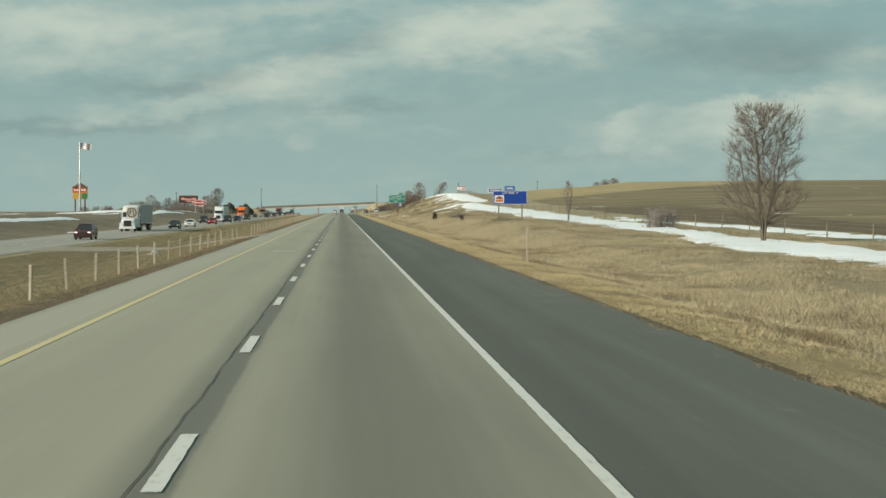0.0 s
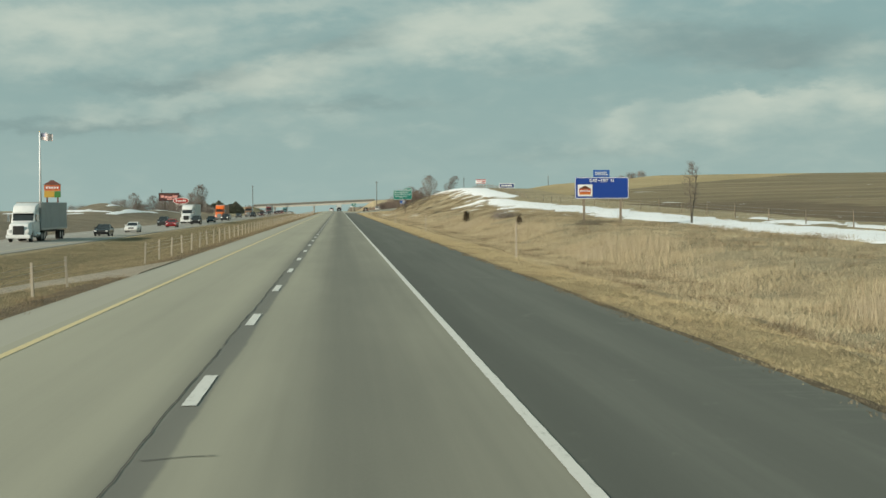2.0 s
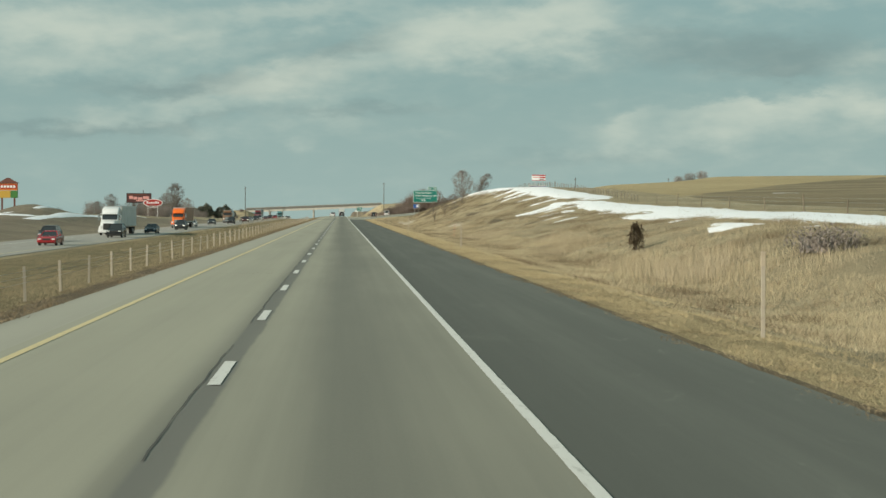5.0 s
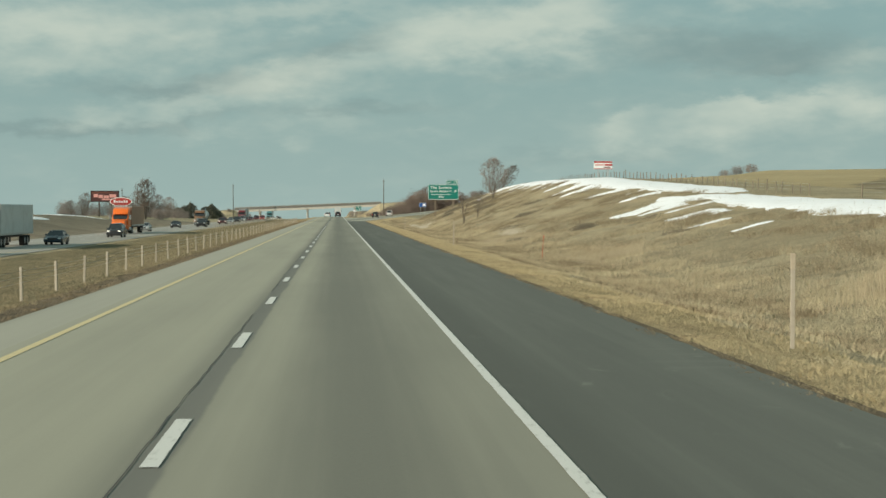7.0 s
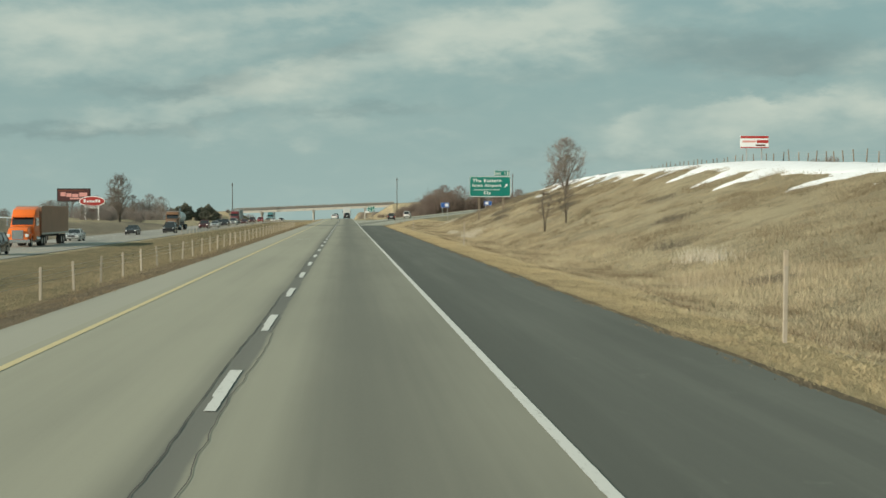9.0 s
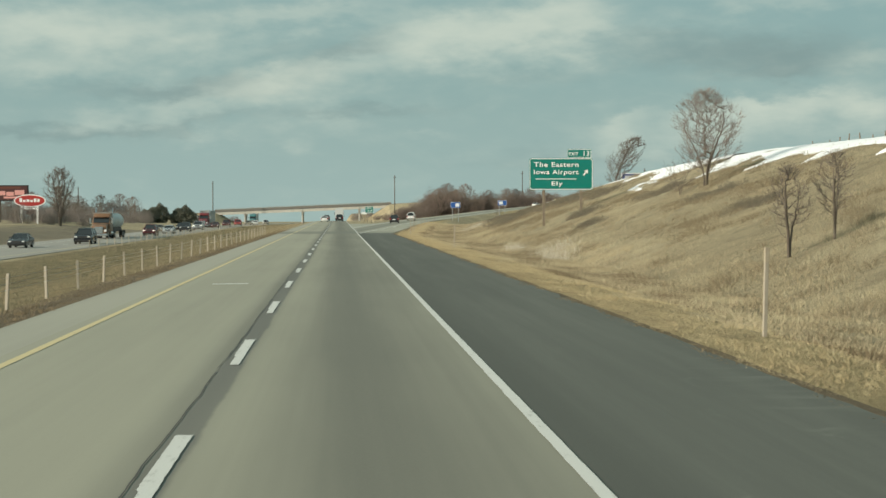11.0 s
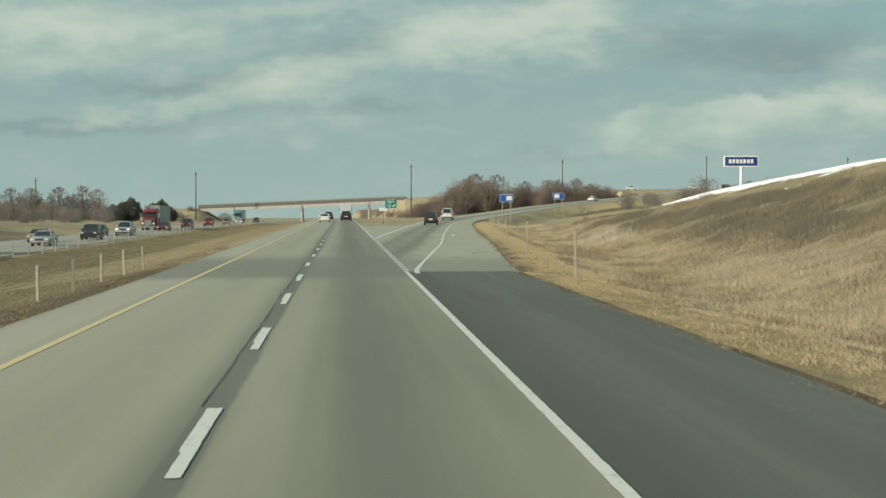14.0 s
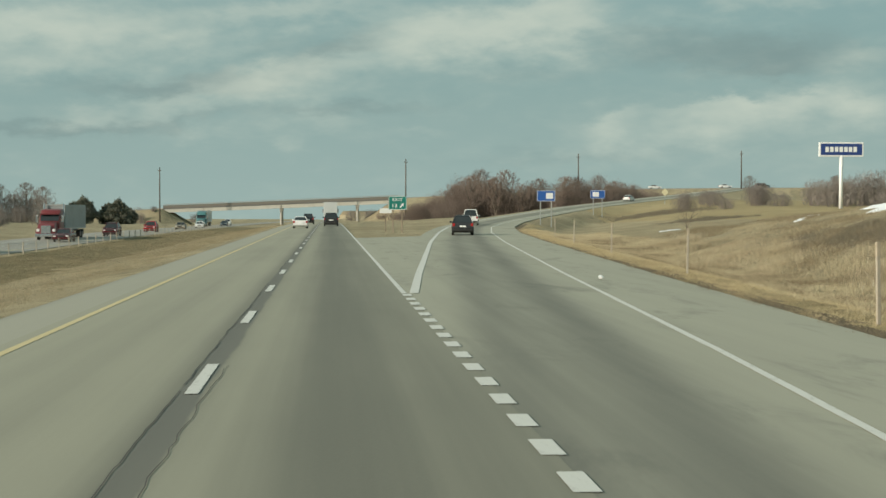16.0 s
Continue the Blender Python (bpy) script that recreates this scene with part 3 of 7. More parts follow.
def build_ground():
    xs = sorted(set(np.round(np.concatenate([
        np.linspace(-2600, -420, 10), np.linspace(-400, -100, 21), np.linspace(-96, -37, 30), np.linspace(-36, -22, 8), np.linspace(-21.5, -7, 16),
        [-6.4, -5.8, -5.3, -4.9, -4.7, -2, 0, 2], np.linspace(3.4, 7.1, 6), [7.3, 7.65, 8.2, 8.9, 9.5, 9.9], np.linspace(10.5, 48, 76), np.linspace(50, 120, 36), np.linspace(125, 420, 50), np.linspace(470, 2600, 14)]), 3)))
    ys = sorted(set(np.round(np.concatenate([np.linspace(-300, -20, 8), np.linspace(-16, 840, 343), np.linspace(844, 1240, 100), np.linspace(1260, 1600, 14), np.linspace(1700, 4800, 12)]), 3)))
    X, Y = np.meshgrid(xs, ys)
    Z = land(X, Y)
    rough = np.array([[noise.noise((x * 0.35, y * 0.22, 0.0)) for x in xs] for y in ys])
    amp = np.where((X > 8.6) & (X < 60), np.interp(X, [8.6, 15.0, 19.0, 30.0, 36.0], [0.12, 0.14, 0.14, 0.12, 0.07]), np.where((X < -8) & (X > -22), 0.06, np.where(X < -38, 0.12, 0.0)))
    near = (np.abs(X - (ramp_right(Y) - 2)) < 9) & (Y > 590)
    Z = Z + rough * amp * np.where(near, 0.0, 1.0)
    LAND.append((np.array(xs), np.array(ys), Z))
    nx = len(xs)
    verts = np.column_stack([X.ravel(), Y.ravel(), Z.ravel()])
    i, j = np.meshgrid(np.arange(nx - 1), np.arange(len(ys) - 1))
    a = (j * nx + i).ravel()
    faces = np.column_stack([a, a + 1, a + nx + 1, a + nx])
    me = bpy.data.meshes.new("ground")
    me.from_pydata(verts.tolist(), [], faces.tolist())
    for m in (M_GROUND, M_LIP, M_DIRT, M_FIELD, M_FIELD_TOP, M_MEDIAN, M_BERM):
        me.materials.append(m)
    cx = (X[:-1, :-1] + X[1:, 1:]).ravel() / 2
    cy = (Y[:-1, :-1] + Y[1:, 1:]).ravel() / 2
    oe = outer_edge(cy)
    wav = 0.5 * np.sin(cy * 0.37) + 0.35 * np.sin(cy * 0.91 + 1)
    idx = np.zeros(len(cx), int)
    idx[(cx - oe > 0.0) & (cx - oe < 2.9 + wav * 0.9) & (cy < 830)] = 1
    idx[(cx < -6.4) & (cx > -23) & (cy < 600)] = 5
    idx[(cx < -13.5 + wav) & (cx > -23) & (cy >= 600) & (cy < 1000)] = 5
    idx[(cx < -4.7) & (cx > -6.4 - 1.0 * (cy > 380)) & (cy < 600)] = 2
    idx[(cx < -36) & (cx > -60 - 8 * wav) & (cy < 780)] = 6
    idx[(cx < -60 - 8 * wav) & (cy < 640)] = 6
    idx[(cx - oe > 0.0) & (cx - oe < 0.35 + 0.55 * (cy > 592)) & (cy < 830)] = 2
    idx[(cx > 52) & (cy < 900)] = 3
    idx[(cx > 47 + 0.8 * wav) & (cx < 58 + 0.05 * cy + 3 * wav) & (cy < 330)] = 2
    idx[(cx > 52) & (cy > np.interp(cx, [31, 42, 59, 100, 190, 400], [360, 392, 441, 546, 727, 1150])) & (cy < 1000)] = 4
    idx[(cx > 30) & (cy > 1250)] = 3
    me.polygons.foreach_set("material_index", idx)
    me.polygons.foreach_set("use_smooth", [True] * len(me.polygons))
    me.update()
    return tagged(new("ground", me), "dry winter grass verges, ditch, banks and fields", "ground", kind="structure")


build_ground()

# ---- roads ----
ALONG = steps(-60, 2600, 20)


def flat_strip(name, ys, x0, x1, lift, material, label="", thick=0.0, parent=None, off=0.0):
    return strip(name, ys, [x0] * len(ys), [x1] * len(ys), [float(zr(y)) + lift + off for y in ys], material, thick, parent, label, "structure" if parent is None else "")


road = tagged(flat_strip("road", ALONG, -3.62, 3.66, 0.0, M_ROAD, thick=0.2), "worn buff concrete interstate lanes with a sealed centre joint", "road")
inner = tagged(flat_strip("shoulder_inner", ALONG, -4.9, -3.62, -0.004, M_INNER, thick=0.2), "narrow pale paved inner shoulder", "shoulder")
ALONG_FINE = steps(-60, 592, 0.45)
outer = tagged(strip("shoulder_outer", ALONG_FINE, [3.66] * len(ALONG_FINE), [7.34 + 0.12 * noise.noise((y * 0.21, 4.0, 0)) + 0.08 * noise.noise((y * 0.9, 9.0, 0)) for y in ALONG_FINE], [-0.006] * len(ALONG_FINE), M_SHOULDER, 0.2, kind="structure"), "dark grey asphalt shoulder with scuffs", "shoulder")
road_opp = tagged(flat_strip("road_southbound", ALONG, -32.0, -24.2, 0.0, M_ROAD_OPP, thick=0.2, off=OPP), "pale concrete southbound lanes", "road")
opp_in = tagged(flat_strip("shoulder_southbound_inner", ALONG, -24.2, -23.2, -0.01, M_ROAD_OPP, thick=0.2, off=OPP), "pale southbound inner shoulder", "shoulder")
opp_out = tagged(flat_strip("shoulder_southbound_outer", ALONG, -34.6, -32.0, -0.01, M_ROAD_OPP, thick=0.2, off=OPP), "pale southbound outer shoulder", "shoulder")

ry = [y for y in steps(592, 1172, 8)]
ramp_h = [float(ramp_z(y)) for y in ry]
ramp_l = [max(3.66, float(ramp_right(y) - ramp_wide(y)) - (0.3 if y < 740 else 1.2)) for y in ry]
ramp_road = tagged(strip("ramp_road", ry, [3.66 if y <= 745 else a for y, a in zip(ry, ramp_l)], [float(outer_edge(y)) for y in ry], [h - 0.004 for h in ramp_h], M_RAMP, 0.2, kind="structure"),
                   "light concrete exit ramp climbing away from the road", "ramp")


def cross_strip(name, xs, lift=0.0):
    v, f = [], []
    for x in xs:
        z = float(np.interp(x, CROSS_X, CROSS_Z)) + lift
        v += [(x, CROSS_AT - 5.5, z), (x, CROSS_AT + 5.5, z), (x, CROSS_AT - 5.5, z - 0.3), (x, CROSS_AT + 5.5, z - 0.3)]
    for i in range(len(xs) - 1):
        a, b = 4 * i, 4 * i + 4
        f += [(a, b, b + 1, a + 1), (a, a + 2, b + 2, b), (a + 1, b + 1, b + 3, a + 3)]
    return tagged(link(name, v, f, M_ROAD_OPP), "pale concrete road crossing over the interstate", "road", kind="structure")


uv = ramp_road.data.uv_layers.new(name="across")
co = [ramp_road.data.vertices[l.vertex_index].co for l in ramp_road.data.loops]
uv.data.foreach_set("uv", [k for c in co for k in (c.x - float(ramp_right(c.y)), c.y)])
cross_strip("road_crossing_west", steps(-400, -57, 20))
cross_strip("road_crossing_east", steps(26.5, 420, 20))


# ---- road markings ----
def ragged(y, k):
    """A small uneven offset along a painted edge."""
    return 0.012 * noise.noise((y * 2.3, k, 0)) + 0.008 * noise.noise((y * 7.0, k, 5.0))


def markings():
    edge = tagged(new("edge_marking"), "worn white edge line along the right lane", "road marking", kind="structure")
    ys = steps(0, 592, 0.25)
    strip("line", ys, [3.52 + ragged(y, 1.0) for y in ys], [3.65 + ragged(y, 2.0) for y in ys], [0.006] * len(ys), M_WHITE_LINE, parent=edge)
    flat_strip("line", steps(655, 2000, 20), 3.515, 3.65, 0.006, M_WHITE_LINE, parent=edge)
    yellow = tagged(new("yellow_marking"), "yellow inner edge line", "road marking", kind="structure")
    flat_strip("line", ALONG, -3.36, -3.21, 0.006, M_YELLOW_LINE, parent=yellow)
    lane = tagged(new("lane_marking"), "broken white lane line", "road marking", kind="structure")
    y = FIRST_DASH - 4 * DASH
    kinds = {}
    while y < 1150:
        # repainted out of step in the middle stretch, so that those dashes are longer
        long = 3.1 if y < 350 else 4.5 if y < 590 else 3.6
        if long not in kinds:
            n = int(long / 0.12)
            kinds[long] = strip("dash", steps(-long, 0.0, long / n), [-0.084 + ragged(7 * k, 3.0) + (0.03 if long > 4 and k < n // 3 else 0) for k in range(n + 1)], [0.080 + ragged(7 * k, 4.0) for k in range(n + 1)], [0.0] * (n + 1), M_WHITE_LINE, parent=lane)
            ob = kinds[long]
        else:
            ob = new("dash", kinds[long].data)
            ob.parent = lane
        ob.location = (0.02, y, float(zr(y)) + 0.010)
        y += DASH
    dots = tagged(new("dotted_marking"), "short worn white dashes across the exit lane mouth", "road marking", kind="structure")
    me = None
    for k in range(34):
        y = 592.6 + k * 1.85
        if me is None:
            ob = link("dot", [(-0.115, 0, 0), (0.115, 0, 0), (0.115, 0.95, 0), (-0.115, 0.95, 0)], [(0, 1, 2, 3)], M_WHITE_LINE, dots)
            me = ob.data
        else:
            ob = new("dot", me)
            ob.parent = dots
        ob.location = (3.62, y, 0.0085)
    rm = tagged(new("ramp_marking"), "white edge lines of the exit ramp", "road marking", kind="structure")
    ys = steps(590.3, 1170, 1.5)
    strip("line", ys, [float(ramp_right(y)) - 0.07 + ragged(y, 6.0) for y in ys], [float(ramp_right(y)) + 0.06 + ragged(y, 7.0) + max(0.0, 0.06 - 0.005 * (y - 589.6)) for y in ys], [float(ramp_z(y)) + (0.0045 if y > 592.5 else 0.003) for y in ys], M_WHITE_LINE, parent=rm)
    ys = steps(655, 1170, 6)
    strip("line", ys, [max(3.62, float(ramp_right(y) - ramp_wide(y))) for y in ys], [max(3.62, float(ramp_right(y) - ramp_wide(y))) + 0.24 for y in ys], [float(ramp_z(y)) + 0.008 for y in ys], M_WHITE_LINE, parent=rm)
    far = tagged(new("southbound_marking"), "white and yellow lines of the southbound road", "road marking", kind="structure")
    flat_strip("line", ALONG, -24.75, -24.6, 0.006, M_YELLOW_LINE, parent=far, off=OPP)
    flat_strip("line", ALONG, -31.75, -31.6, 0.006, M_WHITE_LINE, parent=far, off=OPP)
    for k in range(95):
        y = 60 + k * DASH
        ob = new("dash", lane.children[0].data)
        ob.parent = far
        ob.location = (-28.15, y, float(zr(y)) + OPP + 0.006)
    for y0, x0, x1 in TEST_MARKS:
        b = link("speed_check_mark", [(x0, y0, 0.007), (x1, y0 + 0.25, 0.007), (x1, y0 + 0.75, 0.007), (x0, y0 + 0.5, 0.007)], [(0, 1, 2, 3)], M_WHITE_LINE)
        tagged(b, "white painted bar across part of the left lane", "road marking", kind="structure")
    # tar that seals the joint beside the lane line, wandering a little
    seal = tagged(new("joint_seal"), "dark wandering tar line along the lane joint", "tar line", kind="structure")
    rng = random.Random(77)
    y = -40.0
    while y < 900:
        end = y + rng.uniform(9, 34)
        ys = steps(y, end, 0.3)
        cx = [-0.15 + 0.05 * noise.noise((v * 0.11, 3.0, 0)) + 0.03 * noise.noise((v * 0.6, 8.0, 0)) + 0.018 * noise.noise((v * 1.9, 5.0, 0)) for v in ys]
        wd = [0.004 + 0.008 * max(0.0, 0.4 + noise.noise((v * 0.5, 1.0, 5.0)) + 0.5 * noise.noise((v * 2.7, 2.0, 5.0))) for v in ys]
        strip("line", ys, [c - w for c, w in zip(cx, wd)], [c + w for c, w in zip(cx, wd)], [float(zr(v)) + 0.008 for v in ys], M_SEAL, parent=seal)
        y = end + rng.choice((0.6, 2.0, 5.0, 9.0))
    for y0, y1 in ((350, 378), (486, 520), (622, 636)):
        ys = steps(y0, y1, 0.4)
        cx = [0.20 + 0.10 * noise.noise((y * 0.15, 13.0, 0)) + 0.05 * noise.noise((y * 0.8, 18.0, 0)) + 0.03 * noise.noise((y * 2.1, 11.0, 0)) for y in ys]
        strip("line", ys, [c - 0.004 - 0.006 * abs(noise.noise((y * 0.9, 2.0, 0))) for c, y in zip(cx, ys)], [c + 0.005 for c in cx], [0.008] * len(ys), M_SEAL, parent=seal)


    # short cracks across the lane
    for y0, x0, x1, turn in ((91.2, -0.05, 0.58, 0.5), (247.0, -2.6, -0.2, 0.1), (333.0, 0.2, 1.2, -0.3), (428.0, -0.1, 0.7, 0.4), (546.0, -1.9, -0.15, 0.1), (604.0, 0.2, 2.0, 0.2)):
        xs = steps(x0, x1, 0.12)
        cy = [y0 + turn * (x - x0) + 0.12 * noise.noise((x * 2.5, y0, 0)) for x in xs]
        V = [(x, c + s * (0.012 + 0.014 * abs(noise.noise((x * 3.0, y0, 9.0)))), 0.008) for x, c in zip(xs, cy) for s in (-1, 1)]
        link("crack", V, [(2 * k, 2 * k + 2, 2 * k + 3, 2 * k + 1) for k in range(len(xs) - 1)], M_SEAL, seal)


def wear():
    """Pale scuffs on the asphalt shoulder and tar cracks on the ramp."""
    rng = random.Random(19)
    V, F = [], []

    def mark(x, y, turn, length, wide, bend, z):
        n = max(3, int(length / 0.18))
        b = len(V)
        for i in range(n + 1):
            s = i / n
            a = radians(turn + bend * s)
            w = wide * (0.25 + 0.75 * math.sin(math.pi * min(0.98, s + 0.02))) * rng.uniform(0.55, 1.2)
            px, py = x + math.sin(a) * length * s, y + math.cos(a) * length * s
            V.extend([(px - math.cos(a) * w, py + math.sin(a) * w, z), (px + math.cos(a) * w, py - math.sin(a) * w, z)])
            if i < n:
                F.append((b + 2 * i, b + 2 * i + 1, b + 2 * i + 3, b + 2 * i + 2))

    for x, y, turn, length in ((5.0, 75.0, 78, 0.5), (5.3, 75.3, 70, 0.3)):
        mark(x, y, turn, length, 0.03, 3, 0.004)
    ob = link("scuffing", V, F, M_SCUFF, outer, "pale scuffs")
    ob["kind"] = "stuff"
    V.clear(), F.clear()
    for x, y, turn, length in ((4.6, 680.0, 30, 4.0), (5.2, 682.0, -20, 3.6), (5.0, 690.0, 60, 2.2), (4.3, 672.0, 12, 5.0), (5.6, 696.0, -50, 1.8), (6.4, 655.5, 20, 1.6), (5.5, 640.0, 75, 1.0), (9.2, 668.0, 80, 2.6), (8.4, 622.0, 85, 2.2)):
        mark(x, y, turn, length, 0.014, 25, 0.003)
        mark(x + 0.3, y + length * 0.4, turn + 50, length * 0.5, 0.010, -20, 0.003)
    ob = link("tar_cracks", V, F, M_SEAL, ramp_road, "tar filled cracks in the gore")
    ob["kind"] = "stuff"


DASH, FIRST_DASH = 11.7, 16.13
TEST_MARKS = [(81.3, -1.95, -0.88), (470.3, -2.32, -1.25)]
markings()
wear()

# ---- bridge ----
def soffit(x):
    return float(np.interp(x, [-57, -15, 12, 27], [1.15, 2.8, 4.0, 4.6]))


def build_bridge():
    top = thing("overpass_bridge", (0, CROSS_AT, 0), "concrete girder bridge on slim piers over both roads", "bridge")

    def beam(name, x0, x1, y0, y1, lo, hi, material, label=""):
        v = []
        for x in (x0, x1):
            s = soffit(x)
            v += [(x, y0, s + lo), (x, y1, s + lo), (x, y1, s + hi), (x, y0, s + hi)]
        f = [(0, 1, 2, 3), (7, 6, 5, 4), (0, 4, 5, 1), (1, 5, 6, 2), (2, 6, 7, 3), (3, 7, 4, 0)]
        return link(name, v, f, material, top, label)

    for a, b in ((-57, -42.8), (-42.6, -15.5), (-15.3, 11.7), (11.9, 27)):
        for y in (-5.6, -1.85, 1.85, 5.6):
            beam("girder", a + 0.05, b - 0.05, y - 0.3, y + 0.3, 0.0, 1.25, M_BRIDGE)
    # shadow line put into the deck's own dark colour
    beam("deck", -57, 27, -6.0, 6.0, 1.25, 1.75, M_DECK_SHADE, "deck edge coloured dark for the shadow line under the parapet")
    for y in (-5.9, 5.55):
        beam("parapet", -57, 27, y, y + 0.35, 1.75, 2.6, M_PARAPET)
    for y in (-5.75, 5.7):
        beam("rail", -57, 27, y - 0.05, y + 0.05, 2.85, 2.97, M_STEEL)
        for k in range(29):
            x = -56.5 + k * 2.95
            beam("rail_post", x - 0.05, x + 0.05, y - 0.05, y + 0.05, 2.6, 2.85, M_STEEL)
    for px in (-42.7, -15.4, 11.8):
        s = soffit(px)
        g = ground_at(px, CROSS_AT) - 0.6
        part("pier_cap", boxed(px - 0.6, px + 0.6, -5.6, 5.6, s - 0.9, s - 0.01, bevel=0.08), M_PIER, top)
        for y in (-4.2, 0.0, 4.2):
            part("pier_column", rodded((px, y, g), (px, y, s - 0.9), 0.45, sides=14), M_PIER, top, smooth=False)
    for px in (-57.6, 27.6):
        s = soffit(px)
        part("abutment", boxed(px - 0.6, px + 0.6, -6.2, 6.2, s - 2.2, s + 1.7, bevel=0.06), M_PIER, top)
    return top


build_bridge()


# ---- trees ----
def tube(V, F, pts, radii, sides):
    """Adds a tapered tube along pts."""
    base = len(V)
    n = len(pts)
    for i, (p, r) in enumerate(zip(pts, radii)):
        d = (pts[min(i + 1, n - 1)] - pts[max(i - 1, 0)])
        d.normalize()
        side = d.orthogonal().normalized()
        up = d.cross(side)
        for k in range(sides):
            a = k * math.tau / sides
            V.append(tuple(p + (side * math.cos(a) + up * math.sin(a)) * r))
    for i in range(n - 1):
        for k in range(sides):
            a, b = base + i * sides + k, base + i * sides + (k + 1) % sides
            F.append((a, b, b + sides, a + sides))


def limbs(rng, height, outline, stems, tips, shear, thin, twigs, low=0.0):
    """Trunk and twig meshes of a bare tree that fills an outline.
    outline: height and half width, as shares of the height; stems: trunks from one foot; shear: how far the wind has bent it."""
    fs, ws = [p[0] for p in outline], [p[1] for p in outline]
    P, up, chains = [], [], []

    def bent(p):
        f = max(0.0, p.z / height)
        return Vector((p.x + shear * height * f ** 1.5, p.y, p.z))

    def chain(start, pts):
        ids = [] if start is None else [start]
        for p in pts:
            P.append(p)
            up.append(ids[-1] if ids else -1)
            ids.append(len(P) - 1)
        chains.append(ids)

    for k in range(stems):
        a = math.tau * (k + rng.random() * 0.5) / stems
        r = 0.0 if stems == 1 else rng.uniform(0.4, 0.75)
        h = height * rng.uniform(0.72, 0.9)
        pts = []
        for i in range(15):
            f = i / 14
            w = float(np.interp(h * f / height, fs, ws)) * height * r * f ** 1.3 + (0.012 * height if stems > 1 else 0)
            pts.append(Vector((math.cos(a) * w + rng.gauss(0, 0.006) * height * f, math.sin(a) * w + rng.gauss(0, 0.006) * height * f, h * f - 0.15)))
        chain(None, pts)
    goals = []
    while len(goals) < tips:
        f = low + (1 - low) * rng.random() ** 0.75
        w = float(np.interp(f, fs, ws)) * height
        a, q = rng.random() * math.tau, rng.random() ** 0.62
        wob = 1 + 0.45 * noise.noise((math.cos(a) * 1.6 + 7 * stems, math.sin(a) * 1.6, f * 5.0))
        goals.append((q + 0.15 * f, Vector((math.cos(a) * w * q * wob, math.sin(a) * w * q * wob, f * height))))
    goals.sort(key=lambda g: g[0])
    for _, goal in goals:
        A = np.array(P)
        d = np.array(goal) - A
        flat = np.hypot(d[:, 0], d[:, 1])
        cost = np.sqrt((d ** 2).sum(1)) + 1.6 * np.maximum(0, 0.55 * flat - d[:, 2]) + 50 * (d[:, 2] < 0.02)
        cost = cost + 0.25 * height * (A[:, 2] < 0.12 * height)
        k = int(cost.argmin())
        a, n = P[k], max(2, int((goal - P[k]).length / (0.035 * height)))
        pts = []
        for i in range(1, n + 1):
            t = i / n
            jig = Vector((rng.gauss(0, 1), rng.gauss(0, 1), rng.gauss(0, 0.6))) * 0.006 * height
            pts.append(Vector((a.x + (goal.x - a.x) * t ** 0.85, a.y + (goal.y - a.y) * t ** 0.85, a.z + (goal.z - a.z) * t ** 1.2)) + jig)
        chain(k, pts)
    load = [1.0] * len(P)
    for i in range(len(P) - 1, -1, -1):
        if up[i] >= 0:
            load[up[i]] += load[i]
    size = [0.0085 * thin * height / 9 * l ** 0.40 for l in load]
    TV, TF, BV, BF = [], [], [], []
    for ids in chains:
        pts, rad = [bent(P[i]) for i in ids], [size[i] for i in ids]
        if len(rad) > 1 and ids[0] < ids[1] - 1:
            rad[0] = min(rad[0], rad[1] * 1.15)
        rad[-1] = min(rad[-1], 0.006 * thin * height / 9)
        if rad[0] > 0.026 * thin * height / 9:
            tube(TV, TF, pts, rad, 6)
        else:
            tube(BV, BF, pts, rad, 3)
    thick = 0.0085 * thin * height / 9
    for ids in chains[stems:]:
        for i in ids[1:]:
            for _ in range(twigs):
                out = Vector((P[i].x, P[i].y, 0)).normalized() * 0.35
                d = (P[i] - P[up[i]]).normalized() * 0.5 + out + Vector((rng.gauss(0, 0.45) + shear * 1.2, rng.gauss(0, 0.45), rng.uniform(0.1, 0.9)))
                d.normalize()
                p, tip = bent(P[i]), bent(P[i]) + d * height * rng.uniform(0.04, 0.115)
                side = d.orthogonal().normalized()
                up2 = d.cross(side)
                o = len(BV)
                for k in range(3):
                    c = k * math.tau / 3
                    BV.append(tuple(p + (side * math.cos(c) + up2 * math.sin(c)) * thick))
                BV.append(tuple(tip))
                BF.extend([(o, o + 1, o + 3), (o + 1, o + 2, o + 3), (o + 2, o, o + 3)])
    return TV, TF, BV, BF


ROUND = ((0.0, 0.02), (0.14, 0.10), (0.35, 0.30), (0.6, 0.40), (0.82, 0.33), (0.95, 0.17), (1.0, 0.05))
BLUNT = ((0.0, 0.03), (0.12, 0.10), (0.26, 0.27), (0.42, 0.335), (0.55, 0.28), (0.75, 0.285), (0.93, 0.285), (1.0, 0.22))
SLIM = ((0.0, 0.02), (0.15, 0.06), (0.5, 0.15), (0.85, 0.12), (1.0, 0.02))
OVAL = ((0.0, 0.02), (0.2, 0.06), (0.5, 0.24), (0.8, 0.26), (1.0, 0.08))
SKIRT = ((0.0, 0.10), (0.07, 0.20), (0.3, 0.22), (0.6, 0.30), (0.85, 0.26), (1.0, 0.08))
SPREAD = ((0.0, 0.05), (0.15, 0.25), (0.45, 0.50), (0.8, 0.55), (1.0, 0.25))


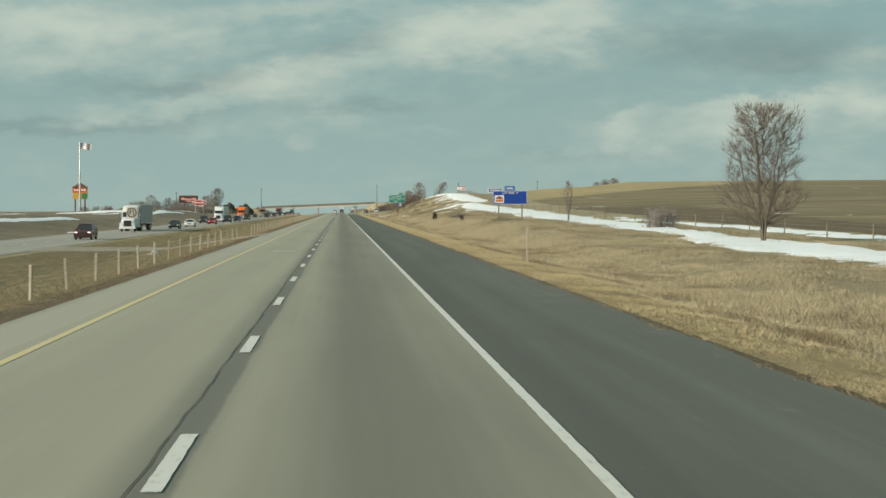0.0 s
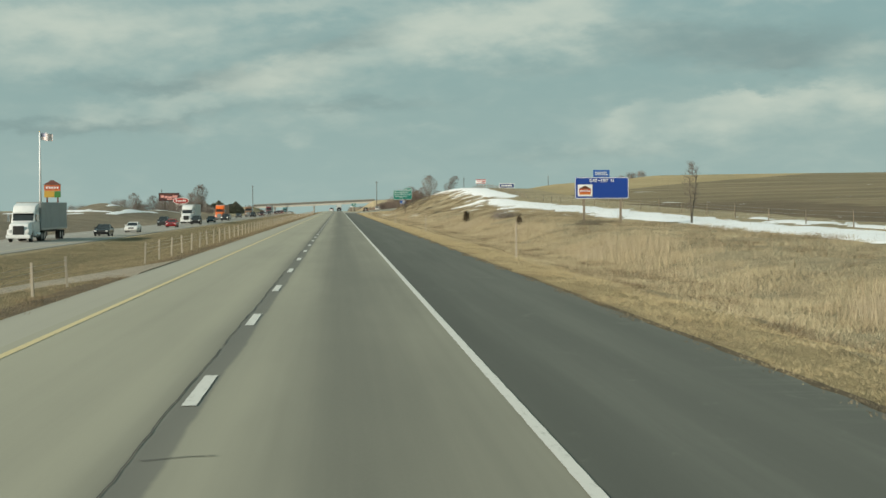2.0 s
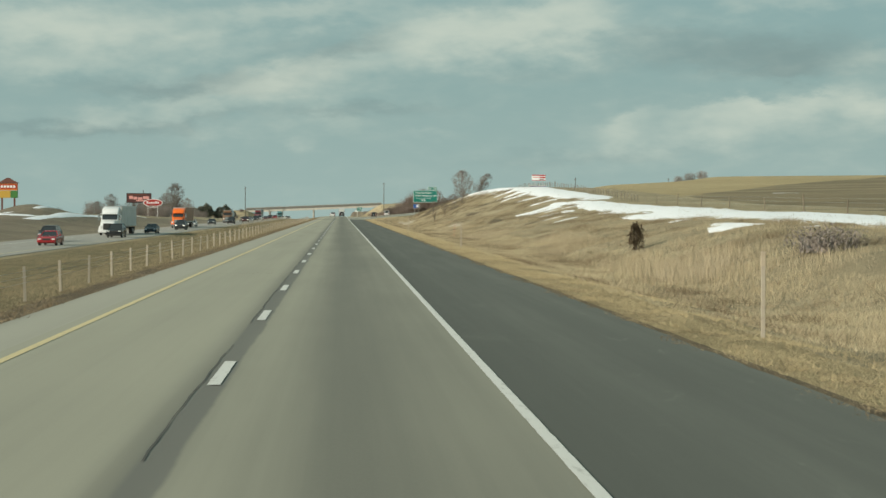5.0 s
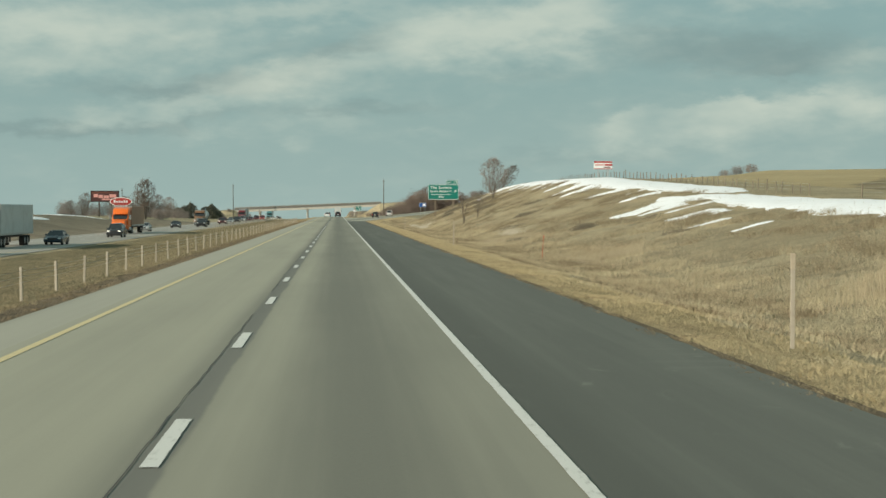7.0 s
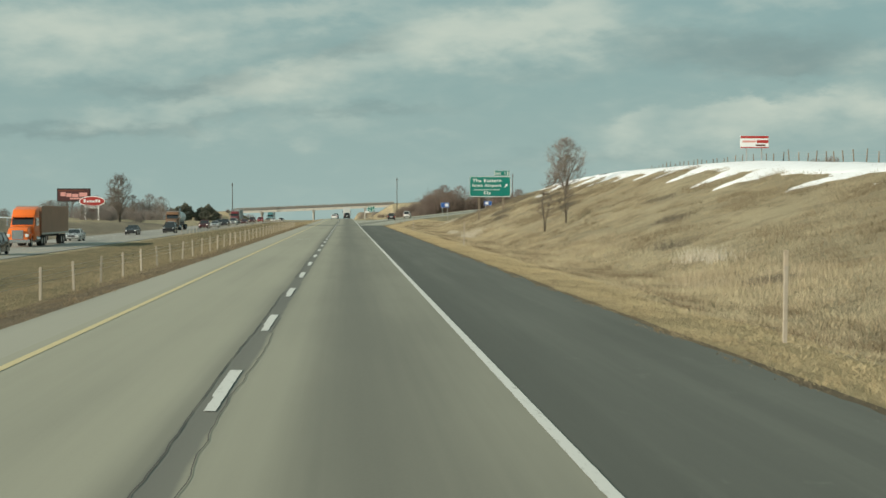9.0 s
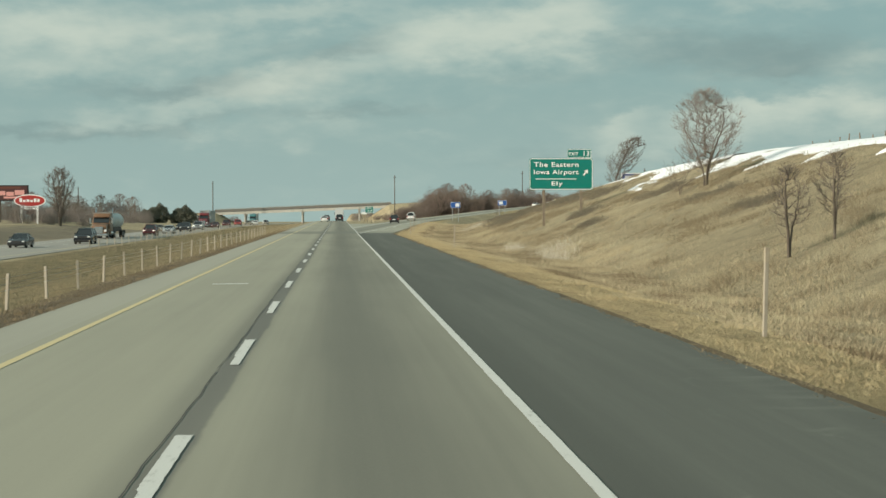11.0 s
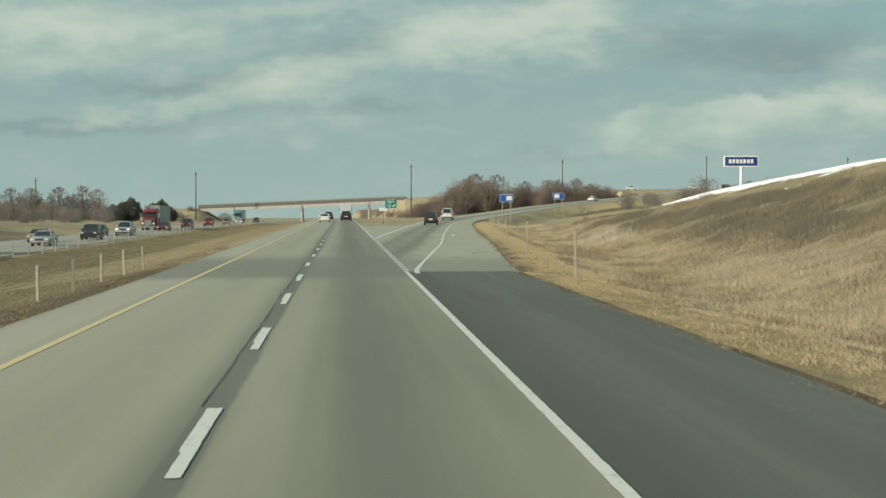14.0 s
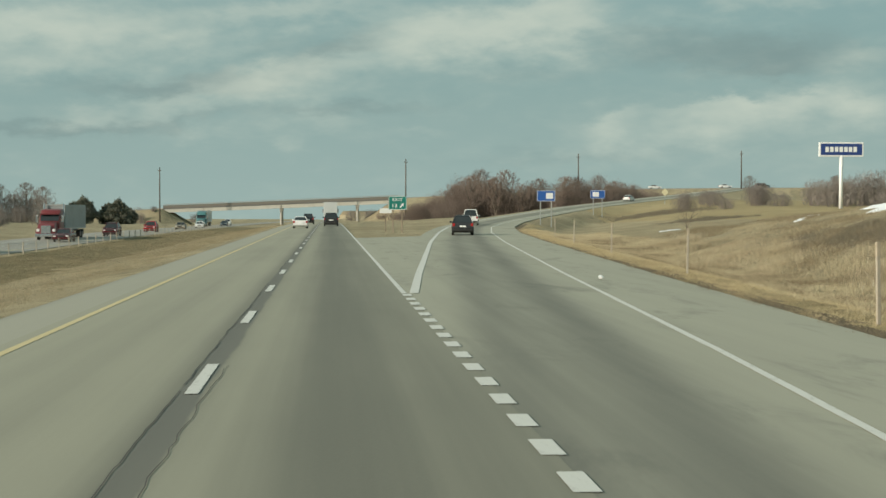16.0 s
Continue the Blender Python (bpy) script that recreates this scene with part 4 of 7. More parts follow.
def bare_tree(name, seed, at, height, label, category="tree", outline=ROUND, stems=1, tips=200, shear=0.0, thin=1.0, twigs=3, low=0.2, twig_mat=None, group=""):
    TV, TF, BV, BF = limbs(random.Random(seed), height, outline, stems, tips, shear, thin, twigs, low)
    x, y = at
    ob = thing(name, (x, y, ground_at(x, y) - 0.05), label, category, group)
    link("trunk", TV, TF, M_BARK, ob, smooth=True)
    link("crown", BV, BF, twig_mat or M_TWIG, ob, "fine leafless twigs")
    return ob


def stand(ob, x, y, turn, size, sink=0.05):
    """A copy of a tree on the ground at x, y."""
    c = copy_thing(ob, pose(x, y, ground_at(x, y) - sink, 0, 0, turn))
    c.scale = (size, size, size * (0.92 + 0.16 * ((x * 7.3 + y) % 1.0)))
    return c


def brush_clump(name, seed, at, height, width, count, label, material, group=""):
    """A dome of many thin twisting twigs, dense at the heart and ragged at the rim."""
    rng = random.Random(seed)
    V, F = [], []

    def twig(p, d, length, w):
        side = d.cross(Vector((rng.gauss(0, 1), rng.gauss(0, 1), rng.gauss(0, 1)))).normalized() * w
        b = len(V)
        mid = p + d * length * 0.55 + Vector((rng.gauss(0, 0.05), rng.gauss(0, 0.05), 0)) * length
        tip = p + d * length
        V.extend([tuple(p - side), tuple(p + side), tuple(mid + side * 0.7), tuple(mid - side * 0.7), tuple(tip)])
        F.extend([(b, b + 1, b + 2, b + 3), (b + 3, b + 2, b + 4)])
        return tip

    # several rounded heads of fine twigs on slanting stems
    heads = []
    for k in range(9):
        a, r = k * 2.4 + rng.uniform(-0.4, 0.4), math.sqrt((k + 0.5) / 9) * 0.78
        z = height * (0.66 - 0.34 * r) * rng.uniform(0.82, 1.12)
        heads.append((Vector((math.cos(a) * r * width, math.sin(a) * r * width, z)), width * rng.uniform(0.30, 0.46), height * rng.uniform(0.26, 0.38)))
    for c, wide, tall in heads:
        for k in range(5):
            foot = Vector((c.x * 0.7 + rng.gauss(0, 0.3), c.y * 0.7 + rng.gauss(0, 0.3), 0))
            d = (c + Vector((rng.gauss(0, wide * 0.4), rng.gauss(0, wide * 0.4), tall * 0.3)) - foot)
            twig(foot, d.normalized(), d.length, 0.055)
        for k in range(int(count * 2.4)):
            d = Vector((rng.gauss(0, 1), rng.gauss(0, 1), rng.gauss(0.1, 1))).normalized()
            r = rng.random() ** 0.42 * (1 + 0.2 * math.sin(3.1 * d.x + 5.0 * d.z + c.x))
            p = c + Vector((d.x * wide, d.y * wide, d.z * tall)) * r
            if p.z < 0.1:
                p.z = rng.uniform(0.1, 0.8)
            e = (d * 0.7 + Vector((rng.gauss(0, 0.5), rng.gauss(0, 0.5), 0.55))).normalized()
            twig(p, e, height * rng.uniform(0.03, 0.085), 0.028)
        for k in range(count // 2):
            a, q = rng.random() * math.tau, math.sqrt(rng.random()) * wide * 1.1
            p = Vector((c.x + math.cos(a) * q, c.y + math.sin(a) * q, rng.uniform(0.0, c.z * 0.7)))
            twig(p, Vector((rng.gauss(0, 0.4), rng.gauss(0, 0.4), 1)).normalized(), height * rng.uniform(0.08, 0.18), 0.03)
    x, y = at
    ob = thing(name, (x, y, ground_at(x, y) - 0.05), label, "shrub", group)
    link("brushwood", V, F, material, ob)
    return ob


def evergreen(name, seed, at, height, width, label, material, group="", spray=1.0, taper=0.0, count=2600, rag=1.0):
    """A rounded evergreen of many small sprays."""
    rng = random.Random(seed)
    V, F = [], []
    for k in range(count):
        d = Vector((rng.gauss(0, 1), rng.gauss(0, 1), rng.gauss(0, 1))).normalized()
        bump = 1 + rag * (0.34 * noise.noise(d * 2.1 + Vector((seed, 0, 0))) + 0.26 * noise.noise(d * 4.7 + Vector((0, seed, 0))))
        r = rng.uniform(0.45, 1.0) ** 0.5 * bump
        w0 = width * r * (1 - taper * max(-0.3, d.z * r))
        c = Vector((d.x * w0, d.y * w0, height * (0.50 + 0.48 * d.z * r)))
        w = Vector((rng.gauss(0, 1), rng.gauss(0, 1), rng.gauss(0, 1))).normalized() * rng.uniform(0.08, 0.16) * spray
        e = (d + Vector((rng.gauss(0, 0.6), rng.gauss(0, 0.6), rng.gauss(0.2, 0.5)))).normalized() * rng.uniform(0.2, 0.45) * spray
        b = len(V)
        V.extend([tuple(c - w), tuple(c + w), tuple(c + e)])
        F.append((b, b + 1, b + 2))
    TV, TF = [], []
    tube(TV, TF, [Vector((0, 0, -0.2)), Vector((0, 0, height * 0.5)), Vector((0, 0, height * 0.85))], [0.2 * spray, 0.13 * spray, 0.03 * spray], 6)
    x, y = at
    ob = thing(name, (x, y, ground_at(x, y)), label, "evergreen", group)
    link("trunk", TV, TF, M_BARK, ob)
    link("crown", V, F, material, ob)
    return ob


def plant_trees():
    bare_tree("bare_tree", 3, (31.2, 110.6), 9.5, "many-stemmed leafless tree beside the snowy field edge", outline=BLUNT, stems=5, tips=850, thin=0.85, twigs=5, low=0.13, twig_mat=M_TWIG_DARK)
    bare_tree("bare_tree", 14, (27.8, 533.5), 6.8, "round-crowned leafless tree on the grassy bank", outline=ROUND, stems=3, tips=620, thin=1.0, twigs=5, low=0.18)
    bare_tree("bare_tree", 17, (40.5, 643.0), 7.2, "wind-leaning small leafless tree above the bank", outline=SKIRT, stems=1, tips=560, shear=0.42, thin=1.1, twigs=5, low=0.12, twig_mat=M_TWIG_DARK)
    bare_tree("sapling", 21, (32.0, 212.0), 5.3, "upright two-stemmed leafless sapling by the field fence", "tree", outline=SLIM, stems=2, tips=130, thin=1.45, twigs=3, low=0.2, twig_mat=M_TWIG_DARK)
    brush_clump("bare_shrub", 23, (33.2, 157.0), 2.6, 1.9, 90, "hazy grey leafless shrub by the fence", M_BRUSH_GREY)
    brush_clump("bare_shrub", 24, (19.6, 250.0), 1.2, 1.7, 50, "low hazy grey-brown brush beside a snow patch", M_BRUSH_GREY)
    bare_tree("bare_shrub", 25, (18.7, 481.0), 3.5, "leafless roadside shrub with three stems", "shrub", outline=OVAL, stems=2, tips=150, thin=1.9, low=0.3, twig_mat=M_TWIG_DARK)
    bare_tree("bare_shrub", 27, (20.6, 481.4), 3.4, "leafless roadside shrub with thin stems", "shrub", outline=OVAL, stems=2, tips=150, thin=1.9, low=0.3, twig_mat=M_TWIG_DARK)
    bare_tree("bare_shrub", 29, (42.0, 716.0), 3.2, "dark leafless shrub in the hollow by the ramp", "shrub", outline=SPREAD, stems=5, tips=150, thin=1.3, low=0.1)
    bare_tree("bare_shrub", 31, (50.0, 744.0), 4.2, "leafless shrub on the slope by the ramp", "shrub", outline=SPREAD, stems=4, tips=150, thin=1.3, low=0.1)
    bare_tree("bare_tree", 45, (-57.6, 763.0), 12.2, "tall dark leafless tree beside the red signs", outline=OVAL, stems=2, tips=420, thin=1.3, twigs=5, low=0.12, twig_mat=M_TWIG_DARK)
    bare_tree("bare_shrub", 35, (26.2, 534.5), 2.7, "low leafless shrub at the foot of the bank tree", "shrub", outline=SPREAD, stems=4, tips=110, thin=1.2, low=0.15, twig_mat=M_TWIG_DARK)
    tall = bare_tree("bare_tree", 41, (-66.0, 812.0), 9.0, "hazy leafless tree among the field brush", outline=ROUND, stems=2, tips=330, thin=1.7, twigs=4, low=0.15)
    bare_tree("bare_shrub", 33, (36.5, 766.0), 2.9, "open leafless shrub in the grass by the ramp", "shrub", outline=SPREAD, stems=6, tips=90, thin=1.5, twigs=2, low=0.15, twig_mat=M_TWIG_DARK)
    low = brush_clump("brush_clump", 43, (-64.0, 800.0), 5.0, 3.4, 115, "hazy grey leafless brush beside the field", M_BRUSH_GREY, "roadside brush")
    red = brush_clump("brush_clump", 47, (45.0, 1100.0), 9.0, 4.8, 150, "reddish-brown leafless thicket by the ramp", M_BRUSH_RED, "thicket by the overpass")
    brush = brush_clump("brush_clump", 53, (35.0, 1085.0), 6.0, 4.8, 150, "dense dark leafless thicket by the ramp", M_BRUSH_RED, "thicket by the overpass")
    lone = bare_tree("bare_tree", 49, (52.0, 1108.0), 12.0, "leafless tree rising out of the thicket", outline=ROUND, stems=2, tips=300, thin=2.0, twigs=4, low=0.2, twig_mat=M_TWIG_RED, group="thicket by the overpass")
    rng = random.Random(5)
    # thicket between ramp and crossing road
    for k in range(72):
        s = (k + 0.5) / 72
        x = 24 + 84 * s + rng.uniform(-2, 2)
        y = 1118 - 40 * s + rng.uniform(-16, 14)
        if x > 60:
            y = max(y, 900 + 2.15 * x)
        size = np.interp(x, [24, 34, 41, 46, 56, 62, 75, 90, 108], [0.5, 0.85, 1.4, 1.5, 1.4, 1.2, 1.45, 1.35, 1.25]) * rng.uniform(0.6, 1.15)
        stand(red if rng.random() < 0.55 else brush, x, y, rng.uniform(0, 360), size)
    for x, y, size in ((41, 1102, 0.85), (45, 1094, 1.05), (49, 1108, 1.2), (52, 1090, 1.0), (56, 1100, 1.15), (60, 1090, 0.9), (66, 1096, 0.95), (72, 1080, 1.0), (77, 1094, 1.1), (83, 1088, 1.0), (90, 1098, 1.0), (97, 1104, 0.9)):
        stand(lone, x, y, rng.uniform(0, 360), size)
    for k in range(12):
        x = 104 + rng.uniform(-3, 14)
        stand(brush, x, 1128 + 0.6 * (x - 104) + rng.uniform(-4, 10), rng.uniform(0, 360), rng.uniform(1.1, 1.4))
    # brush and trees west of the southbound road
    for x, y, size in ((-66, 800, 0.9), (-60, 845, 0.6), (-71, 830, 0.9), (-78, 870, 1.0), (-70, 905, 0.95), (-82, 935, 1.1), (-90, 965, 1.05), (-76, 985, 0.8), (-95, 1010, 1.2), (-86, 1040, 1.2), (-78, 1062, 1.1),
                       (-66, 940, 0.8), (-72, 960, 0.9), (-70, 1020, 1.0), (-80, 1010, 1.0), (-90, 1090, 1.3), (-100, 1100, 1.4), (-112, 1095, 1.4), (-125, 1100, 1.3), (-140, 1095, 1.2), (-155, 1080, 1.2),
                       (-105, 1040, 1.3), (-120, 1030, 1.2), (-98, 1075, 1.3), (-130, 900, 0.9), (-145, 960, 1.0), (-160, 1010, 1.1), (-110, 930, 0.8), (-62, 775, 1.0), (-55, 780, 0.8), (-67, 770, 0.9), (-66, 790, 1.1),
                       (-84, 1122, 1.4), (-90, 1116, 1.9), (-97, 1118, 2.2), (-106, 1112, 1.7), (-114, 1120, 2.2), (-126, 1122, 2.0), (-142, 1124, 2.1)):
        stand(low, x, y, rng.uniform(0, 360), size * rng.uniform(0.9, 1.1))
    for x, y, size in ((-87, 1112, 1.15), (-94, 1122, 1.3), (-101, 1114, 1.25), (-110, 1110, 1.35), (-119, 1118, 1.3), (-131, 1116, 1.4), (-92, 1050, 0.85), (-84, 1092, 0.8), (-112, 985, 0.9), (-130, 1060, 1.0), (-104, 1085, 0.9), (-98, 1030, 0.8), (-190, 760, 0.8), (-230, 800, 0.9), (-205, 700, 0.7), (-215, 640, 0.8)):
        stand(tall, x, y, rng.uniform(0, 360), size)
    # brush around and behind the company sign
    for x, y, size in ((92, 890, 1.2), (98, 900, 1.4), (104, 905, 1.35), (110, 900, 1.4), (118, 905, 1.3), (82, 905, 1.0), (68, 905, 0.8), (76, 915, 0.7), (84, 898, 0.7), (93, 905, 1.0), (101, 915, 1.05), (108, 905, 0.9), (78, 930, 0.6), (116, 925, 1.0), (124, 940, 0.9), (97, 880, 0.7), (88, 925, 0.8), (104, 890, 0.9), (112, 895, 0.9), (72, 890, 0.5)):
        stand(low, x, y, rng.uniform(0, 360), size * rng.uniform(0.9, 1.2))
    stand(tall, 122, 1060, 40, 0.7), stand(tall, 99, 912, 200, 0.6), stand(tall, 110, 920, 20, 0.6)
    # hazy brush beyond the overpass
    for x, y, size in ((12, 1310, 0.9), (20, 1330, 1.1), (30, 1320, 1.2), (40, 1345, 1.3), (52, 1330, 1.2), (26, 1290, 0.8), (-70, 1340, 1.0), (-84, 1330, 1.2), (-60, 1360, 0.9)):
        stand(low, x, y, rng.uniform(0, 360), size * 1.2)
    # brush on the slopes at both ends of the overpass
    for x, y, size in ((20, 1170, 0.5), (24, 1163, 0.65), (28, 1160, 0.75), (33, 1152, 0.85), (38, 1146, 0.9), (31, 1166, 0.7)):
        stand(brush, x, y, rng.uniform(0, 360), size)
    for x, y, size in ((-60, 1176, 0.5), (-64, 1170, 0.6), (-69, 1166, 0.6), (-62, 1160, 0.45), (-74, 1158, 0.6)):
        stand(low, x, y, rng.uniform(0, 360), size)
    # low trees on the far ridge
    for x, y in ((128, 778), (133, 781), (137, 779), (112, 770), (106, 772)):
        stand(low, x, y, rng.uniform(0, 360), 0.75 if x > 120 else 0.4)
    # pines
    pine = evergreen("evergreen_tree", 61, (-66.5, 1130.0), 7.8, 3.5, "dark rounded evergreen at the field edge", M_CEDAR, "evergreens by the overpass", 1.7, 0.4, 6200, 1.3)
    for x, y, s in ((-70.0, 1134, 0.92), (-77.0, 1129, 1.0), (-81.5, 1134, 0.92), (-85.0, 1138, 0.75), (-63.5, 1137, 0.65)):
        stand(pine, x, y, x * 40, s)
    evergreen("cedar_bush", 67, (18.0, 279.2), 1.55, 0.36, "small rust-brown cedar in the ditch grass", M_CEDAR_RUST, "", 0.32, 0.45, 1500, 2.0)
    evergreen("cedar_bush", 71, (18.7, 226.2), 0.95, 0.24, "small dark brown cedar in dry grass", M_CEDAR_RUST, "", 0.30, 0.3, 700, 2.6)


plant_trees()


# ---- signs ----
def lettering(text, x0, x1, z0, z1, y, parent, material, name="lettering"):
    """Words as flat raised letters between x0 and x1, z0 and z1, facing the traffic."""
    curve = bpy.data.curves.new("words", "FONT")
    curve.body, curve.extrude, curve.offset, curve.space_character = text, 0.01, 0.018, 1.12
    tmp = new("words", curve)
    bpy.context.view_layer.update()
    me = bpy.data.meshes.new_from_object(tmp.evaluated_get(bpy.context.evaluated_depsgraph_get()))
    bpy.data.objects.remove(tmp)
    co = np.empty(len(me.vertices) * 3)
    me.vertices.foreach_get("co", co)
    co = co.reshape(-1, 3)
    lo, hi = co.min(0), co.max(0)
    out = np.empty_like(co)
    out[:, 0] = x0 + (co[:, 0] - lo[0]) / (hi[0] - lo[0]) * (x1 - x0)
    out[:, 2] = z0 + (co[:, 1] - lo[1]) / (hi[1] - lo[1]) * (z1 - z0)
    out[:, 1] = y - (co[:, 2] - lo[2])
    me.vertices.foreach_set("co", out.ravel())
    me.name = name
    me.materials.clear()
    me.materials.append(material)
    ob = new(name, me)
    ob.parent = parent
    return ob


def rounded(x0, x1, z0, z1, y0, y1, r):
    """A plate with rounded corners."""
    bm = bmesh.new()
    loop = []
    for cx, cz, a0 in ((x1 - r, z1 - r, 0), (x0 + r, z1 - r, 90), (x0 + r, z0 + r, 180), (x1 - r, z0 + r, 270)):
        for k in range(5):
            a = radians(a0 + k * 22.5)
            loop.append((cx + r * math.cos(a), cz + r * math.sin(a)))
    front = [bm.verts.new((x, y0, z)) for x, z in loop]
    back = [bm.verts.new((x, y1, z)) for x, z in loop]
    bm.faces.new(front), bm.faces.new(back[::-1])
    for k in range(len(loop)):
        j = (k + 1) % len(loop)
        bm.faces.new((front[k], back[k], back[j], front[j]))
    return bm


def rim(x0, x1, z0, z1, y, w, r, depth=0.012):
    """A border line just proud of a panel."""
    bm = bmesh.new()
    rings = []
    for o in (0.0, w):
        ring = []
        for cx, cz, a0 in ((x1 - r, z1 - r, 0), (x0 + r, z1 - r, 90), (x0 + r, z0 + r, 180), (x1 - r, z0 + r, 270)):
            for k in range(5):
                a = radians(a0 + k * 22.5)
                ring.append((cx + (r - o) * math.cos(a), cz + (r - o) * math.sin(a)))
        rings.append([bm.verts.new((px, y, pz)) for px, pz in ring])
        rings.append([bm.verts.new((px, y - depth, pz)) for px, pz in ring])
    o0, o1, i0, i1 = rings
    for k in range(len(o0)):
        j = (k + 1) % len(o0)
        bm.faces.new((o1[k], o1[j], i1[j], i1[k]))
        bm.faces.new((o0[k], o0[j], o1[j], o1[k]))
        bm.faces.new((i0[j], i0[k], i1[k], i1[j]))
    return bm


def arrow(x, z, size, y, turn):
    """A block arrow pointing along turn degrees from east, in the plate's plane."""
    pts = [(-0.5, -0.11), (0.05, -0.11), (0.05, -0.34), (0.55, 0), (0.05, 0.34), (0.05, 0.11), (-0.5, 0.11)]
    c, s = math.cos(radians(turn)), math.sin(radians(turn))
    bm = bmesh.new()
    f = [bm.verts.new((x + size * (c * a - s * b), y - 0.014, z + size * (s * a + c * b))) for a, b in pts]
    g = [bm.verts.new((v.co.x, y, v.co.z)) for v in f]
    bm.faces.new(f), bm.faces.new(g[::-1])
    for k in range(7):
        j = (k + 1) % 7
        bm.faces.new((f[k], g[k], g[j], f[j]))
    return bm


def sign_posts(ob, xs, y, top, size=0.09, material=None):
    o = ob.location
    for x in xs:
        g = ground_at(x + o.x, y + o.y) - 0.4 - o.z
        part("post", boxed(x - size, x + size, y - size, y + size, g, top, bevel=0.015), material or M_TIMBER, ob)


def service_sign():
    ob = thing("service_sign", (23.94, 210.4, 0), "blue fuel service sign with one logo plate on two timber posts", "road sign", turn=-2.0)
    sign_posts(ob, (-1.5, 1.62), 0.12, 4.4)
    part("panel", rounded(-2.29, 2.29, 2.72, 4.54, -0.03, 0.03, 0.14), M_BLUE, ob)
    part("border", rim(-2.27, 2.27, 2.74, 4.52, -0.032, 0.045, 0.14), M_SIGN_WHITE, ob)
    part("top_plate", rounded(-0.72, 0.66, 4.55, 5.16, -0.03, 0.03, 0.03), M_BLUE_PALE, ob, "lighter blue add-on plate")
    lettering("DIESEL", -0.55, 0.5, 4.72, 5.0, -0.034, ob, M_SIGN_WHITE)
    lettering("GAS", -1.03, -0.42, 4.12, 4.40, -0.034, ob, M_SIGN_WHITE)
    part("dash", boxed(-0.34, -0.14, -0.044, -0.034, 4.23, 4.29), M_SIGN_WHITE, ob)
    lettering("EXIT  13", -0.06, 1.02, 4.12, 4.40, -0.034, ob, M_SIGN_WHITE)
    logo = part("logo_plate", rounded(-2.05, -0.80, 2.93, 3.93, -0.06, -0.034, 0.03), M_SIGN_WHITE, ob, "white plate with red and orange block")
    part("logo_block", boxed(-1.90, -0.95, -0.07, -0.06, 3.08, 3.58), M_ORANGE, logo)
    part("logo_band", boxed(-1.92, -0.93, -0.078, -0.07, 3.26, 3.52), M_RED, logo)
    bm = bmesh.new()
    f = [bm.verts.new((x, -0.074, z)) for x, z in ((-1.96, 3.56), (-0.9, 3.56), (-1.2, 3.72), (-1.43, 3.84), (-1.66, 3.72))]
    bm.faces.new(f)
    bmesh.ops.solidify(bm, geom=bm.faces[:], thickness=0.012)
    part("logo_roof", bm, M_BRICK_BROWN, logo)
    for k in range(6):
        x = -1.84 + k * 0.145
        part("logo_bar", boxed(x, x + 0.09, -0.086, -0.078, 3.31, 3.46), M_SIGN_WHITE, logo)


def exit_sign():
    ob = thing("exit_guide_sign", (21.28, 561.0, 0), "large green exit guide sign on two timber posts", "road sign", turn=-2.5)
    sign_posts(ob, (-1.52, 1.8), 0.14, 6.9, 0.11)
    part("panel", rounded(-2.83, 2.83, 4.18, 7.0, -0.04, 0.04, 0.22), M_GREEN, ob)
    part("border", rim(-2.80, 2.80, 4.21, 6.97, -0.042, 0.06, 0.22), M_SIGN_WHITE, ob)
    part("tab", rounded(0.56, 2.68, 7.02, 7.80, -0.04, 0.04, 0.06), M_GREEN, ob)
    part("tab_border", rim(0.58, 2.66, 7.04, 7.78, -0.042, 0.04, 0.06), M_SIGN_WHITE, ob)
    lettering("EXIT", 0.72, 1.52, 7.24, 7.52, -0.046, ob, M_SIGN_WHITE)
    lettering("13", 2.0, 2.5, 7.2, 7.62, -0.046, ob, M_SIGN_WHITE)
    lettering("The Eastern", -2.42, 1.55, 6.21, 6.65, -0.046, ob, M_SIGN_WHITE)
    lettering("Iowa Airport", -2.42, 1.55, 5.44, 5.98, -0.046, ob, M_SIGN_WHITE)
    part("rule", boxed(-2.25, 1.35, -0.056, -0.044, 5.12, 5.19), M_SIGN_WHITE, ob)
    lettering("Ely", -0.85, 0.15, 4.44, 4.94, -0.046, ob, M_SIGN_WHITE)
    part("arrow", arrow(2.18, 5.72, 0.62, -0.046, 52), M_SIGN_WHITE, ob)


def gore_sign():
    ob = thing("gore_exit_sign", (8.38, 770.0, 0), "green gore sign with an arrow on a timber post", "road sign")
    sign_posts(ob, (-0.45, 0.45), 0.1, 3.3, 0.07)
    part("panel", rounded(-0.9, 0.9, 2.2, 3.56, -0.03, 0.03, 0.1), M_GREEN, ob)
    part("border", rim(-0.88, 0.88, 2.22, 3.54, -0.032, 0.04, 0.1), M_SIGN_WHITE, ob)
    lettering("EXIT", -0.5, 0.5, 3.05, 3.36, -0.036, ob, M_SIGN_WHITE)
    lettering("13", -0.5, -0.05, 2.42, 2.8, -0.036, ob, M_SIGN_WHITE)
    part("arrow", arrow(0.42, 2.62, 0.55, -0.036, 48), M_SIGN_WHITE, ob)
    ob = thing("plate_sign", (7.3, 772.5, 0), "small plain white plate on a post behind the gore sign", "road sign")
    sign_posts(ob, (0.0,), 0.06, 2.4, 0.05)
    part("panel", rounded(-0.6, 0.6, 1.85, 2.35, -0.02, 0.02, 0.05), M_SIGN_WHITE, ob)


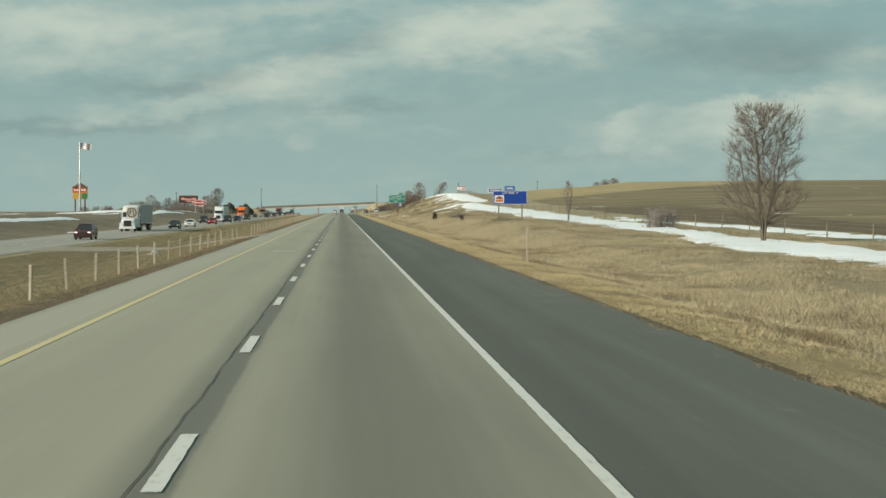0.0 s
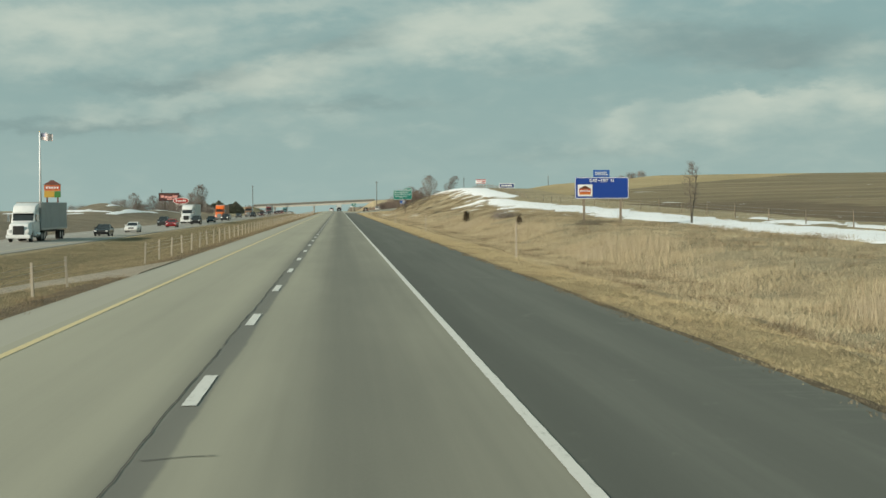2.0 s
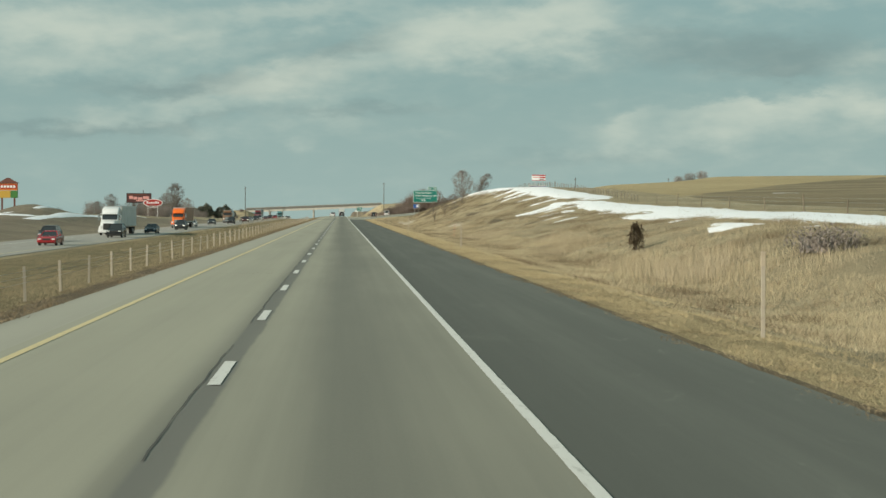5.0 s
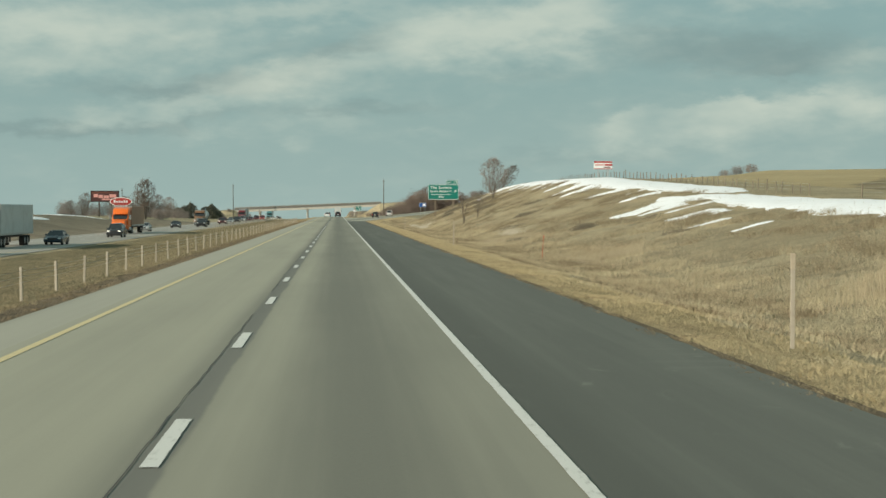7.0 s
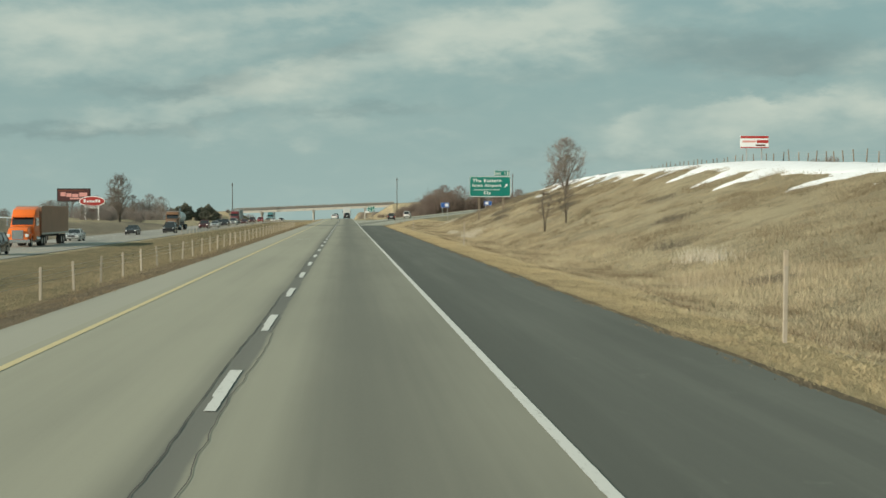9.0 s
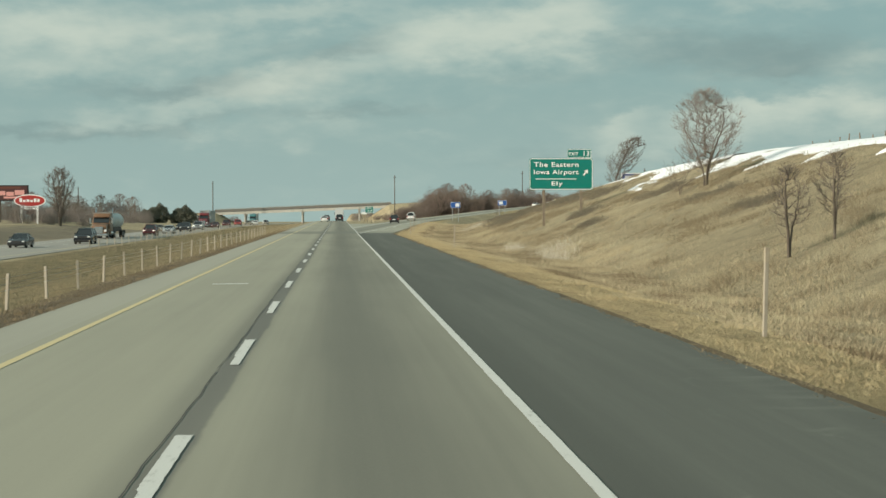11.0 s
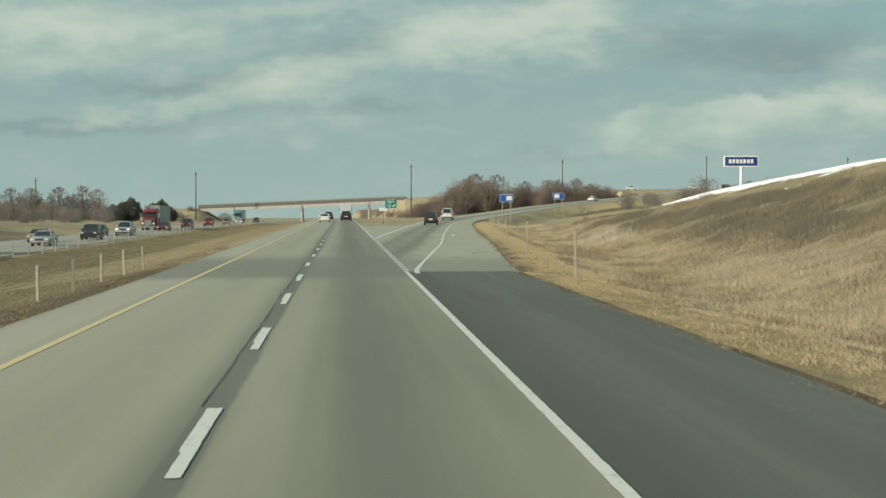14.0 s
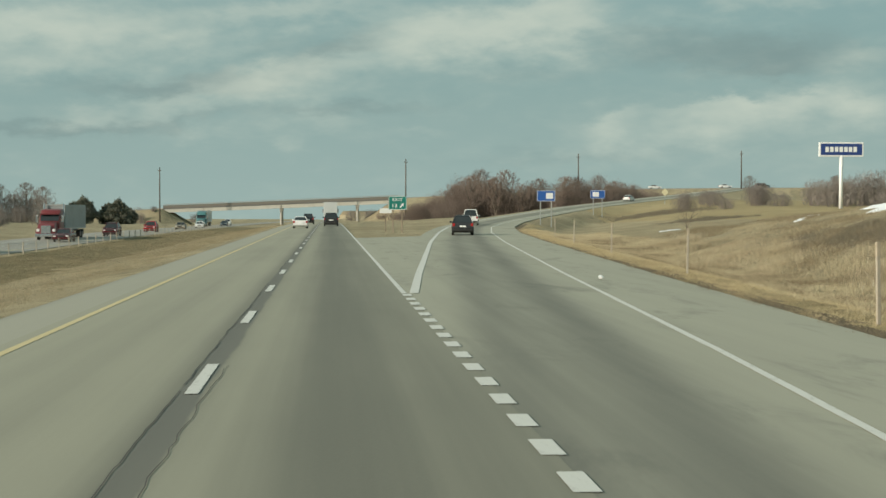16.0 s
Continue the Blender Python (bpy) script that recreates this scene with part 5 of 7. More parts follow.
def small_service(x, y, z0, z1, half, logo0, logo1):
    ob = thing("service_sign", (x, y, 0), "small blue ramp service sign with a white plate", "road sign", "ramp service signs")
    sign_posts(ob, (-half * 0.6, half * 0.6), 0.08, z1 - 0.1, 0.07, M_STEEL)
    part("panel", rounded(-half, half, z0, z1, -0.03, 0.03, 0.08), M_BLUE_PALE, ob)
    part("border", rim(-half + 0.02, half - 0.02, z0 + 0.02, z1 - 0.02, -0.032, 0.05, 0.08), M_SIGN_WHITE, ob)
    part("logo_plate", boxed(logo0, logo1, -0.05, -0.034, z0 + 0.35, z1 - 0.35), M_SIGN_WHITE, ob, "white logo plate")


def company_sign():
    ob = thing("company_sign", (86.4, 871.0, 0), "navy company sign with white border on one white pole", "sign")
    g = ground_at(86.4, 871.0) - 0.4
    part("pole", rodded((0, 0, g), (0.05, 0, 11.3), 0.32, 0.30, sides=14), M_SIGN_WHITE, ob, smooth=True)
    part("cabinet", boxed(-3.75, 3.75, -0.25, 0.25, 11.05, 13.45, bevel=0.05), M_SIGN_WHITE, ob)
    part("face", boxed(-3.5, 3.5, -0.27, -0.252, 11.3, 13.2), M_NAVY, ob)
    for k in range(7):
        x = -2.72 + k * 0.79
        part("letter_bar", boxed(x, x + 0.58, -0.29, -0.272, 11.82, 12.68), M_SIGN_WHITE, ob)


def hill_billboard():
    ob = thing("billboard", (38.62, 487.0, 0), "small red and white striped billboard on the hill crest", "billboard")
    sign_posts(ob, (-0.7, 0.7), 0.1, 8.9, 0.06, M_STEEL)
    part("panel", boxed(-1.3, 1.3, -0.05, 0.05, 7.92, 9.05, bevel=0.01), M_SIGN_WHITE, ob)
    part("stripe", boxed(-1.29, 1.29, -0.065, -0.052, 8.82, 9.03), M_RED, ob)
    part("stripe", boxed(-1.1, 0.1, -0.065, -0.052, 8.44, 8.62), M_PINK, ob)
    part("stripe", boxed(0.2, 1.28, -0.065, -0.052, 8.40, 8.66), M_RED, ob)
    part("stripe", boxed(-1.29, 1.29, -0.065, -0.052, 7.94, 8.03), M_RED, ob)
    part("text_bar", boxed(0.1, 1.0, -0.065, -0.052, 8.12, 8.26), M_BRICK_BROWN, ob)


def west_signs():
    ob = thing("billboard", (-73.75, 789.0, 0), "dark red billboard with faded script on two posts", "billboard")
    sign_posts(ob, (-1.9, 2.2), 0.3, 8.0, 0.2, M_POLE)
    part("frame", boxed(-4.6, 4.6, -0.2, 0.2, 5.0, 8.65, bevel=0.05), M_BLACK, ob)
    part("face", boxed(-4.35, 4.35, -0.24, -0.205, 5.25, 8.4), M_DULL_RED, ob)
    for x0, x1, z0, z1 in ((-3.6, -2.2, 6.5, 7.6), (-2.0, -0.6, 6.3, 7.3), (-0.4, 1.3, 6.2, 7.1), (1.5, 3.7, 6.4, 7.5), (-1.0, 2.4, 5.6, 6.05)):
        part("script_bar", boxed(x0, x1, -0.262, -0.242, z0, z1), M_PINK, ob)
    part("cap_plate", boxed(-4.3, 2.8, -0.262, -0.242, 7.85, 8.3), M_BRICK_BROWN, ob)
    ob = thing("dealer_sign", (-68.1, 785.0, 0), "red oval dealer sign with white rim on white legs", "sign")
    for rx, rz, y0, y1, m, n in ((3.55, 1.45, -0.15, 0.15, M_SIGN_WHITE, "rim"), (3.3, 1.22, -0.19, -0.152, M_RED, "face")):
        bm = bmesh.new()
        a = [bm.verts.new((rx * math.cos(k * math.tau / 40), y0, 5.05 + rz * math.sin(k * math.tau / 40))) for k in range(40)]
        b = [bm.verts.new((v.co.x, y1, v.co.z)) for v in a]
        bm.faces.new(a), bm.faces.new(b[::-1])
        for k in range(40):
            bm.faces.new((a[k], b[k], b[(k + 1) % 40], a[(k + 1) % 40]))
        part(n, bm, m, ob)
    for x0, x1, h in ((-2.3, -1.7, 0.9), (-1.5, -0.9, 0.5), (-0.7, -0.1, 0.6), (0.1, 0.7, 0.5), (0.9, 1.5, 0.8), (1.7, 2.2, 0.7)):
        part("letter_bar", boxed(x0, x1, -0.21, -0.192, 4.75, 4.75 + h), M_SIGN_WHITE, ob)
    g = ground_at(-68.1, 785.0) - 0.5
    for x in (-1.9, 1.7):
        part("leg", boxed(x - 0.2, x + 0.2, -0.2, 0.2, g, 3.75, bevel=0.03), M_SIGN_WHITE, ob)
    part("crossbar", boxed(-2.1, 1.9, -0.15, 0.15, 3.1, 3.5), M_SIGN_WHITE, ob)
    part("lower_plate", boxed(-0.9, 0.8, -0.1, 0.1, 2.0, 2.9), M_DULL_RED, ob)
    # tall fuel sign and flag
    ob = thing("fuel_sign", (-144.8, 900.0, 0), "tall fuel sign with red roof and orange and yellow panels", "sign")
    sign_posts(ob, (-2.7, 2.7), 0.0, 8.0, 0.35, M_BRICK_BROWN)
    part("panel_upper", boxed(-4.1, 4.1, -0.5, 0.5, 10.9, 14.0, bevel=0.08), M_ORANGE, ob)
    part("panel_band", boxed(-3.8, 3.8, -0.54, -0.502, 11.7, 13.5), M_RED, ob)
    part("panel_lower", boxed(-4.1, 1.0, -0.5, 0.5, 7.6, 10.8, bevel=0.08), M_YELLOW, ob)
    part("panel_side", boxed(1.1, 4.1, -0.5, 0.5, 7.6, 10.8, bevel=0.08), M_LEAF_GREEN, ob)
    for k in range(5):
        part("letter_bar", boxed(-3.2 + k * 1.35, -2.2 + k * 1.35, -0.57, -0.542, 12.1, 13.1), M_SIGN_WHITE, ob)
    bm = bmesh.new()
    base = [bm.verts.new(p) for p in ((-4.6, -0.8, 14.05), (4.6, -0.8, 14.05), (4.6, 0.8, 14.05), (-4.6, 0.8, 14.05))]
    topv = [bm.verts.new(p) for p in ((-1.3, -0.3, 16.0), (1.3, -0.3, 16.0), (1.3, 0.3, 16.0), (-1.3, 0.3, 16.0))]
    bm.faces.new(base[::-1]), bm.faces.new(topv)
    for k in range(4):
        bm.faces.new((base[k], base[(k + 1) % 4], topv[(k + 1) % 4], topv[k]))
    box(bm, -1.0, 1.0, -0.3, 0.3, 16.0, 16.4)
    part("roof", bm, M_BRICK_BROWN, ob)
    g = ground_at(-101.7, 635.0)
    ob = thing("flagpole", (-101.7, 635.0, g), "tall white flagpole flying a striped flag", "flagpole")
    part("pole", rodded((0, 0, -0.3), (0, 0, 28.6 - g), 0.42, 0.24, sides=12), M_SIGN_WHITE, ob, smooth=True)
    part("finial", rodded((0, 0, 28.6 - g), (0, 0, 29.0 - g), 0.30, 0.05, sides=10), M_YELLOW, ob)
    flag = new("flag")
    flag.parent = ob
    z0 = 28.3 - g

    def cloth(name, u0, u1, v0, v1, m, off=0.0):
        V, F = [], []
        n = 14
        for i in range(n + 1):
            u = u0 + (u1 - u0) * i / n
            w = 0.30 * math.sin(u * 2.0) * min(1, u / 1.2)
            for v in (v0, v1):
                V.append((0.28 + u, w - off, z0 - v - 0.12 * u + 0.06 * math.sin(u * 1.7)))
        for i in range(n):
            F.append((2 * i, 2 * i + 1, 2 * i + 3, 2 * i + 2))
        link(name, V, F, m, flag)

    for k in range(13):
        cloth("stripe", 0.0, 4.1, k * 0.19, (k + 1) * 0.19, M_FLAG_RED if k % 2 == 0 else M_SIGN_WHITE)
    cloth("canton", 0.0, 1.7, 0.0, 1.3, M_FLAG_BLUE, 0.02)


def median_sign():
    ob = thing("no_u_turn_sign", (-22.4, 183.5, 0), "white square no U-turn sign on a thin steel post", "road sign")
    sign_posts(ob, (0.0,), 0.05, 2.3, 0.03, M_STEEL)
    part("panel", rounded(-0.60, 0.60, 1.10, 2.32, -0.015, 0.015, 0.08), M_BRIDGE, ob)
    bm = bmesh.new()
    for k in range(32):
        a0, a1 = k * math.tau / 32, (k + 1) * math.tau / 32
        q = [bm.verts.new((r * math.cos(a), -0.022, 1.71 + r * math.sin(a))) for r, a in ((0.42, a0), (0.56, a0), (0.56, a1), (0.42, a1))]
        bm.faces.new(q)
    part("ring", bm, M_DULL_RED, ob)
    part("arrow_stem", boxed(0.12, 0.22, -0.026, -0.016, 1.40, 1.9), M_BLACK, ob)
    part("arrow_bend", boxed(-0.22, 0.22, -0.026, -0.016, 1.9, 2.0), M_BLACK, ob)
    part("arrow_head", boxed(-0.30, -0.10, -0.026, -0.016, 1.55, 1.9), M_BLACK, ob)
    ob = thing("warning_sign", (75.5, 958.0, 0), "pale yellow diamond warning sign on a post", "road sign")
    z = ground_at(75.5, 958.0)
    sign_posts(ob, (0.0,), 0.05, z + 2.9, 0.06, M_STEEL)
    bm = bmesh.new()
    a = [bm.verts.new((px, -0.03, z + 2.7 + pz)) for px, pz in ((0, -0.85), (0.85, 0), (0, 0.85), (-0.85, 0))]
    b = [bm.verts.new((v.co.x, 0.0, v.co.z)) for v in a]
    bm.faces.new(a), bm.faces.new(b[::-1])
    for k in range(4):
        bm.faces.new((a[k], b[k], b[(k + 1) % 4], a[(k + 1) % 4]))
    part("panel", bm, M_DIAMOND, ob)


service_sign(), exit_sign(), gore_sign(), company_sign(), hill_billboard(), west_signs(), median_sign()
small_service(32.4, 837.0, 3.42, 4.95, 1.3, 0.0, 1.0)
small_service(52.5, 911.0, 4.38, 5.96, 1.4, -1.0, 0.2)


# ---- posts, barrier, fences, poles ----
def delineators():
    first = None
    for x, y in ((9.5, 68.8), (9.6, 148.0), (9.6, 221.7), (9.45, 295.4), (9.3, 372.8), (9.4, 450.5), (9.3, 527.4), (9.25, 590.0), (10.9, 618.3), (12.5, 644.5), (14.5, 670.0), (16.6, 697.0), (18.8, 724.0), (21.5, 752.0)):
        g = ground_at(x, y)
        if first is None:
            first = thing("delineator_post", (x, y, g), "weathered grey-brown roadside marker post with pale top", "post", "roadside marker posts")
            part("post", boxed(-0.038, 0.038, -0.032, 0.032, -0.4, 1.38, bevel=0.01), M_POST, first)
            part("cap", boxed(-0.042, 0.042, -0.036, 0.036, 1.37, 1.65, bevel=0.01), M_STAKE, first, "pale reflective top")
        else:
            copy_thing(first, pose(x, y, g, 0, ((x * 37) % 3) - 1.5, ((y * 13) % 20) - 10))


def cable_barrier(x, y0, y1, gap, label):
    ob = tagged(new("cable_barrier"), label, "barrier")
    n = int((y1 - y0) / gap)
    rng = random.Random(int(y1))
    mesh = None
    heads = []
    for k in range(n + 1):
        y = y0 + k * gap
        xx = x + 0.25 * math.sin(y * 0.013)
        g = ground_at(xx, y)
        heads.append((xx, y, g))
        if mesh is None:
            p = part("post", boxed(-0.04, 0.04, -0.03, 0.03, -0.3, 0.96, bevel=0.008), M_POST, ob)
            mesh = p.data
        else:
            p = new("post", mesh)
            p.parent = ob
        p.matrix_basis = pose(xx, y, g, rng.uniform(-2, 2), rng.uniform(-3, 3), rng.uniform(-15, 15))
    for h in (0.52, 0.68, 0.84):
        V, F = [], []
        tube(V, F, [Vector((a, b, c + h)) for a, b, c in heads], [0.007] * len(heads), 3)
        link("cable", V, F, M_STEEL, ob)


def field_fence(points, gap, height, label):
    ob = tagged(new("field_fence"), label, "fence")
    heads = []
    rng = random.Random(9)
    mesh = None
    for (xa, ya), (xb, yb) in zip(points, points[1:]):
        n = int((yb - ya) / gap)
        for k in range(n):
            x, y = xa + (xb - xa) * k / n, ya + (yb - ya) * k / n + rng.uniform(-0.5, 0.5)
            heads.append((x, y, ground_at(x, y)))
    for x, y, g in heads:
        if mesh is None:
            p = part("post", rodded((0, 0, -0.4), (0, 0, height), 0.055, 0.045, sides=7), M_TIMBER, ob)
            mesh = p.data
        else:
            p = new("post", mesh)
            p.parent = ob
        p.matrix_basis = pose(x, y, g, rng.uniform(-5, 5), rng.uniform(-5, 5), rng.uniform(0, 90)) @ Matrix.Diagonal((1, 1, rng.uniform(0.8, 1.15), 1))
    for h in (0.45, 0.8, 1.1):
        V, F = [], []
        tube(V, F, [Vector((a, b, c + h * height / 1.25)) for a, b, c in heads], [0.005] * len(heads), 3)
        link("wire", V, F, M_STEEL, ob)


def utility_poles():
    for x, y, top in ((-57.0, 1168.0, 17.0), (27.6, 1150.0, 19.5), (87.0, 1152.0, 21.5), (146.0, 1160.0, 23.0), (-118.0, 1160.0, 14.5), (205.0, 1165.0, 23.0)):
        g = ground_at(x, y)
        ob = thing("utility_pole", (x, y, g), "tall dark wooden utility pole by the crossing road", "pole", "utility poles")
        part("shaft", rodded((0, 0, -0.5), (0, 0, top - g), 0.26, 0.17, sides=9), M_POLE, ob, smooth=True)
        part("crossarm", boxed(-0.6, 0.6, -0.08, 0.08, top - g - 1.2, top - g - 1.0), M_POLE, ob)
        for k in (-0.5, 0.5):
            part("insulator", rodded((k, 0, top - g - 1.0), (k, 0, top - g - 0.75), 0.06, 0.05, sides=6), M_STEEL, ob)


def small_markers():
    g = ground_at(13.7, 361.6)
    ob = thing("marker_stake", (13.7, 361.6, g), "thin orange-red marker stake in the ditch grass", "stake")
    part("rod", rodded((0, 0, -0.2), (0.12, 0, 1.5), 0.022, 0.016, sides=6), M_TRUCK_STAKE, ob)
    part("flag_tip", rodded((0.12, 0, 1.4), (0.125, 0, 1.55), 0.035, 0.03, sides=6), M_TRUCK_STAKE, ob)
    ob = thing("culvert_end", (-11.3, 111.0, ground_at(-11.3, 111.0)), "pale flared concrete culvert end in the median", "culvert")
    bm = bmesh.new()
    rings = []
    for k in range(13):
        a = math.pi * k / 12
        rings.append([bm.verts.new((r * math.cos(a), y, max(0.0, r * math.sin(a) - d))) for r, y, d in ((0.55, 0.0, 0.0), (0.68, 0.0, 0.0), (0.68, -1.1, 0.25), (0.55, -1.1, 0.25))])
    for p, q in zip(rings, rings[1:]):
        for k in range(4):
            bm.faces.new((p[k], q[k], q[(k + 1) % 4], p[(k + 1) % 4]))
    part("pipe_mouth", bm, M_PIER, ob, smooth=True)
    part("apron", boxed(-0.8, 0.8, -1.7, -0.6, -0.12, 0.06, bevel=0.02), M_PIER, ob)
    ob.scale = (0.5, 0.7, 0.42)
    ob = thing("road_litter", (10.17, 663.1, 0.0), "small crumpled pale litter on the ramp shoulder", "litter")
    bm = bmesh.new()
    bmesh.ops.create_icosphere(bm, subdivisions=2, radius=0.09)
    for v in bm.verts:
        v.co *= 1 + 0.5 * noise.noise(v.co * 12)
        v.co.z = max(0.0, v.co.z * 0.7 + 0.07)
    part("crumpled_bag", bm, M_SIGN_WHITE, ob)


small_markers()
delineators()
cable_barrier(-7.0, -6.0, 128.5, 5.55, "wire rope median barrier ending before the gravel crossover")
cable_barrier(-7.0, 147.0, 604.0, 5.55, "wire rope median barrier with pale slim posts")
cable_barrier(-22.0, 572.0, 960.0, 5.55, "wire rope barrier beside the southbound lanes")
field_fence([(38.5, 40), (39.5, 180), (39.0, 330), (40.0, 395)], 11.0, 1.3, "wire field fence on grey timber posts")
field_fence([(40.0, 395), (41.5, 470), (43.0, 545), (44.0, 640)], 2.7, 1.0, "leaning timber fence posts along the hill crest")
utility_poles()

# ---- snow ----
def snow_sheet(name, x0, x1, y0, y1, dx, dy, cover, label, sx=1.0, sy=1.0, thick=0.09):
    """Old snow that lies on the ground where cover(x, y) is above zero, thinning out at its rim."""
    xs, ys = np.arange(x0, x1 + dx, dx), np.arange(y0, y1 + dy, dy)
    X, Y = np.meshgrid(xs, ys)
    n1 = np.array([[noise.noise((x * sx * 0.16, y * sy * 0.045, 2.0)) + 0.5 * noise.noise((x * sx * 0.45, y * sy * 0.13, 7.0)) + 0.4 * noise.noise((x * sx * 1.2, y * sy * 0.4, 4.0)) + 0.25 * noise.noise((x * sx * 2.6, y * sy * 1.1, 6.0)) for x in xs] for y in ys])
    m = cover(X, Y, n1)
    Z = gz(X, Y) + np.clip(m * (0.22 if thick < 0.15 else 0.5), -0.25, thick)
    nx = len(xs)
    keep = np.maximum.reduce([m[:-1, :-1], m[1:, :-1], m[:-1, 1:], m[1:, 1:]]) > 0.0
    j, i = np.nonzero(keep)
    a = j * nx + i
    used, inv = np.unique(np.column_stack([a, a + 1, a + nx + 1, a + nx]).ravel(), return_inverse=True)
    verts = np.column_stack([X.ravel(), Y.ravel(), Z.ravel()])[used]
    ob = link(name, verts.tolist(), inv.reshape(-1, 4).tolist(), M_SNOW, smooth=True)
    return tagged(ob, label, "snow", kind="stuff")


def east_snow(X, Y, n):
    mid = np.interp(Y, [40, 90, 130, 180, 212, 240, 330, 400, 440], [28.6, 28.0, 31.3, 32.4, 33.6, 31.4, 32.4, 34.0, 33.0])
    half = np.interp(Y, [40, 60, 95, 118, 128, 150, 212, 240, 260, 330, 380, 405, 440], [2.6, 3.6, 4.2, 3.2, 2.2, 3.0, 3.8, 5.0, 5.4, 4.8, 3.2, 1.8, 1.8])
    return np.interp(Y, [400, 425], [0, -3]) + 1.0 - ((X - mid) / half) ** 2 + n * np.interp(Y, [80, 140], [1.05, 1.35]) - np.interp(Y, [80, 150], [0.1, -0.02])


def tongues(X, Y, rows):
    """Snow tongues: the lower tip's x and y, the upper end's x and y, half width at tip and end."""
    m = np.full(X.shape, -2.0)
    for xa, ya, xb, yb, wa, wb in rows:
        u = np.clip((X - xa) / (xb - xa), 0.0, 1.0)
        over = np.maximum(0.0, np.maximum(xa - X, X - xb)) / 0.5
        m = np.maximum(m, 0.75 - np.abs(Y - ya - (yb - ya) * u) / (wa + (wb - wa) * u) - over)
    return m


HILL_TONGUES = [(29.6, 422.0, 34.0, 425.0, 0.8, 4.6), (29.3, 443.0, 34.0, 443.0, 0.7, 5.4), (31.0, 432.0, 34.5, 434.0, 0.5, 2.6), (29.1, 462.5, 34.0, 464.0, 0.6, 4.6),
                (29.3, 471.0, 34.0, 473.0, 0.5, 4.0), (30.2, 484.0, 34.5, 486.0, 0.6, 4.5), (30.9, 495.0, 35.0, 497.0, 0.5, 4.5), (31.2, 507.0, 35.0, 509.0, 0.5, 5.0), (31.0, 520.0, 35.0, 522.0, 0.6, 6.0),
                (30.4, 532.0, 35.0, 535.0, 0.8, 6.0), (29.6, 543.5, 35.0, 547.0, 1.0, 7.0)]
LOW_TONGUES = [(24.9, 400.5, 32.4, 406.5, 3.2, 7.5), (27.4, 390.8, 32.0, 394.6, 0.8, 1.9), (26.0, 395.0, 30.5, 399.5, 2.2, 4.5), (25.2, 380.2, 29.3, 381.8, 1.8, 3.0), (27.3, 376.5, 29.0, 378.0, 0.3, 0.6), (24.0, 367.6, 26.6, 368.8, 0.5, 1.0),
               (24.0, 356.6, 26.2, 357.8, 0.4, 0.8), (25.4, 304.0, 26.8, 306.0, 0.8, 1.6), (22.2, 278.0, 24.6, 281.0, 2.6, 7.0), (24.2, 268.0, 25.6, 270.0, 0.6, 1.6)]
HOLLOW_TONGUES = [(41.0, 740.0, 48.5, 756.0, 0.5, 1.3), (35.6, 774.0, 38.5, 779.0, 0.3, 0.8), (34.8, 724.0, 40.5, 738.0, 0.9, 3.0), (34.6, 708.0, 40.0, 715.0, 2.0, 6.5)]


def hill_snow(X, Y, n):
    """Drifts along the crest with tongues that run down the bank."""
    crest = 38.0 - X
    reach = np.interp(Y, [540, 560, 600, 650, 700, 722, 760], [6.2, 5.8, 5.2, 4.3, 4.0, 3.0, 0.5])
    s = Y - 0.7 * X
    tongue = 0.5 + 0.5 * np.sin(s * 0.42 + 1.7 * np.sin(s * 0.11)) + 0.35 * np.sin(s * 0.17 + 2.0)
    far = 0.95 - np.maximum(crest, -1.0) / (reach * (0.70 + 0.5 * tongue)) + np.interp(Y, [535, 548, 708, 722, 740], [-3, 0, 0, -1.6, -6])
    near = np.minimum((X - np.interp(Y, [405, 430, 470, 540], [32.9, 33.3, 33.6, 33.0])) / 1.6, 1.2) + np.interp(Y, [405, 420, 540, 552], [-1.5, 0, 0, -2.0]) - 1.3 * np.exp(-((X - 33.6) / 1.6) ** 2 - ((Y - 415) / 6.0) ** 2)
    near = np.maximum(near, tongues(X, Y, HILL_TONGUES))
    return np.maximum(far, near) + n * 0.8 - np.clip((X - np.interp(Y, [560, 620], [38.5, 40.5])) * 0.6, 0, 3)


def low_snow(X, Y, n):
    """Small streaks lower on the bank."""
    return tongues(X, Y, LOW_TONGUES) + n * 0.55


WEST_STREAKS = [(-88.0, 519.0, -64.0, 525.0, 2.6), (-76.0, 513.0, -70.0, 515.0, 2.0), (-60.5, 512.0, -57.5, 592.0, 1.5), (-75.0, 534.0, -70.5, 540.0, 1.6), (-62.0, 622.0, -58.0, 672.0, 1.7), (-66.0, 548.0, -63.0, 575.0, 0.9),
                (-56.0, 262.0, -54.5, 335.0, 1.6), (-75.0, 270.0, -76.0, 390.0, 1.8), (-41.0, 252.0, -41.6, 268.0, 0.6), (-90.0, 330.0, -92.0, 470.0, 1.4)]


def west_snow(X, Y, n):
    """Streaks along the foot and flank of the berm: both ends and half width."""
    m = np.full(X.shape, -2.0)
    for xa, ya, xb, yb, w in WEST_STREAKS:
        u = np.clip(((X - xa) * (xb - xa) + (Y - ya) * (yb - ya)) / ((xb - xa) ** 2 + (yb - ya) ** 2), 0, 1)
        m = np.maximum(m, 1.0 - np.hypot(X - xa - u * (xb - xa), Y - ya - u * (yb - ya)) / w)
    return m + n * 0.45


def hollow_snow(X, Y, n):
    return tongues(X, Y, HOLLOW_TONGUES) + n * 0.2


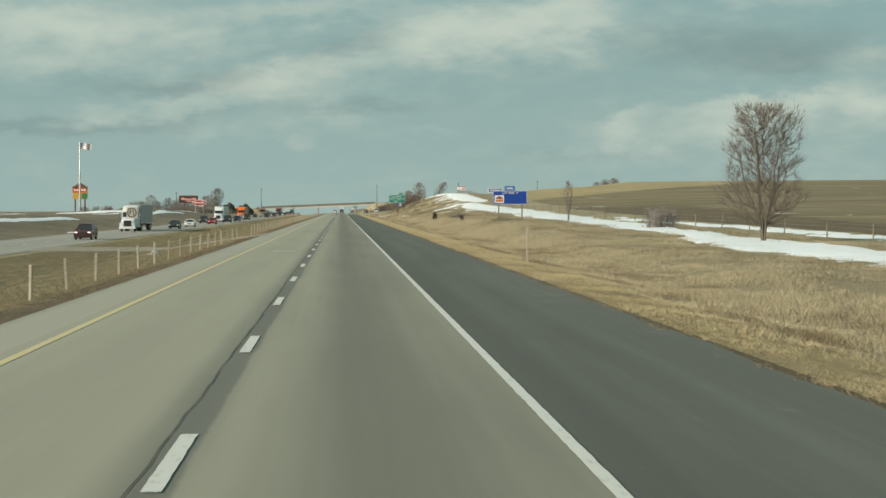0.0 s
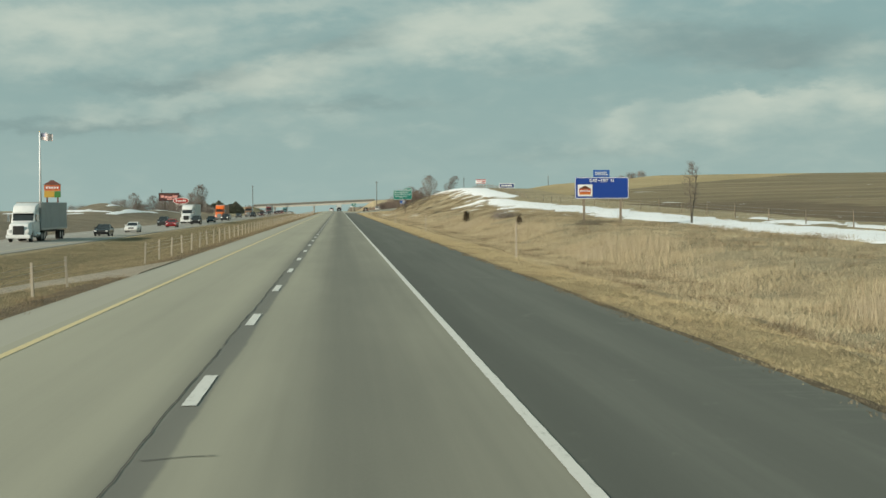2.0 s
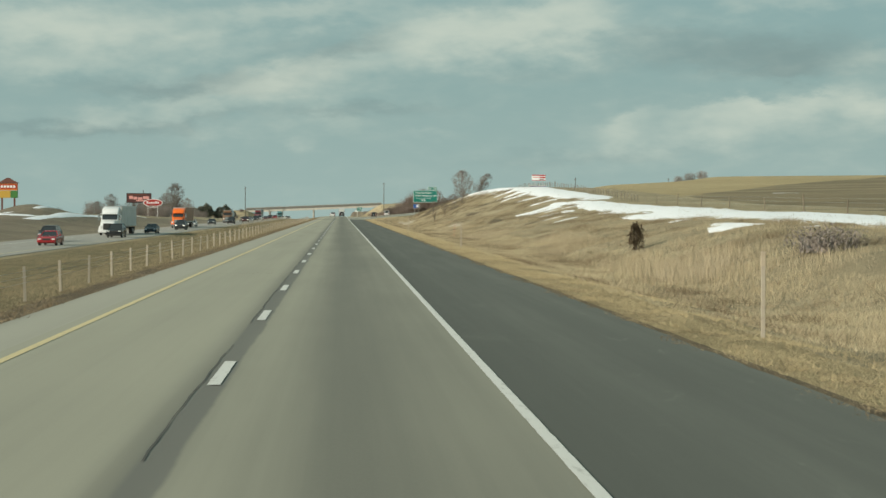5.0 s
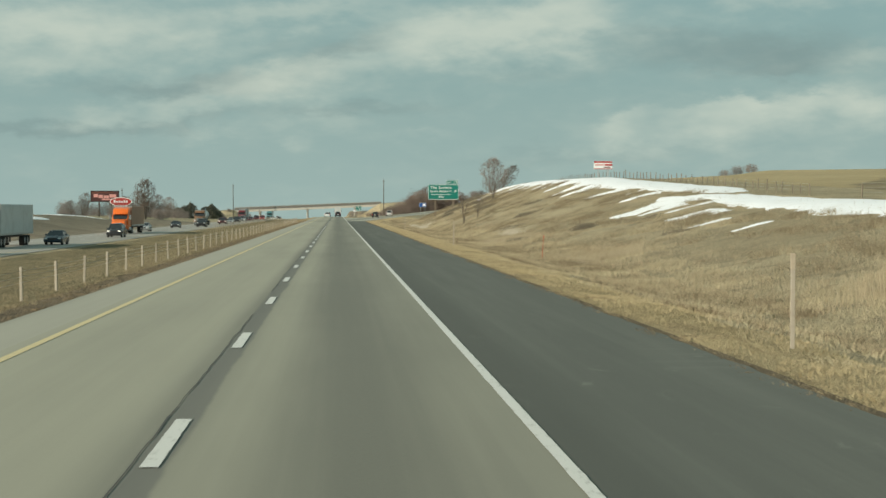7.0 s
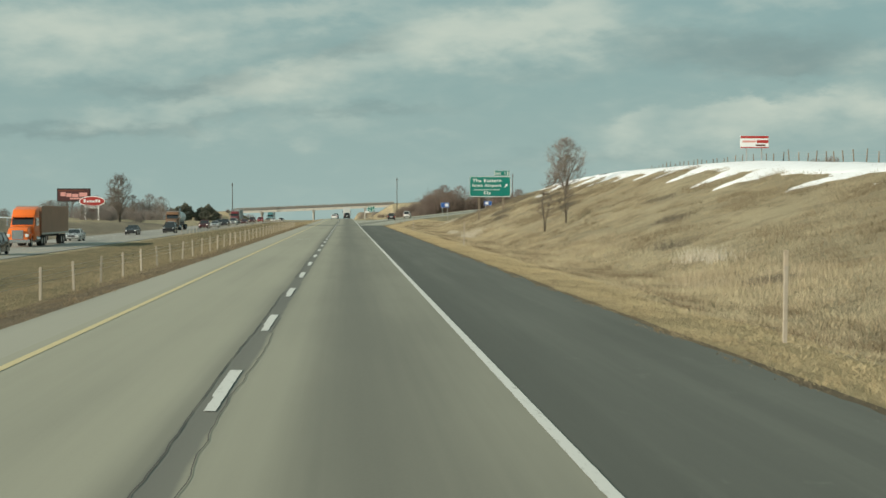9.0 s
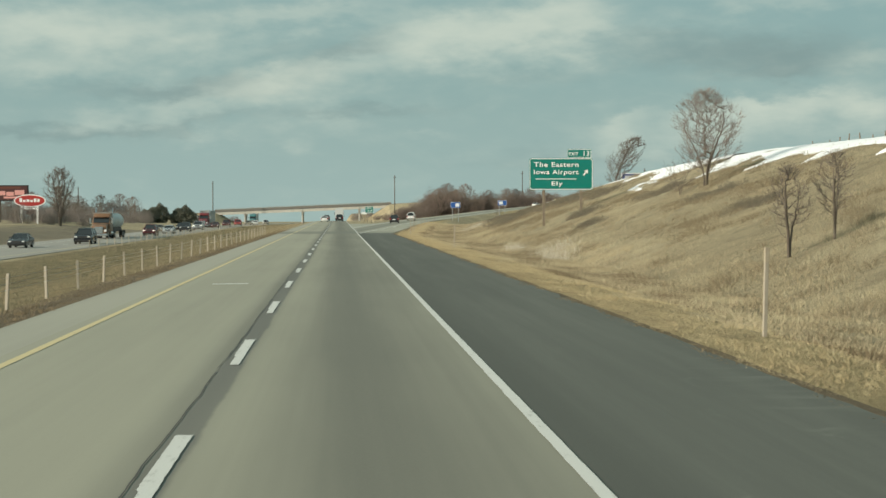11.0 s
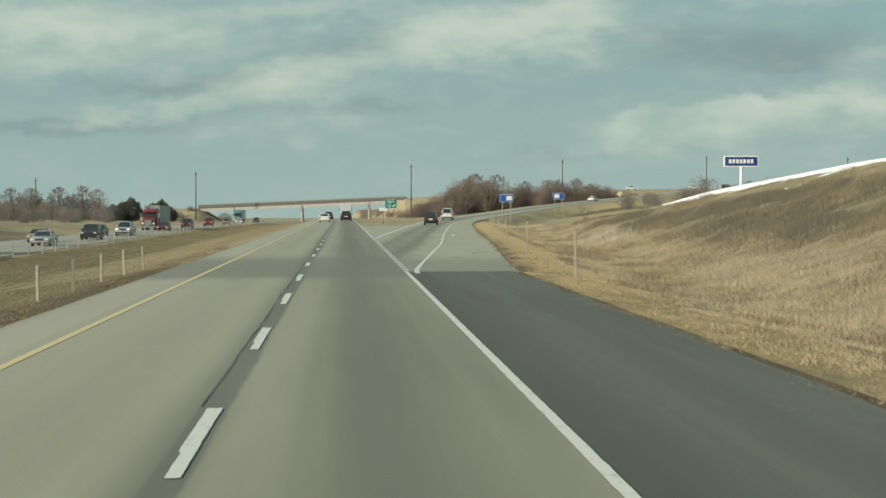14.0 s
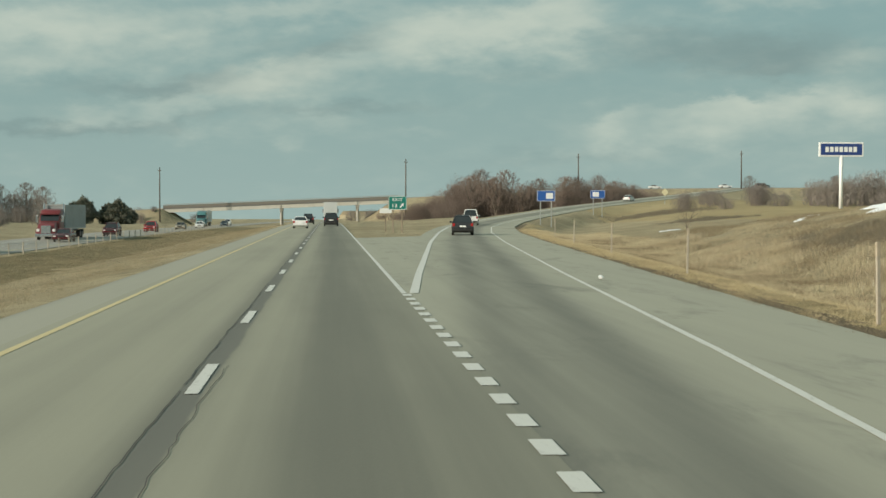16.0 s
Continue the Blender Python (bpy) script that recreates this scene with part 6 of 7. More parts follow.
def fence_snow(X, Y, n):
    """Broken patches along the field fence."""
    return 0.55 - ((X - 42.5) / 3.2) ** 2 + n * 1.5 - np.clip((Y - 215) / 20, 0, 3)


def field_snow(X, Y, n):
    """Thin streaks left in the furrows."""
    return n * 1.3 + 0.35 * np.sin(Y * 0.06) - 1.22 - np.clip((Y - 380 - X) / 150, 0, 2)


snow_sheet("snow_drift", 23, 42, 40, 445, 0.5, 1.25, east_snow, "long band of old snow along the field edge")
snow_sheet("snow_drift", 27.5, 42, 404, 560, 0.22, 0.55, hill_snow, "ragged old snow along the hill crest")
snow_sheet("snow_drift", 27.5, 42, 558, 745, 0.22, 0.55, hill_snow, "thin crest of old snow on the hill's far end", 1.0, 1.0, 0.2)
snow_sheet("snow_patches", 21.5, 34, 260, 416, 0.16, 0.4, low_snow, "small old snow patches on the bank", 1.3, 1.6, 0.05)
snow_sheet("snow_patches", -96, -38, 240, 680, 0.6, 1.4, west_snow, "old snow patches on the berm beyond the road", 1.0, 1.0, 0.08)
snow_sheet("snow_patches", 34, 56, 698, 784, 0.3, 0.4, hollow_snow, "thin snow left in the hollow by the ramp")
snow_sheet("snow_streaks", 50, 260, 120, 640, 3.0, 1.25, field_snow, "thin snow streaks in the stubble field", 0.45, 3.4, 0.04)
snow_sheet("snow_patches", 37, 48, 100, 235, 0.5, 1.2, fence_snow, "broken snow patches along the field fence", 1.2, 1.5, 0.06)


# ---- median crossover ----
def crossover():
    xs, ys = np.linspace(-23.2, -4.9, 38), np.linspace(0, 1, 7)
    V, F = [], []
    for x in xs:
        flare = 4.6 + 5.5 * abs((x + 14.0) / 9.1) ** 4
        for s in ys:
            y = 137.0 + (s - 0.5) * 2 * flare
            g = ground_at(x, y)
            V.append((x, y, g - 0.06 if s in (0.0, 1.0) else max(g, -1.25) + 0.05))
    for i in range(len(xs) - 1):
        for j in range(6):
            a = i * 7 + j
            F.append((a, a + 7, a + 8, a + 1))
    tagged(link("gravel_crossover", V, F, M_GRAVEL, smooth=True), "pale gravel track across the median", "track", kind="structure")


crossover()


# ---- grass ----
def snowy(x, y):
    """Where snow lies too deep for the grass to stand out of it."""
    s = np.where(y > 408, hill_snow(x, y, 0.0), east_snow(x, y, 0.0) - 0.1)
    s = s + np.interp(y, [545, 580, 700, 730], [0.0, 0.5, 0.5, 0.2])
    return (x > 22) & (x < 42) & (np.maximum(s, np.where((y > 260) & (y < 416), tongues(x, y, LOW_TONGUES) - 0.1, -1.0)) > 0.10 + 0.28 * wave(x, y, 1.1, 3.0))


def sow(name, count, pick, tall, wide, material, lean, label, seed):
    """Single stems, each one triangle or two, scattered where pick says. pick(rng, n) gives x, y and a height factor."""
    rng = np.random.default_rng(seed)
    x, y, f = pick(rng, count)
    bare = ~snowy(x, y) | (rng.random(len(x)) < 0.035)
    x, y, f = x[bare], y[bare], f[bare]
    n = len(x)
    z = np.where((x > 3.7) & (x < outer_edge(y) - 0.02) & (y < 800), -0.010, gz(x, y) - 0.02)
    h = rng.uniform(0.55, 1.15, n) * tall * f
    w = rng.uniform(0.6, 1.3, n) * wide
    a = rng.uniform(0, math.tau, n)
    b = rng.normal(0, 1, n) * lean * h
    c = rng.normal(0.25, 0.8, n) * lean * h
    dx, dy = np.cos(a) * w, np.sin(a) * w * 0.5
    P = np.empty((n, 3, 3))
    P[:, 0] = np.column_stack([x - dx, y - dy, z])
    P[:, 1] = np.column_stack([x + dx, y + dy, z])
    P[:, 2] = np.column_stack([x + b, y + c, z + h])
    me = bpy.data.meshes.new(name)
    me.vertices.add(n * 3)
    me.vertices.foreach_set("co", P.ravel())
    me.loops.add(n * 3)
    me.loops.foreach_set("vertex_index", np.arange(n * 3, dtype=np.int32))
    me.polygons.add(n)
    me.polygons.foreach_set("loop_start", np.arange(0, n * 3, 3, dtype=np.int32))
    me.update(calc_edges=True)
    me.materials.append(material)
    return tagged(new(name, me), label, "grass", kind="stuff")


def wave(x, y, s, k):
    return np.sin(x * s * 1.7 + k + 1.3 * np.sin(y * s * 0.6)) * np.sin(y * s + 2.1 * k + np.sin(x * s * 0.9))


def clumped(rng, x, y, n, per, r):
    """Spreads tuft centres into stems."""
    m = n // per
    i = np.repeat(np.arange(m), per)
    return x[:m][i] + rng.normal(0, r, m * per), y[:m][i] + rng.normal(0, r * 1.3, m * per)


def at_lip(rng, n):
    y = rng.uniform(8, 790, n)
    x = outer_edge(y) + 0.05 + 3.3 * rng.random(n) ** 1.15
    x, y = clumped(rng, x, y, n, 6, 0.07)
    f = 0.8 + 0.4 * wave(x, y, 0.8, 1.0)
    edge = np.clip((x - outer_edge(y) + 0.05) / 0.8, 0.0, 1)
    ok = (x > outer_edge(y) - 0.12) & (rng.random(len(x)) < 0.25 + edge + 0.4 * wave(x, y, 0.5, 6.0))
    return x[ok], y[ok], (f * (0.4 + 0.6 * edge))[ok]


def at_ditch(rng, n):
    y = rng.uniform(12, 800, n)
    x = outer_edge(y) + 3.6 + 7.0 * rng.random(n)
    x, y = clumped(rng, x, y, n, 8, 0.16)
    return x, y, 0.75 + 0.55 * wave(x, y, 0.45, 2.0)


def at_gap(rng, n):
    y = rng.uniform(12, 800, n)
    x = outer_edge(y) + 1.9 + 6.2 * rng.random(n)
    x, y = clumped(rng, x, y, n, 8, 0.16)
    ok = wave(x, y, 0.6, 1.2) > -0.3
    return x[ok], y[ok], (0.7 + 0.5 * wave(x, y, 0.7, 2.0))[ok]


def at_reeds(rng, n):
    y = rng.uniform(60, 760, n)
    x = outer_edge(y) + 7.2 + 4.8 * rng.random(n)
    x, y = clumped(rng, x, y, n, 8, 0.3)
    p = wave(x, y, 0.13, 0.7) + 0.7 * wave(x, y, 0.45, 3.0) + np.interp(y, [60, 125, 150, 300, 345, 440, 480, 600, 650, 760], [-1.0, -0.8, -0.15, -0.2, -0.5, -0.55, -1.2, -1.3, -0.45, -0.45])
    ok = rng.random(len(x)) < 1 / (1 + np.exp(-p * 5))
    f = np.clip(0.55 + 0.5 * p + 0.30 * wave(x, y, 0.9, 1.0), 0.3, 1.1) * rng.uniform(0.55, 1.1, len(x)) * np.interp(y, [300, 380], [1.0, 0.6])
    return x[ok], y[ok], f[ok]


PALE_REEDS = [(15.3, 521.0, 1.2, 4.0), (16.4, 530.0, 1.2, 5.0), (15.0, 541.0, 0.8, 3.0), (18.0, 417.0, 0.9, 4.0), (21.5, 655.0, 2.0, 6.0), (23.0, 666.0, 1.8, 6.0)]


def at_pale_reeds(rng, n):
    c = np.array(PALE_REEDS)[rng.integers(0, len(PALE_REEDS), n)]
    x, y = c[:, 0] + rng.normal(0, 0.5, n) * c[:, 2], c[:, 1] + rng.normal(0, 0.5, n) * c[:, 3]
    ok = wave(x, y, 1.3, 2.0) > -0.25
    return x[ok], y[ok], rng.uniform(0.45, 1.0, int(ok.sum()))


def at_bank(rng, n):
    y = rng.uniform(30, 740, n)
    x = 16.0 + 21.0 * rng.random(n) + np.maximum(0, outer_edge(y) - 7.3)
    x, y = clumped(rng, x, y, n, 10, 0.22)
    ok = wave(x, y, 0.35, 5.0) > -0.35
    return x[ok], y[ok], (0.75 + 0.5 * wave(x, y, 0.3, 4.0))[ok]


def at_tufts(rng, n):
    """Brown tussocks scattered over bank and ditch."""
    y = rng.uniform(25, 760, n)
    x = outer_edge(y) + 4.0 + 25.0 * rng.random(n) ** 0.85
    ok = wave(x, y * 0.6, 0.30, 1.0) + 0.7 * wave(x, y, 0.8, 2.0) + rng.normal(0, 0.3, n) > 0.22
    ok &= rng.random(n) < np.interp(y, [200, 260, 450, 540], [0.35, 0.65, 0.7, 1.0])
    x, y = clumped(rng, x[ok], y[ok], int(ok.sum()) * 30, 30, 0.30)
    return x, y, 0.7 + 0.5 * wave(x, y, 0.5, 4.0)


def at_matted(rng, n):
    """Low brown tussocks in broken rows behind the verge."""
    y = rng.uniform(25, 760, n)
    x = outer_edge(y) + 2.9 + 5.0 * rng.random(n) ** 1.3
    ok = wave(x, y * 0.5, 0.9, 3.0) + 0.6 * wave(x, y, 0.35, 1.0) + rng.normal(0, 0.25, n) > 0.25
    x, y = clumped(rng, x[ok], y[ok], int(ok.sum()) * 22, 22, 0.26)
    return x, y, 0.7 + 0.5 * wave(x, y, 0.8, 2.0)


SCRUB = [(24.0, 622.0, 3.0, 16.0), (27.5, 648.0, 2.8, 15.0), (22.0, 604.0, 1.8, 8.0), (22.5, 556.0, 1.2, 3.0), (27.0, 545.0, 1.5, 3.5), (26.0, 524.0, 1.4, 3.0), (24.0, 506.0, 1.2, 2.2),
         (20.5, 541.0, 1.0, 2.5), (23.0, 366.0, 0.7, 1.2), (25.0, 389.0, 0.8, 1.4), (21.5, 395.0, 0.7, 1.2), (19.5, 430.0, 0.8, 1.4), (23.0, 448.0, 0.9, 1.6), (17.0, 402.0, 0.8, 1.3), (26.5, 470.0, 0.9, 1.6),
         (62.0, 905.0, 8.0, 12.0), (52.0, 822.0, 4.0, 7.0), (22.4, 209.0, 0.9, 1.4), (20.5, 252.0, 1.2, 3.0), (25.0, 214.0, 0.8, 1.2), (28.5, 690.0, 2.4, 10.0), (27.6, 604.0, 1.8, 14.0), (29.3, 634.0, 1.6, 14.0), (26.0, 664.0, 2.0, 8.0), (27.4, 578.0, 1.6, 7.0), (25.5, 590.0, 1.8, 9.0)]


def at_scrub(rng, n):
    """Dark scrub in uneven patches on the bank."""
    w = np.array([a * b for _, _, a, b in SCRUB]) ** 0.8
    k = rng.choice(len(SCRUB), n, p=w / w.sum())
    c = np.array(SCRUB)[k]
    x, y = c[:, 0] + rng.normal(0, 0.55, n) * c[:, 2], c[:, 1] + rng.normal(0, 0.55, n) * c[:, 3]
    x, y = clumped(rng, x, y, n * 24, 24, 0.28)
    return x, y, 0.7 + 0.5 * wave(x, y, 0.9, 4.0)


def at_median(rng, n):
    y = rng.uniform(25, 900, n)
    x = -6.2 - 16.5 * rng.random(n) ** 1.3
    x, y = clumped(rng, x, y, n, 8, 0.14)
    ok = (x < -5.0) & (x > -22.9) & ((np.abs(y - 137) > 3.6) | (x > -5.0))
    return x[ok], y[ok], np.clip(0.55 + 0.5 * np.clip((-x - 5.2) / 2.0, 0, 1) + 0.35 * wave(x, y, 0.5, 2.5), 0.1, 2)[ok]


def at_edge(rng, n):
    y = rng.uniform(8, 700, n)
    x = outer_edge(y) - 0.06 + 1.4 * rng.random(n) ** 1.1 + 0.12 * np.sin(y * 0.8)
    x, y = clumped(rng, x, y, n, 7, 0.07)
    return x, y, 0.6 + 0.5 * wave(x, y, 1.3, 1.0)


def at_inner_edge(rng, n):
    y = rng.uniform(20, 640, n)
    x = -4.85 - 1.9 * rng.random(n)
    x, y = clumped(rng, x, y, n, 7, 0.09)
    return x, y, 0.6 + 0.5 * wave(x, y, 1.1, 1.0)


sow("edge_litter", 150000, at_edge, 0.06, 0.009, M_LITTER, 0.9, "dark matted litter along the shoulder's edge", 6)
sow("edge_litter", 70000, at_inner_edge, 0.10, 0.018, M_LITTER, 0.8, "dark matted weeds along the inner shoulder", 7)
sow("verge_grass", 440000, at_lip, 0.11, 0.0065, M_STRAW, 0.9, "bleached flattened grass at the shoulder's edge", 1)
sow("ditch_grass", 350000, at_ditch, 0.26, 0.009, M_BLADE, 0.55, "rough dry grass in the ditch", 2)
sow("gap_grass", 260000, at_gap, 0.17, 0.009, M_BLADE, 0.8, "dull matted grass between verge and reeds", 8)
sow("dry_reeds", 240000, at_reeds, 1.05, 0.0085, M_REED, 0.17, "tall pale dry reeds in patches", 3)
sow("bleached_reeds", 4200, at_pale_reeds, 0.85, 0.014, M_REED_PALE, 0.35, "bleached whitish reeds in clumps at the bank's foot", 13)
sow("brown_scrub", 7000, at_scrub, 0.46, 0.012, M_SCRUB, 0.5, "dark brown scrub in uneven patches", 12)
sow("brown_tufts", 46000, at_tufts, 0.38, 0.013, M_TUFT, 0.75, "dark brown tussocks scattered over the bank", 9)
sow("matted_tufts", 17000, at_matted, 0.22, 0.011, M_LITTER, 0.85, "low matted brown tussocks behind the verge", 14)
sow("bank_grass", 420000, at_bank, 0.24, 0.011, M_BLADE_BANK, 0.6, "thin dry grass on the bank", 4)
sow("median_grass", 250000, at_median, 0.11, 0.012, M_BLADE_DULL, 0.7, "short dull grass in the median", 5)


# ---- vehicles ----
def profile(points, w, taper=None, bevel=0.05):
    """A side outline (y, z) made solid across x. taper(z) gives the half width factor."""
    bm = bmesh.new()
    sides = []
    for s in (-1, 1):
        sides.append([bm.verts.new((s * w * (taper(z) if taper else 1.0), y, z)) for y, z in points])
    bm.faces.new(sides[0][::-1]), bm.faces.new(sides[1])
    n = len(points)
    for k in range(n):
        j = (k + 1) % n
        bm.faces.new((sides[0][k], sides[0][j], sides[1][j], sides[1][k]))
    bmesh.ops.recalc_face_normals(bm, faces=bm.faces[:])
    if bevel:
        bmesh.ops.bevel(bm, geom=bm.edges[:], offset=bevel, segments=2, affect="EDGES", profile=0.6)
    return bm


def wheel(ob, x, y, r, width):
    w = part("wheel", rodded((x - width / 2, y, r), (x + width / 2, y, r), r * 0.62, sides=14), M_RIM, ob)
    bm = bmesh.new()
    n = 18
    prof = [(-0.5, 0.64), (-0.5, 0.92), (-0.36, 1.0), (0.36, 1.0), (0.5, 0.92), (0.5, 0.64)]
    rings = [[bm.verts.new((x + a * width, y + b * r * math.cos(k * math.tau / n), r + b * r * math.sin(k * math.tau / n))) for a, b in prof] for k in range(n)]
    for k in range(n):
        for j in range(len(prof)):
            i = (j + 1) % len(prof)
            bm.faces.new((rings[k][j], rings[k][i], rings[(k + 1) % n][i], rings[(k + 1) % n][j]))
    part("tyre", bm, M_RUBBER, w, smooth=True)


SHAPES = {
    # length, half width, height, belt, bonnet, nose y of screen foot, roof front, roof back, back foot, tail height
    "sedan": dict(L=4.7, w=0.88, h=1.42, belt=0.92, hood=0.86, a=1.45, b=2.25, c=3.35, d=4.15, tail=0.96, r=0.33),
    "suv": dict(L=4.8, w=0.94, h=1.74, belt=1.08, hood=1.04, a=1.35, b=2.0, c=4.25, d=4.68, tail=1.10, r=0.38),
    "van": dict(L=5.3, w=0.98, h=2.02, belt=1.15, hood=1.05, a=1.0, b=1.75, c=5.05, d=5.25, tail=1.16, r=0.37),
    "pickup": dict(L=5.6, w=0.98, h=1.84, belt=1.14, hood=1.12, a=1.55, b=2.2, c=3.55, d=3.8, tail=1.18, r=0.41),
}


def car(kind, colour, label, category, at, turn=0.0, lit=False, group=""):
    """A car with its nose towards -y before the turn."""
    S = SHAPES[kind]
    L, w, h, belt = S["L"], S["w"], S["h"], S["belt"]
    o = -L / 2
    ob = thing(kind if kind != "suv" else "sport_utility_car", at, label, category, group, turn=turn)
    lower = [(o, 0.34), (o - 0.02 + 0.02, 0.62), (o + 0.10, S["hood"] - 0.16), (o + 0.45, S["hood"] - 0.04), (o + S["a"], belt), (o + S["d"], max(belt, S["tail"])),
             (o + L - 0.08, S["tail"]), (o + L, 0.70), (o + L - 0.04, 0.36), (o + L - 0.3, 0.22), (o + 0.25, 0.22)]
    part("body", profile(lower, w, lambda z: 1.0 - 0.10 * max(0.0, (z - 0.75)) - 0.05 * max(0.0, 0.45 - z), 0.05), colour, ob, smooth=True)
    tap = lambda z: 1.0 - 0.30 * max(0.0, z - belt) / (h - belt)
    house = [(o + S["a"] + 0.06, belt - 0.04), (o + S["b"], h - 0.05), (o + S["c"], h - 0.05), (o + S["d"] - 0.05, belt - 0.04)]
    part("glazing", profile(house, w * 0.93, tap, 0.03), M_GLASS, ob)
    roof = [(o + S["b"] - 0.10, h - 0.09), (o + S["b"] + 0.1, h - 0.01), (o + S["c"] - 0.15, h), (o + S["c"] + 0.08, h - 0.09)]
    part("roof", profile(roof, w * 0.93 * 0.735, None, 0.02), colour, ob, smooth=True)
    for s in (-1, 1):
        for (ya, yb) in ((o + S["a"] + 0.06, o + S["b"]), (o + S["d"] - 0.05, o + S["c"])):
            part("pillar", rodded((s * w * 0.925, ya, belt - 0.02), (s * w * 0.93 * 0.72, yb, h - 0.05), 0.045, sides=6), colour, ob)
        ym = o + S["b"] + 0.42 * (S["c"] - S["b"])
        part("pillar", rodded((s * w * 0.925, ym + 0.05, belt - 0.02), (s * w * 0.93 * 0.72, ym, h - 0.05), 0.04, sides=6), M_BLACK if kind != "van" else colour, ob)
        part("headlight", boxed(s * w * 0.74 - 0.15, s * w * 0.74 + 0.15, o - 0.015, o + 0.18, S["hood"] - 0.30, S["hood"] - 0.17, bevel=0.03), M_LIT if lit else M_LAMP, ob)
        part("tail_light", boxed(s * w * 0.84 - 0.11, s * w * 0.84 + 0.11, o + L - 0.12, o + L + 0.012, S["tail"] - 0.32, S["tail"] - 0.06, bevel=0.02), M_TAIL, ob)
        part("mirror", boxed(s * (w + 0.09) - 0.09, s * (w + 0.09) + 0.09, o + S["a"] + 0.35, o + S["a"] + 0.47, belt - 0.02, belt + 0.15, bevel=0.03), colour, ob)
        for y in (o + 0.19 * L, o + 0.80 * L):
            wheel(ob, s * (w - 0.10), y, S["r"], 0.22)
    part("grille", boxed(-w * 0.42, w * 0.42, o - 0.012, o + 0.05, S["hood"] - 0.36, S["hood"] - 0.17, bevel=0.015), M_BLACK, ob)
    part("bumper", boxed(-w * 0.9, w * 0.9, o - 0.05, o + 0.1, 0.34, 0.50, bevel=0.04), colour if kind in ("sedan", "van") else M_BLACK, ob)
    part("rear_bumper", boxed(-w * 0.9, w * 0.9, o + L - 0.1, o + L + 0.05, 0.36, 0.54, bevel=0.04), colour if kind == "sedan" else M_BLACK, ob)
    part("plate", boxed(-0.26, 0.26, o + L + 0.012, o + L + 0.03, S["tail"] - 0.40, S["tail"] - 0.26), M_SIGN_WHITE, ob, "plain pale plate")
    if kind == "van":
        part("door_seam", boxed(-0.02, 0.02, o + L - 0.02, o + L + 0.014, 0.6, h - 0.2), M_BLACK, ob)
    if kind == "pickup":
        part("tailgate", boxed(-w * 0.8, w * 0.8, o + L - 0.05, o + L + 0.02, 0.68, S["tail"] - 0.02, bevel=0.02), colour, ob)
    return ob


